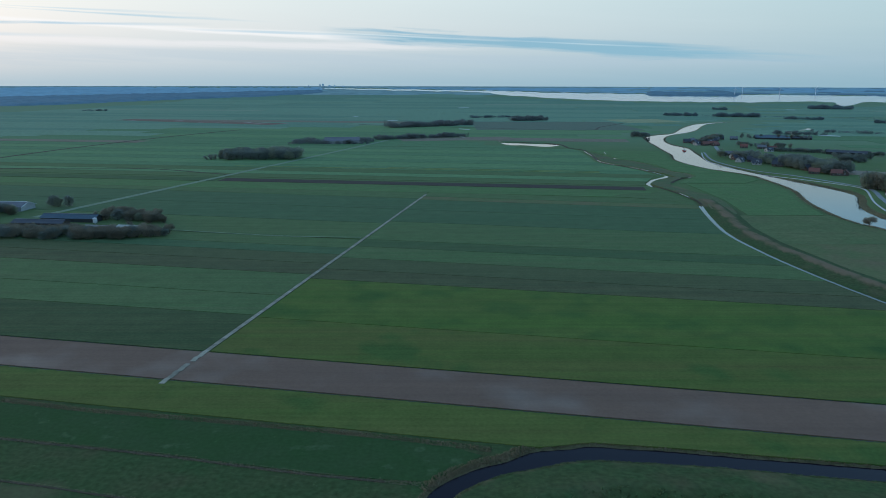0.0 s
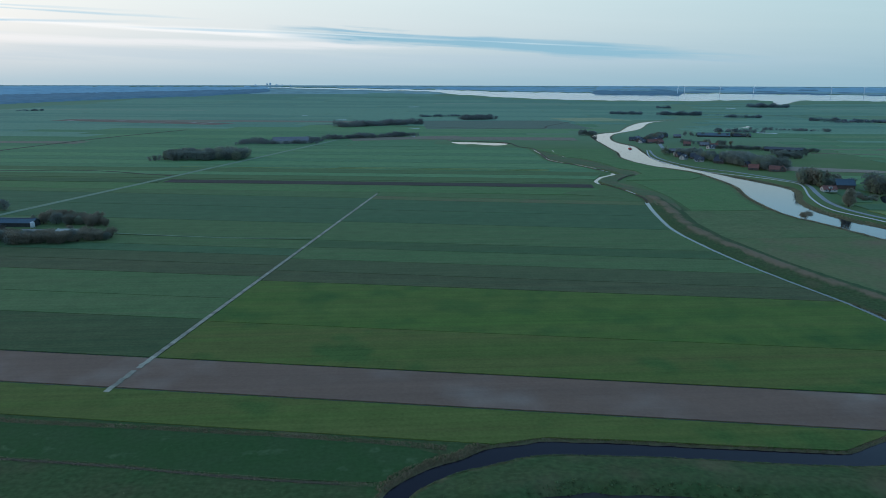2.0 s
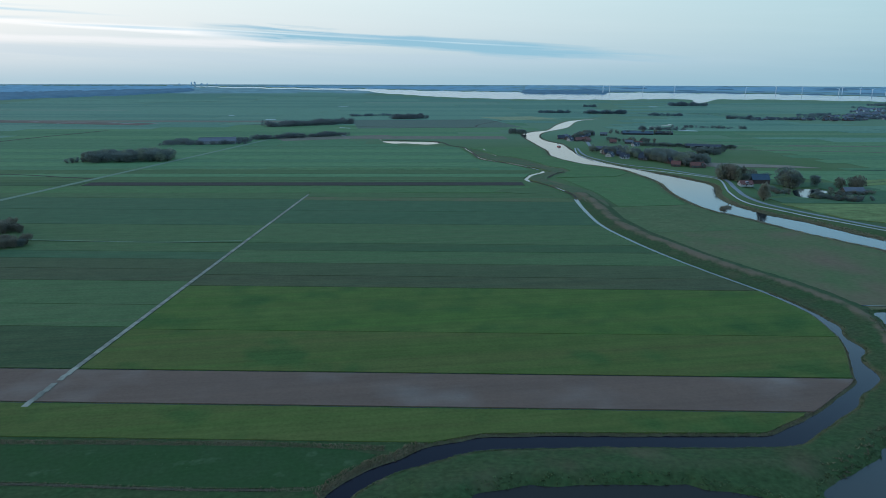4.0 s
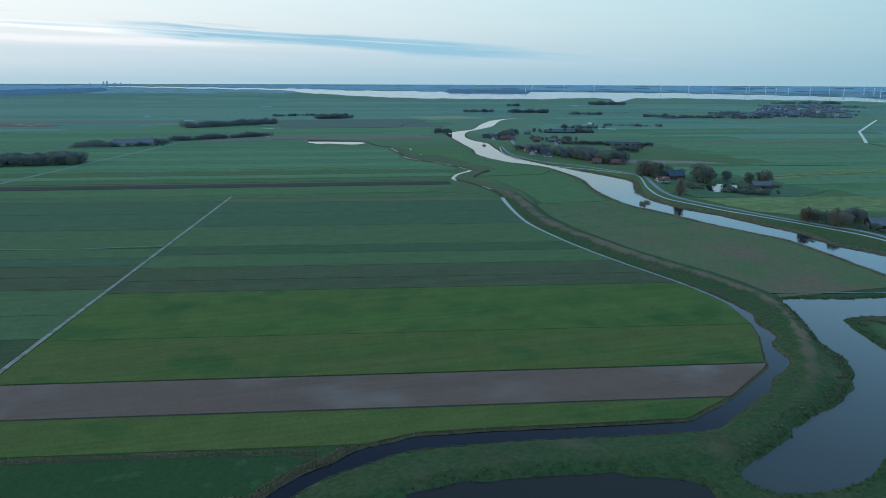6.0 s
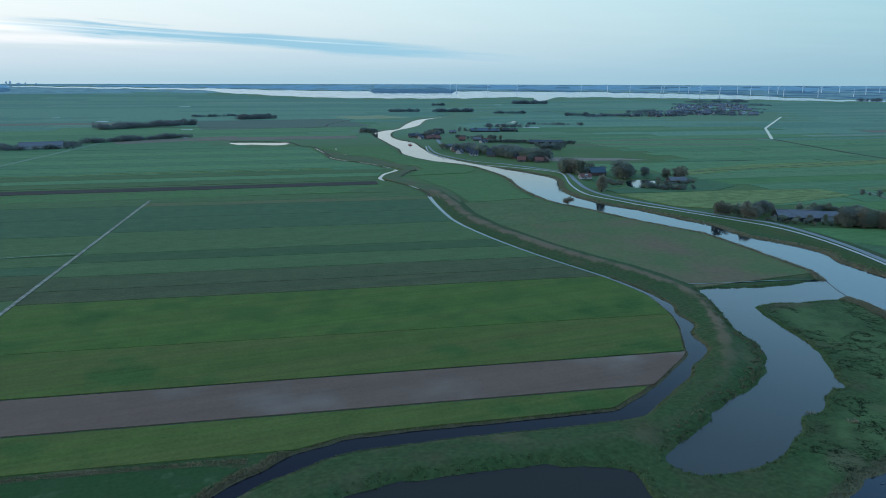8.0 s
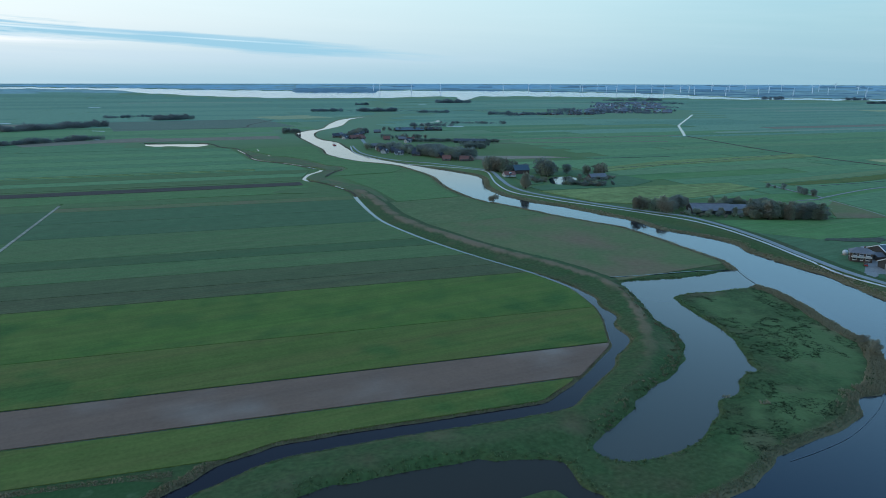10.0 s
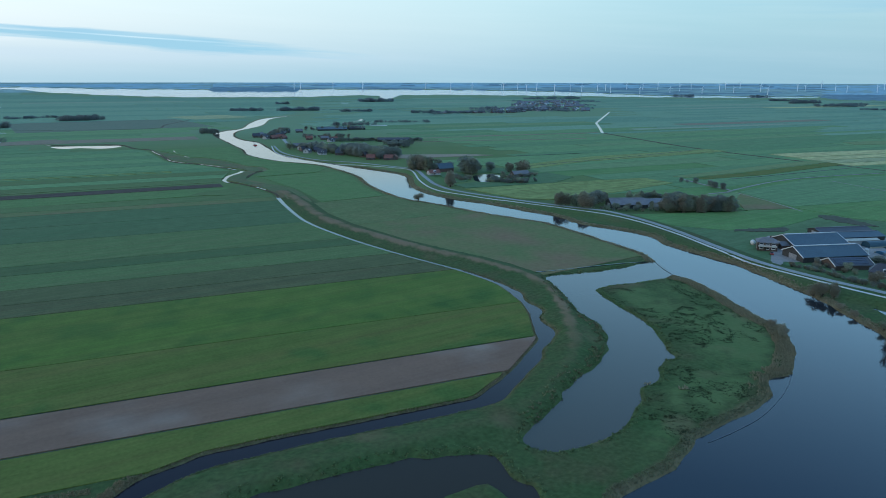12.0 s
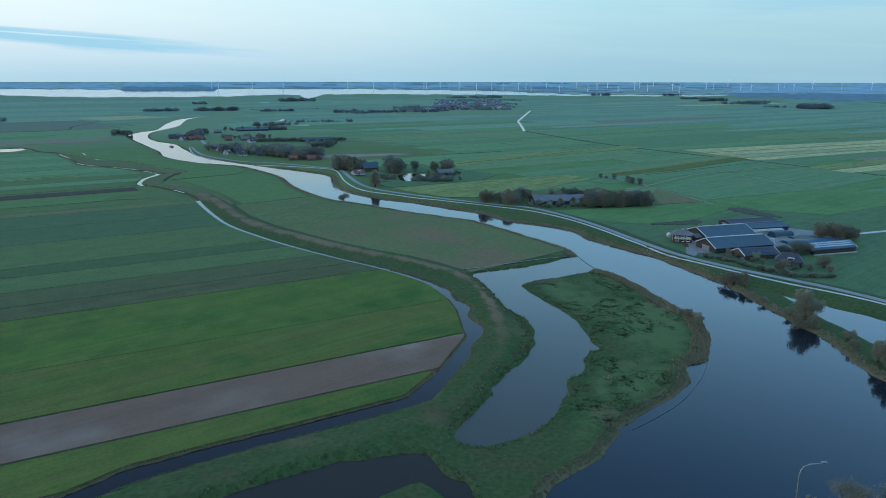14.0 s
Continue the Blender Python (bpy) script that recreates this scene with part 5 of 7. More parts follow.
# ---------------------------------------------------------------- far hedges and woods, too many to count


# belt leaves, greyed and blued: distance haze is part of both colours
LEAF_BELT = mat("hazed_belt_leaves", (0.159, 0.185, 0.179), (0.186, 0.191, 0.179), scale=0.05, fine=0.5, island=0.2, spec=0.05, leaf=True)
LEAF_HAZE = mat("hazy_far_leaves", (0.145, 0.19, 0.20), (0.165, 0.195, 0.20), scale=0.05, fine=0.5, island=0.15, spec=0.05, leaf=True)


def far_hedge(x0, y0, x1, y1, depth, h, n, label, seed, material=None):
    """A belt of leafy crowns along a line."""
    rng = np.random.default_rng(seed)
    s = np.sort(rng.random(n))
    off = rng.uniform(-0.5, 0.5, n) * depth
    d = np.array([x1 - x0, y1 - y0])
    nr = np.array([-d[1], d[0]]) / np.hypot(*d)
    c = np.array([x0, y0]) + s[:, None] * d + off[:, None] * nr
    hh = h * rng.uniform(0.6, 1.1, n) * (0.75 + 0.4 * np.abs(np.sin(s * 9 + seed)))
    z = height(c[:, 0], c[:, 1])
    r = hh * rng.uniform(0.42, 0.62, n)
    V, F = leaf_cloud(np.column_stack([c, z + hh * 0.42, r, r, hh * 0.46]), n * 85, 0.078 * h, rng)
    tagged(new("tree_belt", mesh_from("tree_belt", V, F, material or LEAF_BELT)), label, "trees", kind="stuff")


BELTS = [(-227, 1074, -110, 1108, 30, 11, 70), (-113, 1141, 39, 1218, 14, 12, 90), (-110, 1464, 57, 1569, 50, 17, 110), (166, 1737, 253, 1767, 40, 17, 60), (68, 1875, 183, 1910, 12, 10, 40),
         (632, 2033, 715, 2012, 30, 14, 45), (751, 1982, 859, 1943, 30, 16, 70), (945, 2500, 985, 2480, 20, 14, 16), (1330, 2600, 1450, 2540, 60, 22, 60), (880, 1840, 960, 1800, 20, 12, 30), (1000, 1660, 1060, 1620, 20, 14, 24), (1073, 1600, 1300, 1540, 25, 11, 70),
         (1290, 1780, 1520, 1620, 130, 12, 120), (2660, 1560, 2760, 1500, 40, 22, 40), (2440, 1340, 2560, 1240, 50, 16, 50), (2300, 1010, 2330, 940, 60, 24, 40), (2890, 2290, 2960, 2230, 40, 18, 26), (3080, 2010, 3160, 1960, 30, 18, 24),
         (-1150, 2280, -1080, 2300, 20, 9, 20), (-820, 1240, -800, 1250, 14, 9, 7), (600, 1290, 680, 1260, 16, 11, 30), (700, 1350, 820, 1280, 14, 9, 30), (700, 2050, 1150, 1850, 6, 4, 60),
         (1000, 1560, 1330, 1680, 60, 9, 60), (1330, 1640, 1500, 1480, 70, 9, 70), (1420, 1760, 1640, 1600, 90, 10, 80), (1600, 1960, 1850, 1800, 110, 10, 80), (1850, 2230, 2150, 2100, 160, 12, 90), (2080, 2460, 2330, 2380, 60, 20, 50),
         (2814, 1741, 2913, 1664, 30, 16, 40), (2602, 1358, 2752, 1322, 40, 14, 40), (2297, 1121, 2310, 1053, 20, 10, 20), (2264, 980, 2326, 931, 70, 22, 50), (-160, 1060, -110, 1066, 8, 10, 14), (-230, 1054, -170, 1062, 8, 9, 16)]
for i, (x0, y0, x1, y1, dep, h, n) in enumerate(BELTS):
    # belts beyond 1750 m get the bluer of the two haze-tinted leaf colours
    far_hedge(x0, y0, x1, y1, dep, h * 0.72, int(n * 1.8), "dark haze-tinted belt of trees between far fields", i, LEAF_HAZE if math.hypot(x0, y0) > 1750 else None)


far_R, far_az = np.hypot(gx, gy), np.degrees(np.arctan2(gx, gy))
far_ids = np.where((far_R > 2700) & (far_az > -47) & (far_az < 86))[0]


def canopy(label, az0, az1, near, far, h, seed, cover, material, grain=(0.55, 0.011)):
    """Far woods as one uneven roof of crowns; cover tells how much of the land they take."""
    a, R = far_az[far_ids], far_R[far_ids]
    lo, hi = np.interp(a, *near), np.interp(a, *far)
    n1 = np.array([noise.noise((p * grain[0], q * grain[1], seed)) + 0.5 * noise.noise((p * grain[0] * 2.7, q * grain[1] * 2.2, seed + 3)) for p, q in zip(a, R)])
    rag = 25 * np.array([noise.noise((p * 2.3, seed, 0.5)) for p in a])
    m = np.clip((R - lo - rag) / 20, 0, 1) * np.clip((hi - R - rag) / 20, 0, 1) * np.clip((a - az0) / 0.3, 0, 1) * np.clip((az1 - a) / 0.3, 0, 1) * np.clip((n1 + cover) * 9, 0, 1)
    m = m * np.clip((sd_all[far_ids] - 2) / 10, 0, 1)
    rise = np.full(len(gx), -1.0)
    rough_top = np.random.default_rng(seed).uniform(0.72, 1.15, len(a))
    rise[far_ids] = h * m * rough_top - 0.5 * (m <= 0)
    keep = (rise[quads] > 0.3).any(1)
    used, inv = np.unique(quads[keep], return_inverse=True)
    V = np.stack([gx[used], gy[used], gz[used] + rise[used]], 1)
    tagged(new("far_woods", mesh_from("far_woods", V, inv.reshape(-1, 4), material, True)), label, "woods", kind="stuff")


canopy("dark haze-tinted woods along the far edge of the polder", -47, -9.5, ([-48, -31.8, -28.4, -24.7, -20.1, -14.8, -10.9, -9], [2950, 3201, 3246, 3473, 3696, 3876, 4124, 4330]), ([-48, -9], [3560, 4460]), 8, 1, 0.62, HAZED_WOOD)
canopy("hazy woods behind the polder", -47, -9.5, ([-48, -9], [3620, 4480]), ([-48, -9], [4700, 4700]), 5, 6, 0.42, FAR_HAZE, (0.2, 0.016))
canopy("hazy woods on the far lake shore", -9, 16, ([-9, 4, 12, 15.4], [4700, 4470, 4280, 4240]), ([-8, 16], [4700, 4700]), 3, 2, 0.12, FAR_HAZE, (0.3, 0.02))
canopy("dark haze-tinted wooded headland in the lake", 15.8, 22.5, ([16, 19, 22.3], [4075, 4065, 4075]), ([16, 22.3], [4380, 4330]), 7, 7, 0.6, HAZED_WOOD)
canopy("thin haze-tinted woods on the far lake shore", 16, 62, ([16, 22, 40, 50, 62], [4400, 4230, 4130, 3860, 3860]), ([16, 62], [4740, 4740]), 4, 3, -0.22, HAZED_WOOD, (0.22, 0.024))
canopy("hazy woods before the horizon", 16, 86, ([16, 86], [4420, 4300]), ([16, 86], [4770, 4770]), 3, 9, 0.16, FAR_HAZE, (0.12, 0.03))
canopy("dark haze-tinted woods on the far side", 61.5, 86, ([61, 62.8, 65.8, 68.7, 71.7, 90], [3800, 3560, 3500, 3280, 3080, 2850]), ([61, 86], [3900, 4000]), 7, 4, 0.12, HAZED_WOOD, (0.26, 0.016))
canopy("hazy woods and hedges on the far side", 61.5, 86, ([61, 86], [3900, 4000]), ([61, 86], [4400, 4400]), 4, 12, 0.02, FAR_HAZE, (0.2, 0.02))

# the far shore, a backdrop behind the lake, with haze in its colour
keep = (np.hypot(gx, gy)[quads] > 3500).all(1) & (sd_stack[-1][quads] > 4).all(1) & ((np.hypot(gx, gy)[quads].mean(1) > lake_edges(np.degrees(np.arctan2(gx[quads].mean(1), gy[quads].mean(1))))[1]) | ((gx[quads].mean(1) < 420) & (np.hypot(gx, gy)[quads].mean(1) > 4060)))
fq = quads[keep]
used, inv = np.unique(fq, return_inverse=True)
fv = np.stack([gx[used], gy[used], gz[used] + 0.6], 1)
tagged(new("far_shore", mesh_from("far_shore", fv, inv.reshape(fq.shape), HAZED_LAND, True)), "pale hazy land beyond the lake", "backdrop", kind="structure")

# ---------------------------------------------------------------- buildings
WALL_BRICK = mat("brown_brick", (0.116, 0.077, 0.066), (0.087, 0.063, 0.054), scale=0.5, fine=5.0)
WALL_WHITE = mat("white_plaster", (0.394, 0.385, 0.369), (0.328, 0.320, 0.307), scale=0.5, fine=3.0)
WALL_BROWN = mat("dark_brown_brick", (0.085, 0.062, 0.05), (0.07, 0.052, 0.042), scale=0.5, fine=5.0)
WALL_DARK = mat("dark_boards", (0.035, 0.035, 0.035), (0.05, 0.048, 0.045), scale=0.6, fine=5.0)
ROOF_BLUE = mat("blue_grey_sheet_roof", (0.059, 0.097, 0.122), (0.050, 0.084, 0.108), scale=0.15, fine=2.0, rough=0.6, spec=0.3)
ROOF_SLATE = mat("dark_tile_roof", (0.055, 0.06, 0.075), (0.045, 0.05, 0.06), scale=0.4, fine=4.0, rough=0.6)
ROOF_RED = mat("red_tile_roof", (0.216, 0.085, 0.063), (0.167, 0.068, 0.055), scale=0.4, fine=4.0, rough=0.75)
ROOF_GREY = mat("grey_fibre_roof", (0.17, 0.17, 0.18), (0.13, 0.13, 0.14), scale=0.3, fine=3.0, rough=0.8)
TRIM_WHITE = mat("white_trim", (0.540, 0.540, 0.526), (0.490, 0.490, 0.475), scale=0.5, fine=3.0, rough=0.5)
PANEL = mat("solar_panel", (0.018, 0.024, 0.045), (0.022, 0.03, 0.05), scale=0.5, fine=3.0, rough=0.15, spec=0.6)
GLASS = mat("window_glass", (0.03, 0.04, 0.05), (0.02, 0.03, 0.04), rough=0.08, spec=0.8)
BLUE_SHEET = mat("blue_silage_sheet", (0.035, 0.12, 0.19), (0.03, 0.10, 0.16), scale=0.2, fine=2.0, rough=0.5)
ROOF_LIGHT = mat("clouded_roof_light", (0.50, 0.56, 0.60), (0.42, 0.48, 0.52), scale=0.5, fine=3.0, rough=0.35, spec=0.4)
PALE_SHEET = mat("weathered_pale_sheet", (0.42, 0.41, 0.36), (0.34, 0.33, 0.29), scale=0.3, fine=2.0, rough=0.7)
TEAL = mat("dark_teal_cover", (0.03, 0.075, 0.095), (0.025, 0.06, 0.08), scale=0.2, fine=2.0, rough=0.5)
YARD = mat("concrete_yard", (0.27, 0.25, 0.235), (0.21, 0.195, 0.185), scale=0.15, fine=1.5, rough=0.9)
METAL = mat("grey_metal", (0.35, 0.36, 0.37), (0.3, 0.3, 0.32), rough=0.4, metal=0.7)
RED_PAINT = mat("red_paint", (0.35, 0.03, 0.02), (0.3, 0.025, 0.02), rough=0.3, spec=0.5)
TYRE = mat("black_rubber", (0.02, 0.02, 0.02), rough=0.8)
TURBINE_WHITE = mat("turbine_white", (0.72, 0.76, 0.78), (0.68, 0.72, 0.74), rough=0.6)


def box(bm, x0, x1, y0, y1, z0, z1):
    m = Matrix.Translation(((x0 + x1) / 2, (y0 + y1) / 2, (z0 + z1) / 2)) @ Matrix.Diagonal((x1 - x0, y1 - y0, z1 - z0, 1))
    bmesh.ops.create_cube(bm, size=1.0, matrix=m)


def box_part(name, dims, material, parent, label="", bevel=0.0):
    bm = bmesh.new()
    box(bm, *dims)
    if bevel:
        bmesh.ops.bevel(bm, geom=bm.edges[:], offset=bevel, segments=1, affect="EDGES")
    return part(name, bm, material, parent, label)


def gable_body(parent, L, W, eave, ridge, material, name="wall"):
    """Walls with two gables; the ridge runs along x."""
    bm = bmesh.new()
    sec = [(-W / 2, -0.3), (W / 2, -0.3), (W / 2, eave), (0, ridge), (-W / 2, eave)]
    a = [bm.verts.new((0, y, z)) for y, z in sec]
    b = [bm.verts.new((L, y, z)) for y, z in sec]
    bm.faces.new(a), bm.faces.new(b[::-1])
    for i in range(5):
        bm.faces.new((a[i], b[i], b[(i + 1) % 5], a[(i + 1) % 5]))
    return part(name, bm, material, parent)


def roof_side(parent, L, W, eave, ridge, side, material, over=0.5, thick=0.18, label=""):
    bm = bmesh.new()
    run = W / 2
    slope = (ridge - eave) / run
    y0, z0 = 0.0, ridge + thick
    y1, z1 = side * (run + over), eave - slope * over + thick
    V = [bm.verts.new(p) for p in ((-over, y0, z0), (L + over, y0, z0), (L + over, y1, z1), (-over, y1, z1), (-over, y0, z0 - thick * 0.9), (L + over, y0, z0 - thick * 0.9), (L + over, y1, z1 - thick), (-over, y1, z1 - thick))]
    for f in ((0, 1, 2, 3), (4, 7, 6, 5), (0, 4, 5, 1), (1, 5, 6, 2), (2, 6, 7, 3), (3, 7, 4, 0)):
        bm.faces.new([V[i] for i in f])
    return part("roof", bm, material, parent, label)


def verge(parent, x, W, eave, ridge, material, over=0.55):
    """White verge boards along one gable."""
    slope = (ridge - eave) / (W / 2)
    for side in (-1, 1):
        bm = bmesh.new()
        p, q = (x, 0, ridge + 0.12), (x, side * (W / 2 + over), eave - slope * over + 0.12)
        V = [bm.verts.new((px + dx, py, pz + dz)) for (px, py, pz) in (p, q) for dx in (-0.14, 0.14) for dz in (-0.3, 0.16)]
        for f in ((0, 1, 3, 2), (4, 6, 7, 5), (0, 4, 5, 1), (2, 3, 7, 6), (1, 5, 7, 3), (0, 2, 6, 4)):
            bm.faces.new([V[i] for i in f])
        part("verge_board", bm, material, parent, "white verge board")


def barn(name, at, angle, L, W, eave, ridge, roof, wall, label, white=True, doors=0, panels=None, vent=True, panel_mat=None):
    """A farm shed; at is one corner of the long front wall, which runs along angle with the shed behind it."""
    root = tagged(new(name), label, "barn")
    gable_body(root, L, W, eave, ridge, wall)
    roof_side(root, L, W, eave, ridge, -1, roof)
    roof_side(root, L, W, eave, ridge, 1, roof)
    if white:
        verge(root, -0.5, W, eave, ridge, TRIM_WHITE)
        verge(root, L + 0.5, W, eave, ridge, TRIM_WHITE)
    if vent:
        box_part("ridge_vent", (0.6, L - 0.6, -0.45, 0.45, ridge + 0.1, ridge + 0.42), TRIM_WHITE if white else ROOF_GREY, root, "pale ridge vent")
    for k in range(doors):
        x = (k + 0.5) * L / doors
        box_part("door", (x - L / doors * 0.34, x + L / doors * 0.34, -W / 2 - 0.08, -W / 2 + 0.02, 0.0, eave * 0.86), WALL_DARK, root, "dark open bay")
    box_part("gable_door", (-0.08, 0.02, -W * 0.18, W * 0.18, 0.0, eave * 0.95), METAL if wall is WALL_DARK else WALL_DARK, root)
    if panels:
        slope = math.atan2(ridge - eave, W / 2)
        nu, nv, x0, step = panels
        kind = "roof_light" if panel_mat else "panel"
        pm = bpy.data.meshes.get(kind)
        if pm is None:
            bm = bmesh.new()
            box(bm, -0.82, 0.82, -0.5, 0.5, -0.03, 0.03)
            pm = bpy.data.meshes.new(kind)
            bm.to_mesh(pm)
            bm.free()
            pm.materials.append(panel_mat or PANEL)
        for i in range(nu):
            for j in range(nv):
                s = (j + 0.8) / (nv + 0.8) * math.hypot(W / 2, ridge - eave)
                ob = new(kind, pm)
                ob.parent = root
                ob.matrix_basis = pose(x0 + i * step, -s * math.cos(slope), ridge + 0.32 - s * math.sin(slope), math.degrees(slope), 0, 0)
    c, s = math.cos(radians(angle)), math.sin(radians(angle))
    root.matrix_basis = pose(at[0] - s * W / 2, at[1] + c * W / 2, max(0.2, ground_z(*at) * 0.5), 0, 0, angle)
    return root


def house_model(name, L, W, eave, ridge, roof, wall, label, dormer=True):
    root = tagged(new(name), label, "house")
    gable_body(root, L, W, eave, ridge, wall)
    roof_side(root, L, W, eave, ridge, -1, roof, 0.35, 0.14)
    roof_side(root, L, W, eave, ridge, 1, roof, 0.35, 0.14)
    box_part("chimney", (L * 0.75, L * 0.75 + 0.7, -0.35, 0.35, ridge - 0.6, ridge + 1.0), WALL_BRICK, root, "brick chimney")
    for k in range(3):
        x = L * (0.2 + 0.3 * k)
        for side in (-1, 1):
            y = side * W / 2
            f = box_part("window", (x - 0.65, x + 0.65, y - 0.07, y + 0.07, 0.9, 2.2), TRIM_WHITE, root, "white window frame")
            box_part("pane", (x - 0.55, x + 0.55, y - 0.1, y + 0.1, 1.0, 2.1), GLASS, f)
    for z in (1.0, 3.4):
        for x in (-0.07, L + 0.07):
            if z < ridge - 1.6:
                f = box_part("window", (x - 0.06, x + 0.06, -0.7, 0.7, z, z + 1.3), TRIM_WHITE, root, "white window frame")
                box_part("pane", (x - 0.09, x + 0.09, -0.6, 0.6, z + 0.1, z + 1.2), GLASS, f)
    box_part("door", (L * 0.38, L * 0.38 + 1.0, -W / 2 - 0.09, -W / 2 + 0.05, 0, 2.1), WALL_DARK, root)
    if dormer:
        ym = -W * 0.30
        d = box_part("dormer", (L * 0.4, L * 0.4 + 2.6, ym - 1.0, -0.4, eave + 0.4, eave + 2.0), TRIM_WHITE, root, "white dormer")
        box_part("pane", (L * 0.4 + 0.25, L * 0.4 + 2.35, ym - 1.06, ym - 0.95, eave + 0.7, eave + 1.7), GLASS, d)
    return root


def set_house(root, x, y, angle, label=""):
    root.matrix_basis = pose(x, y, max(0.2, ground_z(x, y)), 0, 0, angle)
    return tagged(root, label)


# the dairy farm
barn("barn", (341.2, 183.4), -25, 35.9, 17.1, 2.9, 6.6, ROOF_BLUE, WALL_DARK, "large barn with a blue-grey roof and white verges")
barn("barn", (360.9, 199.2), -24, 32.4, 21.9, 3.0, 7.0, ROOF_BLUE, WALL_DARK, "large barn with a blue-grey roof and white verges")
barn("solar_barn", (339.8, 166.6), -29, 19.5, 11.3, 2.5, 5.0, ROOF_SLATE, WALL_BROWN, "low barn with solar panels on a dark roof", panels=(9, 4, 2.2, 1.8), vent=False)
shed = barn("open_shed", (377, 148.4), -24, 27, 11, 3.1, 5.6, ROOF_BLUE, WALL_DARK, "open-fronted shed with rows of pale roof lights", doors=5, panels=(11, 3, 2.0, 2.3), vent=False, white=True, panel_mat=ROOF_LIGHT)
box_part("plinth", (-0.2, 27.2, -6.6, -5.6, 0.0, 0.55), PALE_SHEET, shed, "pale concrete plinth")
barn("back_shed", (402.9, 198.5), -25, 30, 13, 2.6, 4.3, ROOF_BLUE, WALL_DARK, "long low blue-roofed shed behind the barns", white=False)
barn("back_shed", (409.0, 211.5), -25, 34, 12, 2.4, 4.0, ROOF_SLATE, WALL_DARK, "long low dark-roofed shed behind the barns", white=False)
barn("pale_shed", (396, 193.5), -25, 24, 4.6, 2.4, 3.0, PALE_SHEET, WALL_WHITE, "narrow pale-roofed shed between barns", white=False, vent=False)


def hip_house(name, L, W, eave, ridge, roof, wall, label, upper=False):
    """A house with a hipped roof; its front looks along -y."""
    root = tagged(new(name), label, "house")
    box_part("wall", (0, L, -W / 2, W / 2, -0.3, eave), wall, root)
    bm = bmesh.new()
    o, t = 0.5, 0.16
    low = [bm.verts.new(p) for p in ((-o, -W / 2 - o, eave - 0.1), (L + o, -W / 2 - o, eave - 0.1), (L + o, W / 2 + o, eave - 0.1), (-o, W / 2 + o, eave - 0.1))]
    mid = [bm.verts.new((v.co.x, v.co.y, v.co.z + t)) for v in low]
    top = [bm.verts.new((W * 0.36, 0, ridge)), bm.verts.new((L - W * 0.36, 0, ridge))]
    bm.faces.new(low[::-1])
    for k in range(4):
        bm.faces.new((low[k], low[(k + 1) % 4], mid[(k + 1) % 4], mid[k]))
    for f in ((mid[0], mid[1], top[1], top[0]), (mid[2], mid[3], top[0], top[1]), (mid[1], mid[2], top[1]), (mid[3], mid[0], top[0])):
        bm.faces.new(f)
    part("roof", bm, roof, root, "dark tiled hipped roof")
    box_part("chimney", (L * 0.62, L * 0.62 + 0.7, -0.3, 0.4, ridge - 0.8, ridge + 0.8), WALL_BRICK, root, "brick chimney")
    for z in ((0.9, 3.2) if upper else (0.9,)):
        for k in range(3):
            x = L * (0.2 + 0.3 * k)
            f = box_part("window", (x - 1.0, x + 1.0, -W / 2 - 0.08, -W / 2 + 0.05, z, z + 1.35), TRIM_WHITE, root, "white window frame")
            box_part("pane", (x - 0.85, x + 0.85, -W / 2 - 0.11, -W / 2 - 0.06, z + 0.4, z + 1.2), GLASS, f)
        f = box_part("window", (-0.08, 0.05, -1.0, 1.0, z, z + 1.35), TRIM_WHITE, root, "white window frame")
        box_part("pane", (-0.11, -0.06, -0.85, 0.85, z + 0.15, z + 1.2), GLASS, f)
    if upper:
        box_part("balcony", (0.4, L - 0.4, -W / 2 - 1.5, -W / 2 - 0.02, 2.5, 3.1), PALE_SHEET, root, "pale balcony front", 0.05)
    else:
        d = box_part("dormer", (L * 0.44, L * 0.44 + 3.0, -W / 2 + 0.3, -W * 0.12, eave + 0.35, eave + 1.7), TRIM_WHITE, root, "white dormer")
        box_part("pane", (L * 0.44 + 0.3, L * 0.44 + 2.7, -W / 2 + 0.24, -W / 2 + 0.31, eave + 0.65, eave + 1.45), GLASS, d)
    box_part("door", (L * 0.36, L * 0.36 + 1.0, -W / 2 - 0.09, -W / 2 + 0.05, 0, 2.1), WALL_DARK, root)
    return root


house = hip_house("house", 10, 8.0, 4.7, 6.9, ROOF_GREY, WALL_BROWN, "brown brick house with a grey hipped roof and white windows", True)
set_house(house, 349.5, 214.5, -52)
farmhouse = hip_house("farmhouse", 12, 8.4, 2.5, 6.2, ROOF_SLATE, WALL_BROWN, "farmhouse with a dark hipped roof and white dormer")
set_house(farmhouse, 346.5, 154.0, -68)
annex = barn("annex", (359, 205.5), -24, 6, 6, 2.4, 3.8, ROOF_GREY, WALL_BRICK, "low grey-roofed annex beside a brick house", vent=False, white=False)

yard = tagged(new("farm_yard", mesh_from("farm_yard", [(*p, z) for z in (0.30, 0.0) for p in ((330, 194), (346, 182), (400, 158), (432, 156), (440, 176), (432, 210), (384, 230), (354, 208))],
                                           [(0, 1, 2, 3), (0, 3, 4, 7), (4, 5, 6, 7)], YARD)), "pale concrete farm yard", "yard", kind="structure")


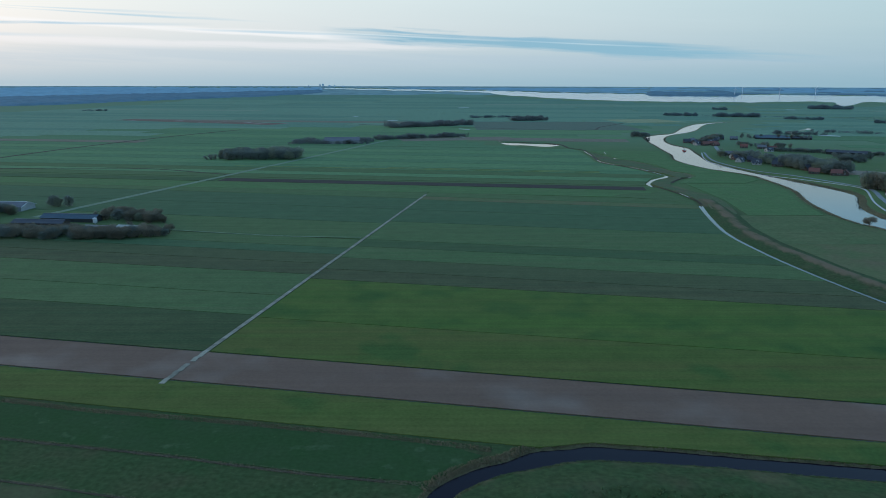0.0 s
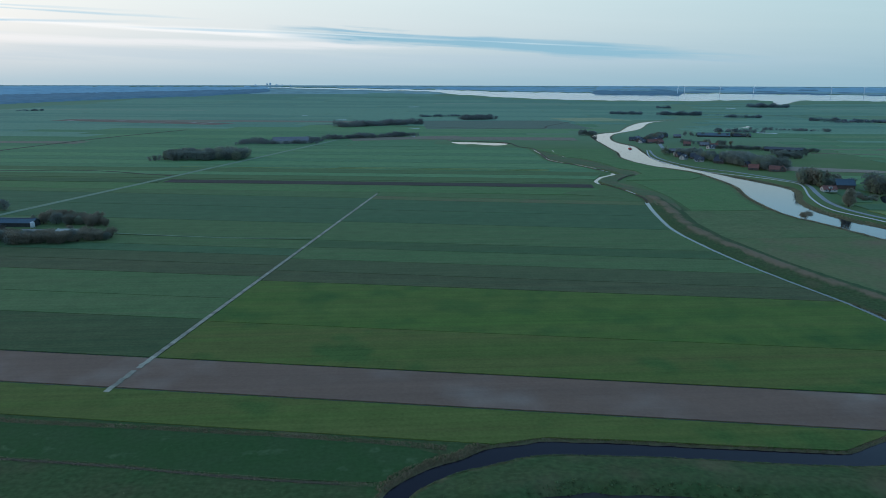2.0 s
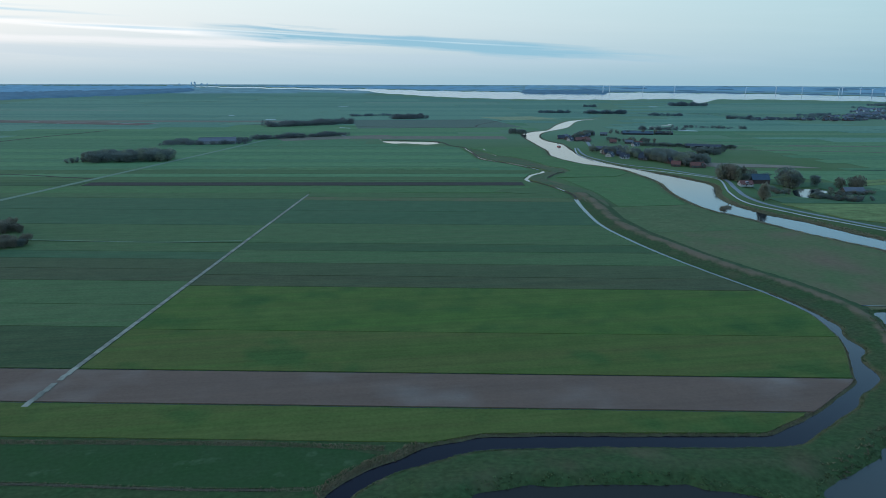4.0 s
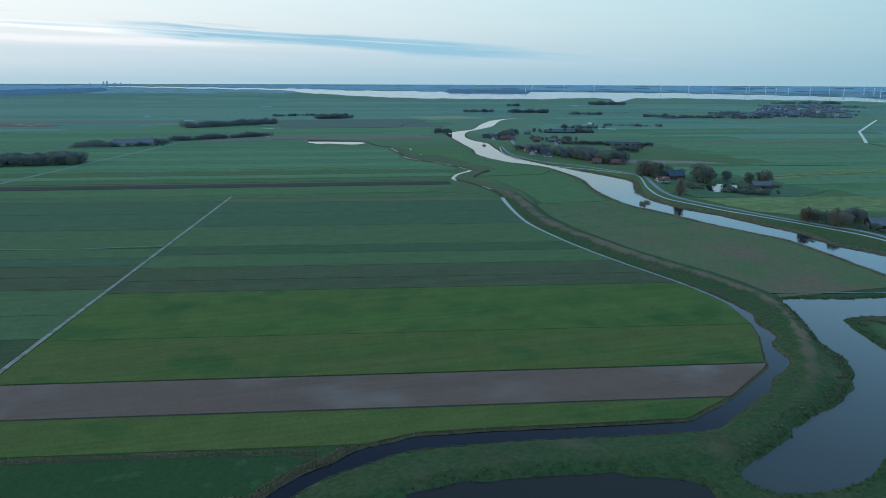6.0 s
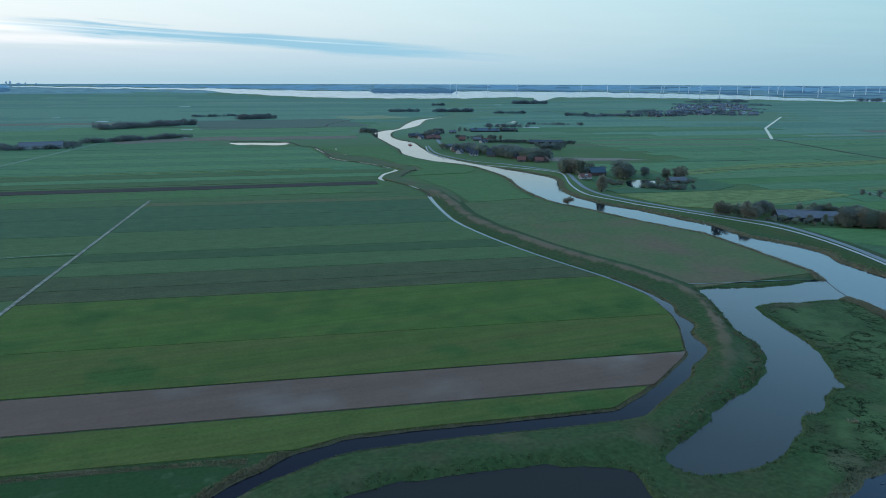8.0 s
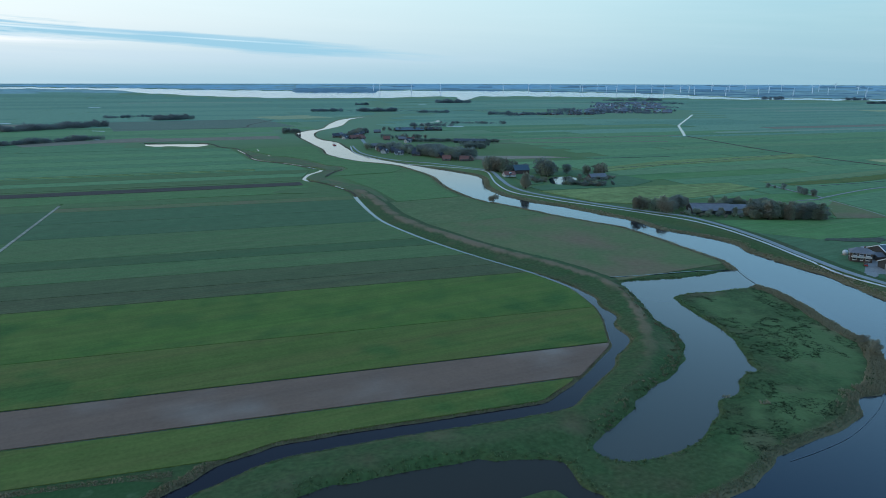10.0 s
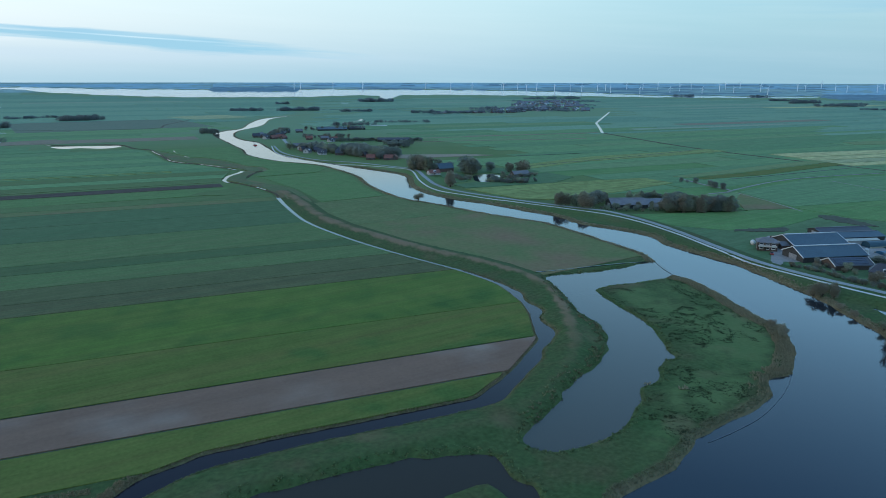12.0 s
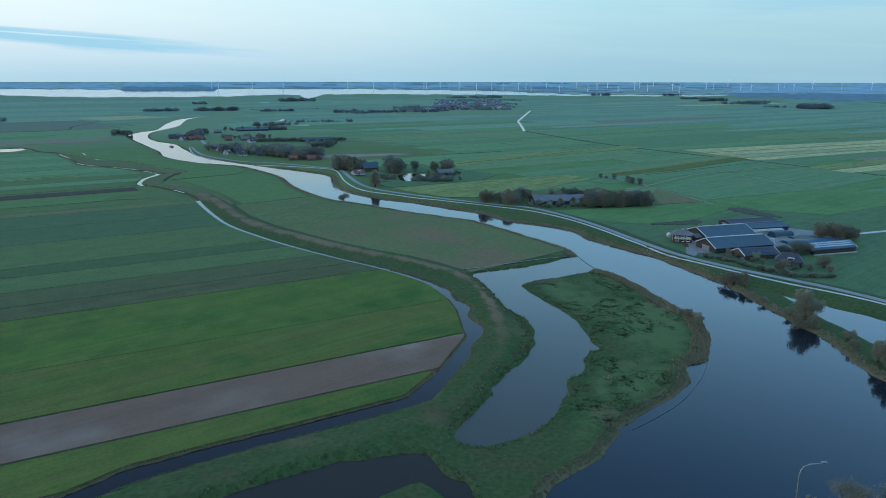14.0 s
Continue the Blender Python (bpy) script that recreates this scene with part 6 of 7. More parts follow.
def arch_shed(at, angle, L, W, h, material, label, name="arch_shed"):
    """A half-round store or a covered silage heap."""
    root = tagged(new(name), label, "store")
    bm = bmesh.new()
    n = 10
    A = [bm.verts.new((0, -W / 2 * math.cos(math.pi * i / n), h * math.sin(math.pi * i / n))) for i in range(n + 1)]
    B = [bm.verts.new((L, v.co.y, v.co.z * 0.96)) for v in A]
    bm.faces.new(A), bm.faces.new(B[::-1])
    for i in range(n):
        bm.faces.new((A[i], B[i], B[i + 1], A[i + 1]))
    part("cover", bm, material, root)
    box_part("kerb", (-0.3, L + 0.3, -W / 2 - 0.35, -W / 2, 0, 0.7), CONCRETE, root, "concrete kerb wall")
    box_part("kerb", (-0.3, L + 0.3, W / 2, W / 2 + 0.35, 0, 0.7), CONCRETE, root, "concrete kerb wall")
    root.matrix_basis = pose(at[0], at[1], 0.3, 0, 0, angle)


arch_shed((404, 183.6), -24, 13, 7, 3.2, TEAL, "half-round dark teal store with a brick end")
arch_shed((392.5, 170.5), -26, 34, 7.5, 1.7, BLUE_SHEET, "low silage heap under a blue sheet", "silage_heap")
arch_shed((408.5, 174.5), -23, 16, 5.5, 1.0, TEAL, "low silage heap under a dark sheet", "silage_heap")

tank = tagged(new("tank"), "small white round tank beside a house", "tank")
bm = bmesh.new()
bmesh.ops.create_uvsphere(bm, u_segments=14, v_segments=8, radius=1.15, matrix=Matrix.Translation((0, 0, 1.1)))
part("shell", bm, TRIM_WHITE, tank)
box_part("foot", (-0.9, 0.9, -0.9, 0.9, -0.2, 0.25), CONCRETE, tank)
tank.matrix_basis = pose(357.1, 221.5, 0.3) @ Matrix.Diagonal((1.25, 1.25, 1.25, 1))

silo = tagged(new("feed_silo"), "white feed silo beside a barn", "silo")
bm = bmesh.new()
bmesh.ops.create_cone(bm, cap_ends=True, segments=14, radius1=1.4, radius2=1.4, depth=4.2, matrix=Matrix.Translation((0, 0, 3.6)))
bmesh.ops.create_cone(bm, cap_ends=True, segments=14, radius1=1.45, radius2=0.3, depth=0.8, matrix=Matrix.Translation((0, 0, 6.1)))
bmesh.ops.create_cone(bm, cap_ends=True, segments=14, radius1=0.3, radius2=1.4, depth=1.2, matrix=Matrix.Translation((0, 0, 0.95)))
part("shell", bm, TRIM_WHITE, silo)
for k in range(4):
    sx, sy = (1.1, -1.1)[k % 2], (1.1, -1.1)[k // 2]
    box_part("leg", (sx - 0.08, sx + 0.08, sy - 0.08, sy + 0.08, -0.1, 1.8), METAL, silo)
silo.matrix_basis = pose(383.8, 173.6, 0.3) @ Matrix.Diagonal((0.8, 0.8, 0.6, 1))
silo2 = copy_thing(silo, pose(-226, 448, 0.2) @ Matrix.Diagonal((1.2, 1.2, 1.1, 1)))
tagged(silo2, "white feed silo beside a long barn")

# the red car on the yard
car = tagged(new("car"), "small red car parked on the farm yard", "car")
bm = bmesh.new()
box(bm, -2.0, 2.0, -0.85, 0.85, 0.3, 0.9)
bmesh.ops.bevel(bm, geom=bm.edges[:], offset=0.12, segments=2, affect="EDGES")
part("body", bm, RED_PAINT, car)
bm = bmesh.new()
box(bm, -1.2, 1.1, -0.75, 0.75, 0.9, 1.45)
for v in bm.verts:
    if v.co.z > 1.2:
        v.co.x *= 0.7
        v.co.y *= 0.88
part("cabin", bm, GLASS, car, "dark car windows")
for wxp in (-1.25, 1.25):
    for wyp in (-0.8, 0.8):
        bm = bmesh.new()
        bmesh.ops.create_cone(bm, cap_ends=True, segments=14, radius1=0.32, radius2=0.32, depth=0.22, matrix=Matrix.Translation((wxp, wyp, 0.32)) @ Matrix.Rotation(math.pi / 2, 4, "X"))
        part("wheel", bm, TYRE, car)
car.matrix_basis = pose(344.3, 202.2, 0.32, 0, 0, 35)

# the second farm, on the dike
barn("barn", (376, 344), -31, 26, 18, 2.6, 5.9, ROOF_GREY, WALL_DARK, "grey-roofed barn among trees on the dike", white=False)
barn("shed", (400, 335), -18, 19, 13, 2.8, 4.8, ROOF_GREY, WALL_WHITE, "low grey-roofed shed beside a barn", vent=False)
# the third farm, in the river bend
barn("hay_barn", (384, 580), -14, 15, 14, 3.6, 7.8, ROOF_BLUE, WALL_BRICK, "tall barn with a steep blue-grey roof among trees", white=False)
cottage = house_model("cottage", 11, 7.4, 1.9, 4.6, ROOF_RED, WALL_WHITE, "white cottage with a red tiled roof at the dike")
set_house(cottage, 358, 560, -8)
barn("shed", (424, 512), -12, 16, 9, 2.4, 5.0, ROOF_GREY, WALL_BRICK, "small grey-roofed shed behind a hedge", white=False, vent=False)
# the farm at the lane
barn("long_barn", (-266, 456), -6, 38, 9, 2.6, 4.6, ROOF_BLUE, WALL_DARK, "long low barn with a dark blue-grey roof", white=False)
barn("shed", (-276, 440), -5, 34, 9, 2.4, 3.8, ROOF_SLATE, WALL_BROWN, "low dark-roofed shed beside a long barn", white=False)
barn("barn", (-350, 496), -4, 50, 16, 3.0, 5.6, ROOF_GREY, WALL_WHITE, "long grey-roofed barn among trees")
barn("barn", (-178, 1066), 8, 52, 26, 4.0, 8.5, ROOF_GREY, WALL_WHITE, "grey-roofed barn before a belt of trees", white=False)
barn("barn", (518, 1175), -20, 52, 34, 2.4, 5.6, ROOF_BLUE, WALL_DARK, "wide blue-roofed barn behind the village", white=False)
barn("barn", (574, 1165), -20, 30, 24, 2.6, 5.4, ROOF_SLATE, WALL_DARK, "dark-roofed barn behind the village", white=False)
barn("barn", (500, 920), -30, 46, 14, 3.0, 5.0, ROOF_SLATE, WALL_DARK, "long dark-roofed shed behind a hedge", white=False)

barn("open_store", (-201, 424), -6, 14, 7, 2.6, 3.6, PALE_SHEET, WALL_DARK, "small open store with a pale roof edge", white=True, vent=False)
plot([(-232, 446), (-200, 441), (-190, 428), (-222, 432)], YARD, "pale concrete yard of the lane farm", 0.32, "farm_yard", "yard")

# village houses
HOUSE_KINDS = [
    house_model("house", 10, 7, 2.5, 5.8, ROOF_RED, WALL_BRICK, "brick village house with a red tiled roof", dormer=False),
    house_model("house", 10, 7, 2.5, 5.8, ROOF_SLATE, WALL_WHITE, "white village house with a dark tiled roof"),
    house_model("house", 11, 7.6, 2.6, 6.2, ROOF_SLATE, WALL_BRICK, "brick village house with a dark tiled roof", dormer=False),
    house_model("house", 12, 8, 2.4, 5.4, ROOF_GREY, WALL_BRICK, "low brick village house with a grey roof", dormer=False),
]
VILLAGE = [(0, 391, 706, -20), (0, 402, 700, 60), (2, 368, 785, -30), (1, 352, 800, -25), (1, 345, 822, 40), (2, 360, 832, -20), (1, 356, 870, 20), (2, 372, 868, -35), (3, 362, 905, -20), (0, 385, 1050, 10), (0, 400, 1062, -20), (2, 380, 1075, 40), (3, 396, 1095, -15), (2, 420, 1115, 10),
           (1, 375, 1052, 30), (3, 432, 1140, -20), (0, 425, 1010, -20), (3, 445, 1000, -18), (0, 450, 975, -20), (1, 437, 955, 15), (2, 405, 745, -25), (1, 396, 770, 20), (3, 470, 1160, -20), (2, 450, 1165, 0),
           (2, 350, 850, 10), (1, 358, 815, -40), (3, 366, 848, 25), (2, 378, 820, -20), (0, 398, 1040, 30), (2, 372, 1095, -10), (1, 405, 1085, 15), (2, 412, 1130, -25), (3, 388, 1115, 35), (0, 376, 720, -30), (2, 384, 745, 20)]
placed = set()


def settle(kind, x, y, a, group, label=""):
    src = HOUSE_KINDS[kind]
    m = pose(x, y, max(0.2, ground_z(x, y)), 0, 0, a)
    if kind in placed:
        ob = copy_thing(src, m)
    else:
        placed.add(kind)
        src.matrix_basis = m
        ob = src
    return tagged(ob, label, group=group)


for kind, x, y, a in VILLAGE:
    settle(kind, x, y, a, "houses of the river village")
town_rng = random.Random(8)
for k in range(46):
    s, t = town_rng.random(), town_rng.random()
    x, y = 1180 + 300 * s + 120 * t, 1520 + 40 * s + 190 * t * (1 - 0.4 * s)
    settle(town_rng.choice([1, 2, 2, 3, 3]), x, y, town_rng.uniform(-40, 40), "houses of the far village")
# paler versions of slate and brick: distance haze painted into the base colours
FAR_ROOF = mat("hazy_roof_tiles", (0.15, 0.17, 0.20), (0.13, 0.15, 0.18), scale=0.3, fine=2.0, rough=0.7)
FAR_BRICK = mat("hazy_brick", (0.17, 0.14, 0.14), (0.15, 0.125, 0.125), scale=0.3, fine=2.0)
far_house = tagged(new("house"), "small dark-roofed house of the far village", "house", "houses of the far village")
gable_body(far_house, 14, 9, 3.0, 7.2, FAR_BRICK)
roof_side(far_house, 14, 9, 3.0, 7.2, -1, FAR_ROOF, 0.35, 0.14)
roof_side(far_house, 14, 9, 3.0, 7.2, 1, FAR_ROOF, 0.35, 0.14)
box_part("chimney", (10, 10.8, -0.4, 0.4, 6.6, 8.2), WALL_BRICK, far_house, "brick chimney")
far_pale = tagged(new("house"), "small grey-roofed pale house of the far village", "house", "houses of the far village")
gable_body(far_pale, 13, 9, 3.2, 6.2, HAZED_WALL)
roof_side(far_pale, 13, 9, 3.2, 6.2, -1, FAR_ROOF, 0.35, 0.14)
roof_side(far_pale, 13, 9, 3.2, 6.2, 1, FAR_ROOF, 0.35, 0.14)
box_part("chimney", (9, 9.8, -0.4, 0.4, 6.4, 8.0), WALL_BRICK, far_pale, "brick chimney")
for k in range(130):
    s, t = town_rng.random(), town_rng.random()
    x, y = (1330 + 180 * s) * (1 - t) + (1850 + 330 * s) * t, (1690 - 200 * s) * (1 - t) + (2230 + 40 * s) * t
    m = pose(x, y, 0.2, 0, 0, town_rng.uniform(-60, 60))
    src = far_house if k % 3 else far_pale
    if k < 2:
        src.matrix_basis = m
    else:
        copy_thing(src, m)
for k in range(14):
    settle(town_rng.choice([1, 2, 3]), 1050 + 16 * k, 1610 - 6 * k + town_rng.uniform(-12, 12), town_rng.uniform(-30, 30), "houses of the far village")

# ---------------------------------------------------------------- wind turbines on the far shore
turbine = tagged(new("wind_turbine"), "white three-bladed wind turbine on the far shore", "wind turbine", "wind turbines on the far shore")
bm = bmesh.new()
bmesh.ops.create_cone(bm, cap_ends=True, segments=10, radius1=3.3, radius2=2.0, depth=60, matrix=Matrix.Translation((0, 0, 30)))
part("tower", bm, TURBINE_WHITE, turbine)
box_part("nacelle", (-1.6, 1.6, -3.4, 3.4, 59, 62.4), TURBINE_WHITE, turbine, bevel=0.5)
hub = bmesh.new()
bmesh.ops.create_uvsphere(hub, u_segments=10, v_segments=6, radius=1.6, matrix=Matrix.Translation((0, -4.2, 60.7)))
part("hub", hub, TURBINE_WHITE, turbine)
blade_me = None
for k in range(3):
    if blade_me is None:
        bm = bmesh.new()
        sec = [(0, 0.9, 0.7), (6, 1.9, 0.5), (16, 1.2, 0.3), (27, 0.35, 0.12)]
        rings = [[bm.verts.new((sx * w, sy * d, z)) for sx, sy in ((-1, -1), (1, -1), (1, 1), (-1, 1))] for z, w, d in sec]
        for a, b in zip(rings, rings[1:]):
            for i in range(4):
                bm.faces.new((a[i], a[(i + 1) % 4], b[(i + 1) % 4], b[i]))
        bm.faces.new(rings[0]), bm.faces.new(rings[-1])
        blade = part("blade", bm, TURBINE_WHITE, turbine)
        blade_me = blade.data
    else:
        blade = part("blade", blade_me, None, turbine)
    blade.matrix_basis = Matrix.Translation((0, -4.2, 60.7)) @ Matrix.Rotation(radians(120 * k), 4, "Y")
TURBINES = [(22.1, 4120), (22.6, 4215), (25.1, 4155), (27.4, 4250), (32.4, 4050), (34.4, 4030), (36.1, 4140), (38.4, 4010), (38.6, 4195), (39.7, 4245), (40.4, 4000), (41.2, 4145), (42.6, 3990), (43.8, 4100), (44.7, 3980), (45.9, 4160), (46.5, 4160), (46.9, 3950),
            (48.1, 4265), (49.1, 3890), (49.3, 4220), (50.4, 4290), (51.3, 3925), (52.0, 4150), (52.8, 4265), (53.6, 3900), (54.8, 4165), (55.2, 4310), (55.8, 3995), (56.2, 4400), (57.6, 4150), (58.1, 3880), (60.0, 4205), (60.5, 4205), (61.5, 4400), (62.4, 4190), (63.1, 4110),
            (64.9, 4175), (65.3, 4375), (65.9, 4185), (67.1, 4310), (68.9, 4280), (70.7, 4300)]
spin = random.Random(2)
for k, (a, R) in enumerate(TURBINES):
    R = max(R, float(lake_edges(a)[1]) + 25)
    x, y = R * math.sin(radians(a)), R * math.cos(radians(a))
    m = pose(x, y, float(far_rise(np.array(R))) - 0.5, 0, 0, -a + 25 + spin.uniform(-8, 8))
    t = copy_thing(turbine, m) if k else turbine
    size = spin.uniform(0.50, 0.58)
    t.matrix_basis = m @ Matrix.Diagonal((size, size, size, 1))
    turn = spin.uniform(0, 120)
    blades = [c for c in t.children if c.name.startswith("blade")]
    for i, c in enumerate(blades):
        c.matrix_basis = Matrix.Translation((0, -4.2, 60.7)) @ Matrix.Rotation(radians(120 * i + turn), 4, "Y")

# far towers on the horizon
for k, (a, w, h) in enumerate([(-9.68, 9, 15), (-9.45, 12, 17), (-8.95, 22, 7), (-8.55, 10, 8), (-10.55, 16, 5), (-7.9, 20, 4)]):
    R = 4760
    root = tagged(new("tower_block"), "haze-tinted grey tower block far off on the horizon", "tower", "towers on the horizon")
    box_part("wall", (-w / 2, w / 2, -8, 8, -2, h), HAZED_WALL, root)
    box_part("roof_house", (-w / 5, w / 5, -4, 4, h, h + 4), HAZED_WALL, root)
    root.matrix_basis = pose(R * math.sin(radians(a)), R * math.cos(radians(a)), float(far_rise(np.array(R))), 0, 0, -a)

# ---------------------------------------------------------------- reeds, sedges and rough bank growth


def tufts(name, places, h, width, blades, material, label, category, seed):
    """Many clumps of blades in one mesh; places are x, y."""
    rng = np.random.default_rng(seed)
    P = np.array(places)
    z = height(P[:, 0], P[:, 1])
    n = len(P)
    hh = h * rng.uniform(0.55, 1.25, n)
    a = rng.uniform(0, 2 * np.pi, (n, blades))
    rad = width * rng.uniform(0.1, 0.6, (n, blades))
    bx, by = P[:, 0:1] + np.cos(a) * rad, P[:, 1:2] + np.sin(a) * rad
    lean = width * rng.normal(0, 0.35, (n, blades, 2))
    tw = rng.uniform(0, np.pi, (n, blades))
    w = width * rng.uniform(0.10, 0.26, (n, blades))
    top = hh[:, None] * rng.uniform(0.7, 1.1, (n, blades))
    cx, sx = np.cos(tw) * w, np.sin(tw) * w
    z0 = np.repeat(z[:, None] - 0.15, blades, 1)
    v0 = np.stack([bx - cx, by - sx, z0], 2)
    v1 = np.stack([bx + cx, by + sx, z0], 2)
    v2 = np.stack([bx + lean[..., 0] + cx * 0.6, by + lean[..., 1] + sx * 0.6, z0 + top], 2)
    v3 = np.stack([bx + lean[..., 0] - cx * 0.6, by + lean[..., 1] - sx * 0.6, z0 + top * 0.92], 2)
    V = np.stack([v0, v1, v2, v3], 2).reshape(-1, 3)
    F = np.arange(len(V)).reshape(-1, 4)
    tagged(new(name, mesh_from(name, V, F, material)), label, category, kind="stuff")


def along(line, per_metre, lo, hi, rng, ok=None, mask=None):
    """Places strewn beside a line, lo to hi metres off it on both sides."""
    c = line[:, :2]
    d = np.diff(c, axis=0)
    ln = np.hypot(d[:, 0], d[:, 1])
    n = int(ln.sum() * per_metre)
    k = rng.choice(len(d), n, p=ln / ln.sum())
    nr = np.stack([-d[k, 1], d[k, 0]], 1) / (ln[k, None] + 1e-9)
    off = rng.uniform(lo, hi, n) * rng.choice([-1, 1], n)
    p = c[k] + d[k] * rng.random((n, 1)) + nr * off[:, None]
    return p[ok(p)] if ok is not None else p


rng_b = np.random.default_rng(77)


def shore_ok(lo, hi, rmax):
    def f(p):
        sd = water_depth(p[:, 0], p[:, 1])[0]
        return (sd > lo) & (sd < hi) & (np.hypot(p[:, 0], p[:, 1]) < rmax)
    return f


river_w_line, river_e_line, island_line = spline(RIVER_W, 5), spline(RIVER_E, 5), spline(ISLAND_E, 3)
REED_GREEN = mat("grey_green_reed", (0.165, 0.185, 0.110), (0.195, 0.185, 0.118), scale=0.08, fine=1.5, rough=0.9, island=0.3, leaf=True, spec=0.06)
REED_FAR = mat("dark_reed", (0.125, 0.112, 0.085), (0.100, 0.098, 0.075), scale=0.05, fine=0.5, rough=0.9, island=0.4, leaf=True, spec=0.06)
REED_BROWN = mat("brown_reed", (0.306, 0.255, 0.165), (0.246, 0.218, 0.138), scale=0.08, fine=1.5, rough=0.9, island=0.3, leaf=True, spec=0.1)
tufts("reed_belt", along(island_line, 64, 0.2, 7.0, rng_b, lambda p: shore_ok(0.1, 6.4, 420)(p) & (p[:, 0] > 196 + rng_b.normal(0, 8, len(p)))), 0.9, 0.36, 6, REED_BROWN, "brown reed belt round the marsh island", "reeds", 1)
tufts("sedge_bank", along(island_line, 44, 0.2, 4.0, rng_b, lambda p: shore_ok(0.1, 3.6, 420)(p) & (p[:, 0] < 204 + rng_b.normal(0, 10, len(p)))), 0.5, 0.34, 6, REED_GREEN, "grey-green reedy bank of the marsh island", "sedge", 11)
tufts("reed_belt", along(river_e_line, 14, 0.2, 6.0, rng_b, shore_ok(0.1, 5.0, 750)), 0.7, 0.8, 5, REED_BROWN, "brown reed belt along the river bank", "reeds", 2)
tufts("reed_belt", along(river_w_line, 16, 0.2, 5.0, rng_b, shore_ok(0.1, 4.5, 800)), 0.8, 0.8, 5, REED_BROWN, "brown reed fringe along the river bank", "reeds", 3)
for far_line, words in ((river_e_line, "brown reed belt along the upper river"), (river_w_line, "brown reed fringe along the upper river")):
    tufts("reed_belt", along(far_line, 6, 0.2, 3.4, rng_b, lambda p: shore_ok(0.5, 3.0, 1350)(p) & (np.hypot(p[:, 0], p[:, 1]) > 700)), 0.35, 1.2, 5, REED_FAR, words, "reeds", 12)
tufts("reed_belt", along(spline(POND, 2.0, True), 6, 0.2, 3.0, rng_b, shore_ok(0.1, 2.6, 420)), 0.4, 0.9, 5, SEDGE, "rough green sedge round the marsh pond", "sedge", 4)
tufts("reed_belt", along(spline(POND_NEAR, 2.0, True), 6, 0.2, 3.5, rng_b, shore_ok(0.1, 3.0, 420)), 0.4, 0.9, 5, SEDGE, "rough green sedge round the near pond", "sedge", 5)
west_pond = spline([(211.7, 225.6), (200.9, 204.4), (193.3, 190.1), (188.3, 173.9), (176.2, 159.7), (161, 149.9), (141.7, 142), (129, 135.3), (116.4, 129.2)], 2.0)
tufts("rough_bank", along(west_pond, 3.5, 0.3, 6.0, rng_b, shore_ok(0.2, 5.0, 420)), 0.6, 1.2, 6, mat("mixed_scrub", (0.15, 0.175, 0.085), (0.20, 0.15, 0.095), scale=0.12, fine=1.0, island=0.6, leaf=True, spec=0.1), "low brownish scrub along the pond bank", "scrub", 6)
tufts("reed_fringe", along(creek_north, 34, 0.1, 1.7, rng_b, shore_ok(0.1, 1.7, 330)), 0.42, 0.26, 5, REED, "thin tan reed fringe along the creek", "reeds", 7)
tufts("sedge_fringe", along(creek_south, 16, 0.1, 1.4, rng_b, shore_ok(0.1, 1.4, 330)), 0.32, 0.4, 5, SEDGE, "rough green sedge along the creek", "sedge", 17)


def strewn(poly, n, rng, mask):
    p = np.column_stack([rng.uniform(poly[:, 0].min(), poly[:, 0].max(), n), rng.uniform(poly[:, 1].min(), poly[:, 1].max(), n)])
    inside = signed_distance(poly, p[:, 0], p[:, 1], 50.0) < -2
    dry = water_depth(p[:, 0], p[:, 1])[0] > 2.0
    m = np.array([noise.noise((a * 0.035, b * 0.035, 5.0)) + 0.5 * noise.noise((a * 0.15, b * 0.15, 2.0)) for a, b in p])
    return p[inside & dry & (m > mask)]


TUSSOCK = mat("dark_tussock", (0.039, 0.061, 0.028), (0.055, 0.064, 0.033), scale=0.2, fine=1.0, island=0.6, leaf=True, spec=0.1)
tufts("tussocks", strewn(island_poly, 30000, rng_b, 0.0), 0.27, 1.1, 6, TUSSOCK, "dark low tussocks strewn over the marsh island", "tussocks", 8)
tufts("dry_clump", np.array([(167.5, 121.5), (168.5, 121), (169, 122), (163, 131), (162, 130.5), (164, 130)]) + rng_b.normal(0, 0.6, (6, 2)), 0.9, 1.4, 8, REED_BROWN, "reddish-brown dry clumps on the marsh island", "reeds", 9)

# rough ditch edges of the near fields
def edge_line(v, u0, u1, step=3.0):
    us = np.arange(u0, u1, step)
    return np.column_stack(from_uv(us, np.full(len(us), v)))


for v in (182.6, 206.8, 244.0, 301.0, 319.5, 343.0, 369.5, 388.0):
    tufts("ditch_edge", along(edge_line(v, -330, creek_edge(v) - 2), 0.7 if 240 < v < 330 and v != 301.0 else 2.2, 0.0, 0.7, rng_b), 0.35, 0.6, 4, SEDGE, "dark green sedge along a field ditch", "sedge", int(v))
reed_bank = spline([(-128.4, 188.4), (-101, 182), (-77, 178), (-54, 174), (-33, 170.2), (-12, 166), (2.5, 162.8), (12.4, 160.4)], 3.0)
tufts("reed_bank", along(reed_bank, 26, 0.0, 1.3, rng_b, shore_ok(0.2, 60, 400)), 0.42, 0.3, 5, REED, "tan reed strip between field and marsh", "reeds", 21)
tufts("reed_bank", along(spline([(-4, 142), (1, 148), (8, 154), (16, 158.5), (21, 162)], 2), 26, 0.0, 2.4, rng_b, shore_ok(0.1, 3.2, 400)), 0.6, 0.4, 6, REED, "tan reed bank at the creek bend", "reeds", 22)
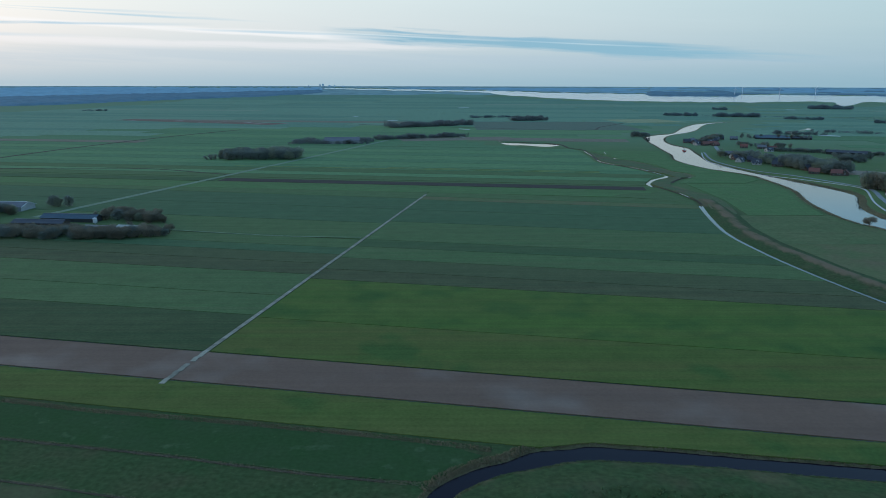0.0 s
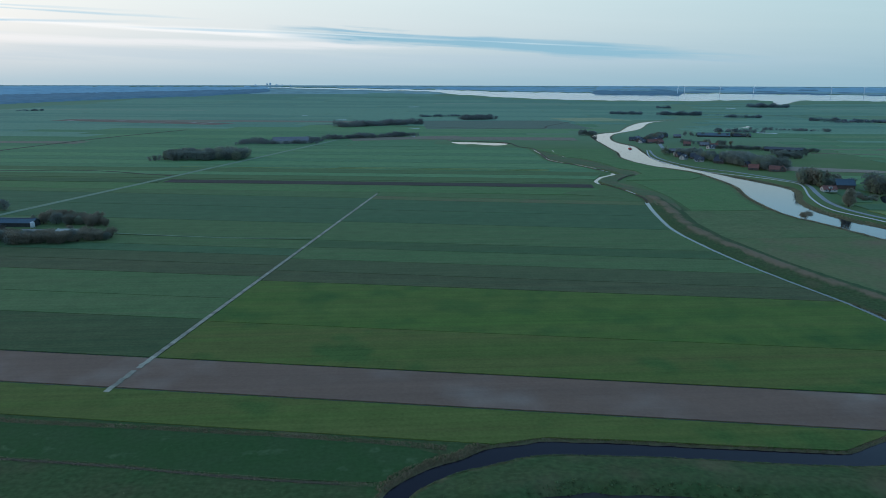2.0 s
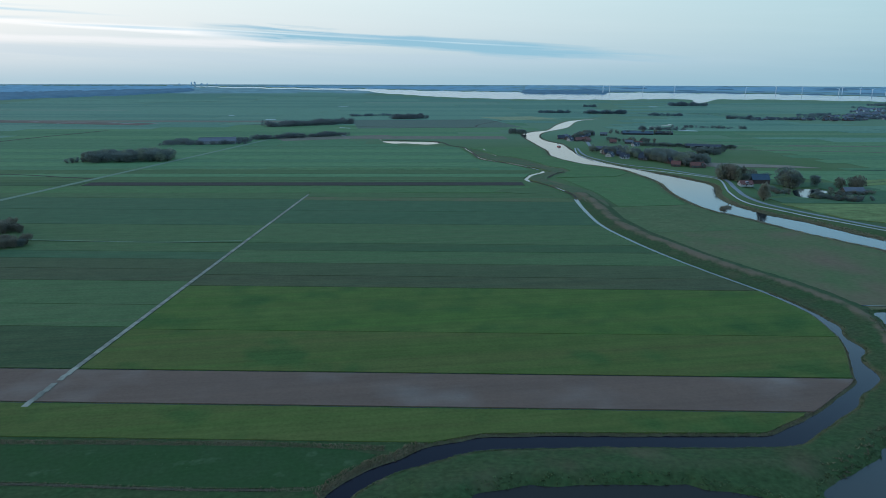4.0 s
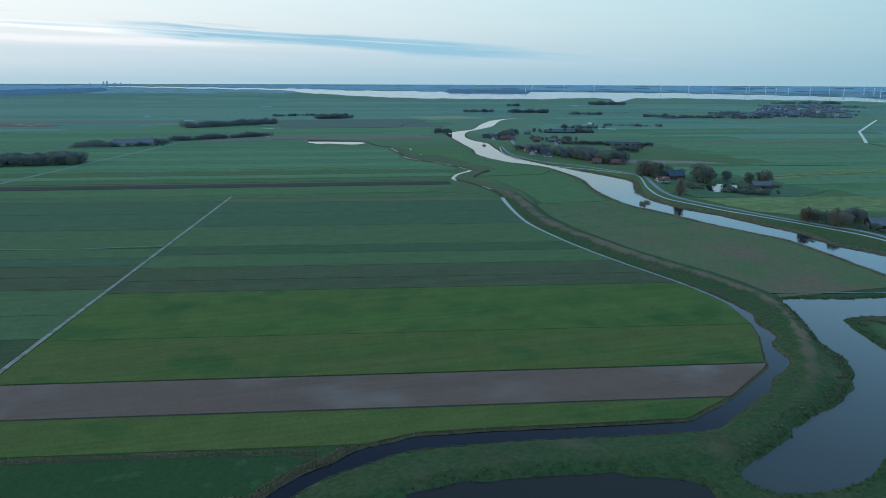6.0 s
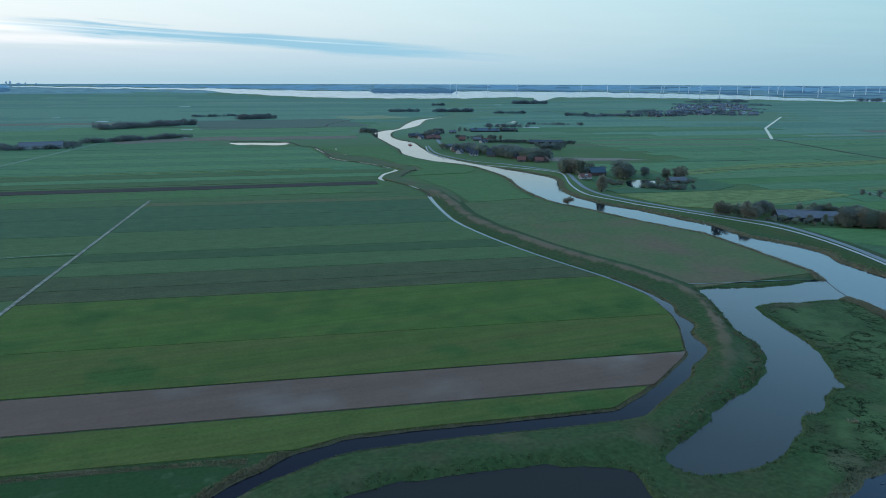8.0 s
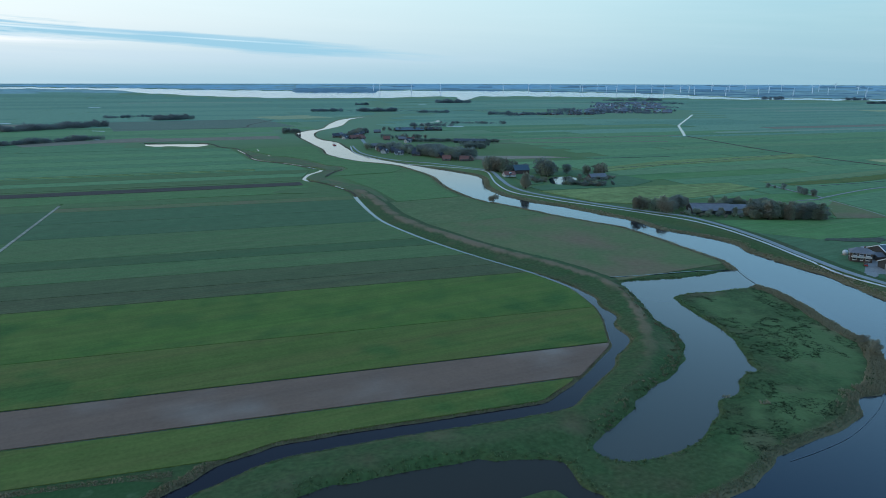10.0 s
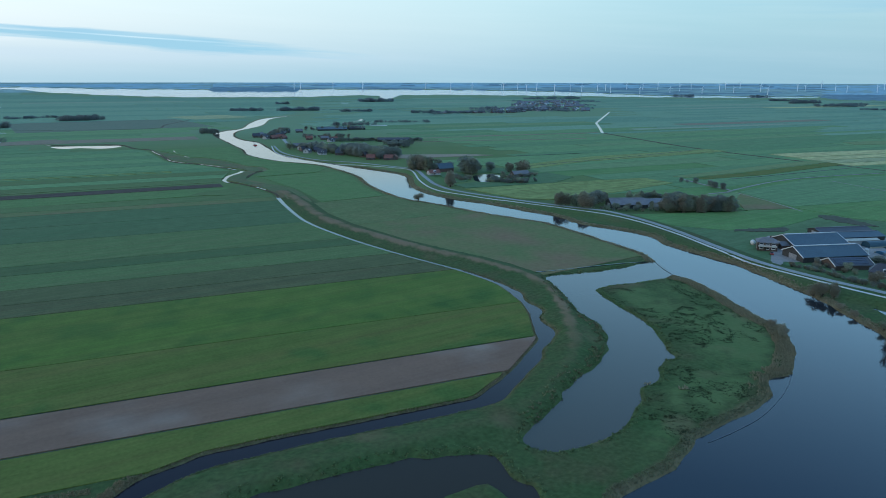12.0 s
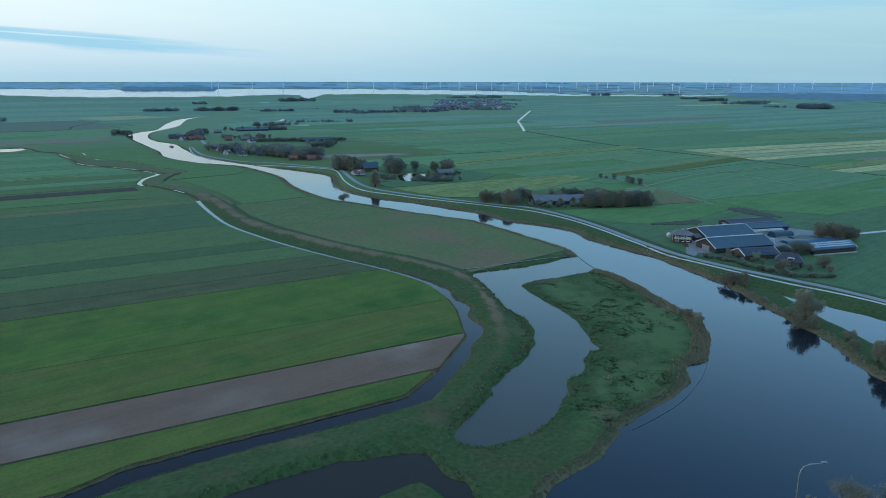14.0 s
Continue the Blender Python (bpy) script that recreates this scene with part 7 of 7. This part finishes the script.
ditch_line = spline([(-200, 182), (-114.6, 165.9), (-98, 162.8), (-82.6, 160), (-67, 157), (-49.4, 152.9), (-29.6, 148.7), (-13.4, 146), (-4.3, 144.8)], 3.0)
tufts("ditch_edge", along(ditch_line, 26, 0.0, 0.9, rng_b), 0.36, 0.3, 4, REED_BROWN, "brown reedy ditch in the marsh meadow", "reeds", 23)
tufts("ditch_edge", along(spline([(-160, 157), (-102, 145.9), (-88, 143), (-75, 140), (-55, 136)], 3.0), 16, 0.0, 0.7, rng_b), 0.28, 0.3, 4, REED_BROWN, "brown reedy ditch in the marsh meadow", "reeds", 24)

# floating booms
BOOM = mat("dark_boom", (0.09, 0.11, 0.13), (0.07, 0.09, 0.11), rough=0.5)


def boom(points, label):
    line = spline(points, 1.5)
    root = tagged(new("floating_boom"), label, "boom")
    cu = bpy.data.curves.new("rope", "CURVE")
    cu.dimensions, cu.bevel_depth = "3D", 0.09
    sp = cu.splines.new("POLY")
    sp.points.add(len(line) - 1)
    for q, p in zip(sp.points, line):
        q.co = (p[0], p[1], -0.42, 1)
    cu.materials.append(BOOM)
    rope = new("rope", cu)
    rope.parent = root
    for p in line[::4]:
        fl = box_part("float", (-0.14, 0.14, -0.14, 0.14, -0.1, 0.14), BOOM, root, bevel=0.04)
        fl.matrix_basis = pose(p[0], p[1], -0.42)


boom([(282.0, 226.8), (275, 216), (268.5, 203)], "dark floating boom across the marsh inlet")
boom([(206, 110), (199, 106.5), (188, 102.5), (172, 98.5), (158, 97.5), (147.5, 97.7)], "thin dark floating boom along the island")

# the red boat on the river
boat = tagged(new("boat"), "small red boat moored on the river", "boat")
bm = bmesh.new()
box(bm, -3.4, 3.4, -1.2, 1.2, -0.6, 0.7)
for v in bm.verts:
    if v.co.x > 0:
        v.co.y *= 0.45
    if v.co.z < 0:
        v.co.y *= 0.6
part("hull", bm, RED_PAINT, boat)
box_part("cabin", (-1.6, 1.0, -0.8, 0.8, 0.7, 1.7), TRIM_WHITE, boat, "white cabin", 0.1)
boat.matrix_basis = pose(331, 968, -0.4, 0, 0, 100) @ Matrix.Diagonal((1.2, 1.2, 1.2, 1))

# street lamp on the near shore
lamp = tagged(new("street_lamp"), "slim grey street lamp with a curved arm", "lamp")
cu = bpy.data.curves.new("pole", "CURVE")
cu.dimensions, cu.bevel_depth, cu.bevel_resolution = "3D", 0.1, 2
sp = cu.splines.new("POLY")
pts = [(0, 0, -0.5), (0, 0, 7.6), (0.25, 0, 8.6), (0.8, 0, 9.3), (1.7, 0, 9.65), (4.3, 0, 9.8)]
sp.points.add(len(pts) - 1)
for q, p in zip(sp.points, pts):
    q.co = (*p, 1)
cu.materials.append(METAL)
pole = new("pole", cu)
pole.parent = lamp
box_part("lamp_head", (3.5, 4.6, -0.18, 0.18, 9.8, 10.15), METAL, lamp, "pale lamp head", 0.06)
lamp.matrix_basis = pose(142.3, 53.2, ground_z(142.3, 53.2), 0, 0, -40) @ Matrix.Diagonal((1.2, 1.2, 1.2, 1))

# gravel lanes and paths
ribbon("field_lane", spline([(519, 347), (634, 358), (784, 323)], 12), 2.0, 0.56, YARD, "pale field lane", "lane")
ribbon("field_lane", spline([(490, 347), (519, 346), (530, 380), (545, 418)], 8), 2.0, 0.58, YARD, "pale field lane", "lane")
ribbon("field_lane", spline([(436, 160), (470, 148), (520, 128)], 6), 3.0, 0.36, PALE_PATH, "pale concrete lane behind the farm", "lane")
ribbon("side_lane", spline([(-48.5, 408.6), (-100, 412.9), (-187, 434.1)], 8), 1.1, 0.36, YARD_LANE, "narrow pale side track", "lane")
ribbon("spit_ditch", spline([(216.6, 244.3), (229, 241.3), (255.7, 235.6), (278.5, 229.5)], 4), 0.5, 0.30, W_RIVER, "thin bright ditch along a grass spit", "water")
ribbon("farm_drive", spline([(320.5, 187), (329, 189.5), (338, 196)], 3), 5.0, 0.2, YARD, "pale farm drive from the dike road", "lane")
ribbon("village_street", spline([(360, 905), (385, 990), (420, 1100)], 8), 5.0, 0.36, ASPHALT, "grey village street", "road")

for pts in ([(647, 331), (628, 279), (615, 240)], [(513, 336), (498, 300), (478, 262)]):
    ribbon("field_path", spline(pts, 10), 1.0, 0.54, YARD, "faint pale field path", "path")

# long ditches seen as dark lines between the eastern fields
for pts in ([(494, 570), (615, 573), (781, 583)], [(545, 655), (642, 632)], [(578, 390), (663, 381), (764, 372)]):
    ribbon("field_ditch", spline(pts, 8), 1.1, 0.62, DITCH, "narrow dark ditch between eastern fields", "ditch")

# long ditches seen as dark lines
MUD_DITCH = mat("reedy_ditch", (0.076, 0.060, 0.040), (0.090, 0.068, 0.045), scale=0.2, fine=1.0, spec=0.1)
for pts, wd in [([(-539, 855), (-520, 975), (-483, 1133), (-450, 1240), (-391, 1385)], 6.0), ([(-500, 745), (-330, 750), (-245, 715), (-215, 700)], 3.0), ([(907, 858), (840, 690), (805, 580), (785, 470), (772, 360), (751, 240)], 5.0)]:
    ribbon("field_ditch", spline(pts, 15), wd, 0.42, MUD_DITCH, "dark reedy ditch between far fields", "ditch")
ribbon("field_ditch", spline([(-200, 182), (-114.6, 165.6), (-98, 162.5), (-82.6, 159.7), (-67, 156.7), (-49.4, 152.6), (-29.6, 148.4), (-13.4, 145.7)], 3), 0.7, 0.12, MUD_DITCH, "dark reedy ditch in the marsh meadow", "ditch")
ribbon("field_ditch", spline([(-160, 157), (-102, 145.7), (-88, 142.8), (-75, 139.8), (-55, 135.8)], 3), 0.5, 0.12, MUD_DITCH, "dark reedy ditch in the marsh meadow", "ditch")
upper = spline([(87, 1117), (91, 1108), (133, 1093), (173, 1068), (179, 999), (193, 967), (189, 894), (184.3, 825), (188.7, 802), (202.8, 772), (212, 746.5), (217, 726)], 8)
ribbon("reedy_channel", spline([(196.6, 527), (198.5, 540), (198.6, 558), (197.5, 578), (193, 605), (188.4, 626)], 4), 1.6, 0.40, MUD_DITCH, "dark narrow channel between field and reeds", "ditch")
ribbon("reedy_channel", spline([(242, 682), (233, 678), (221, 662), (211, 644)], 4), 2.2, 0.50, MUD_DITCH, "dark side channel in the reeds", "ditch")
ribbon("reedy_channel", upper, 3.2, 0.44, MUD_DITCH, "dark reedy channel winding through meadows", "ditch")
for pts in ([(191, 950), (189.5, 930), (189, 912), (188.7, 892)], [(184, 838), (184.3, 822), (187, 808), (194, 790)], [(203, 772), (208, 757), (213, 744), (217, 726), (221, 708)], [(87, 1117), (91, 1100)], [(214.5, 940), (212, 919)], [(209, 862), (210, 850)], [(198.6, 560), (198.2, 570), (197.4, 580)], [(242.5, 683), (239, 681)]):
    ribbon("channel_water", spline(pts, 5), 1.3, 0.52, W_RIVER, "bright open water in a reedy channel", "water")
ribbon("field_ditch", spline([(-186, 1569), (40, 1468), (271, 1385), (328, 1484), (418, 1644)], 20), 4.0, 0.42, MUD_DITCH, "dark reedy ditch between far fields", "ditch")
marsh_n = 2600
mu, mv = rng_b.uniform(-300, 30, marsh_n), rng_b.uniform(108, 163, marsh_n)
mp = np.column_stack(from_uv(mu, mv))
patch_on = np.array([noise.noise((a * 0.05, b * 0.12, 7.0)) for a, b in mp]) > 0.12
mp = mp[patch_on & (water_depth(mp[:, 0], mp[:, 1])[0] > 1.5)]
tufts("marsh_tussock", mp, 0.28, 0.7, 5, mat("pale_tussock", (0.12, 0.165, 0.075), (0.15, 0.16, 0.08), scale=0.1, fine=1.0, island=0.5, leaf=True, spec=0.06), "pale green tussocks in the marsh meadow", "tussocks", 31)

# pale sheets and pools far off, each a bright fleck among the fields
for (x0, y0), (x1, y1), wd in (((-135, 1729), (-114, 1729), 14), ((-246, 1941), (-234, 1941), 14), ((31, 1417), (51, 1394), 6), ((27, 1216), (36, 1195), 4), ((665, 1253), (690, 1229), 14), ((1189, 2470), (1215, 2457), 30), ((56, 2619), (89, 2620), 26)):
    plot([(x0, y0), (x1, y1), (x1 + wd * 0.3, y1 + wd), (x0 + wd * 0.3, y0 + wd)], TRIM_WHITE, "white silage sheet lying far off between fields", 0.62, "silage_sheet", "sheet")
for pts in ([(641, 1279), (649, 1330), (665, 1370)], [(700, 1394), (730, 1419), (745, 1450)]):
    ribbon("channel_water", spline(pts, 8), 7.0, 0.50, W_RIVER, "bright open water between far fields", "water")
grove([(468, 830), (492, 818), (496, 828), (472, 840)], 12, (6, 9), [("broad", 1), ("bush", 2)], "village trees", "in a dark thicket behind the village", 1.2)
ribbon("canal", np.array([(905, 860), (985, 943), (1060, 1022), (1092, 1056), (1106, 1070), (1180, 1133), (1330, 1260), (1491, 1396)], float), 5.0, 0.62, W_RIVER, "pale straight canal between far fields", "water")
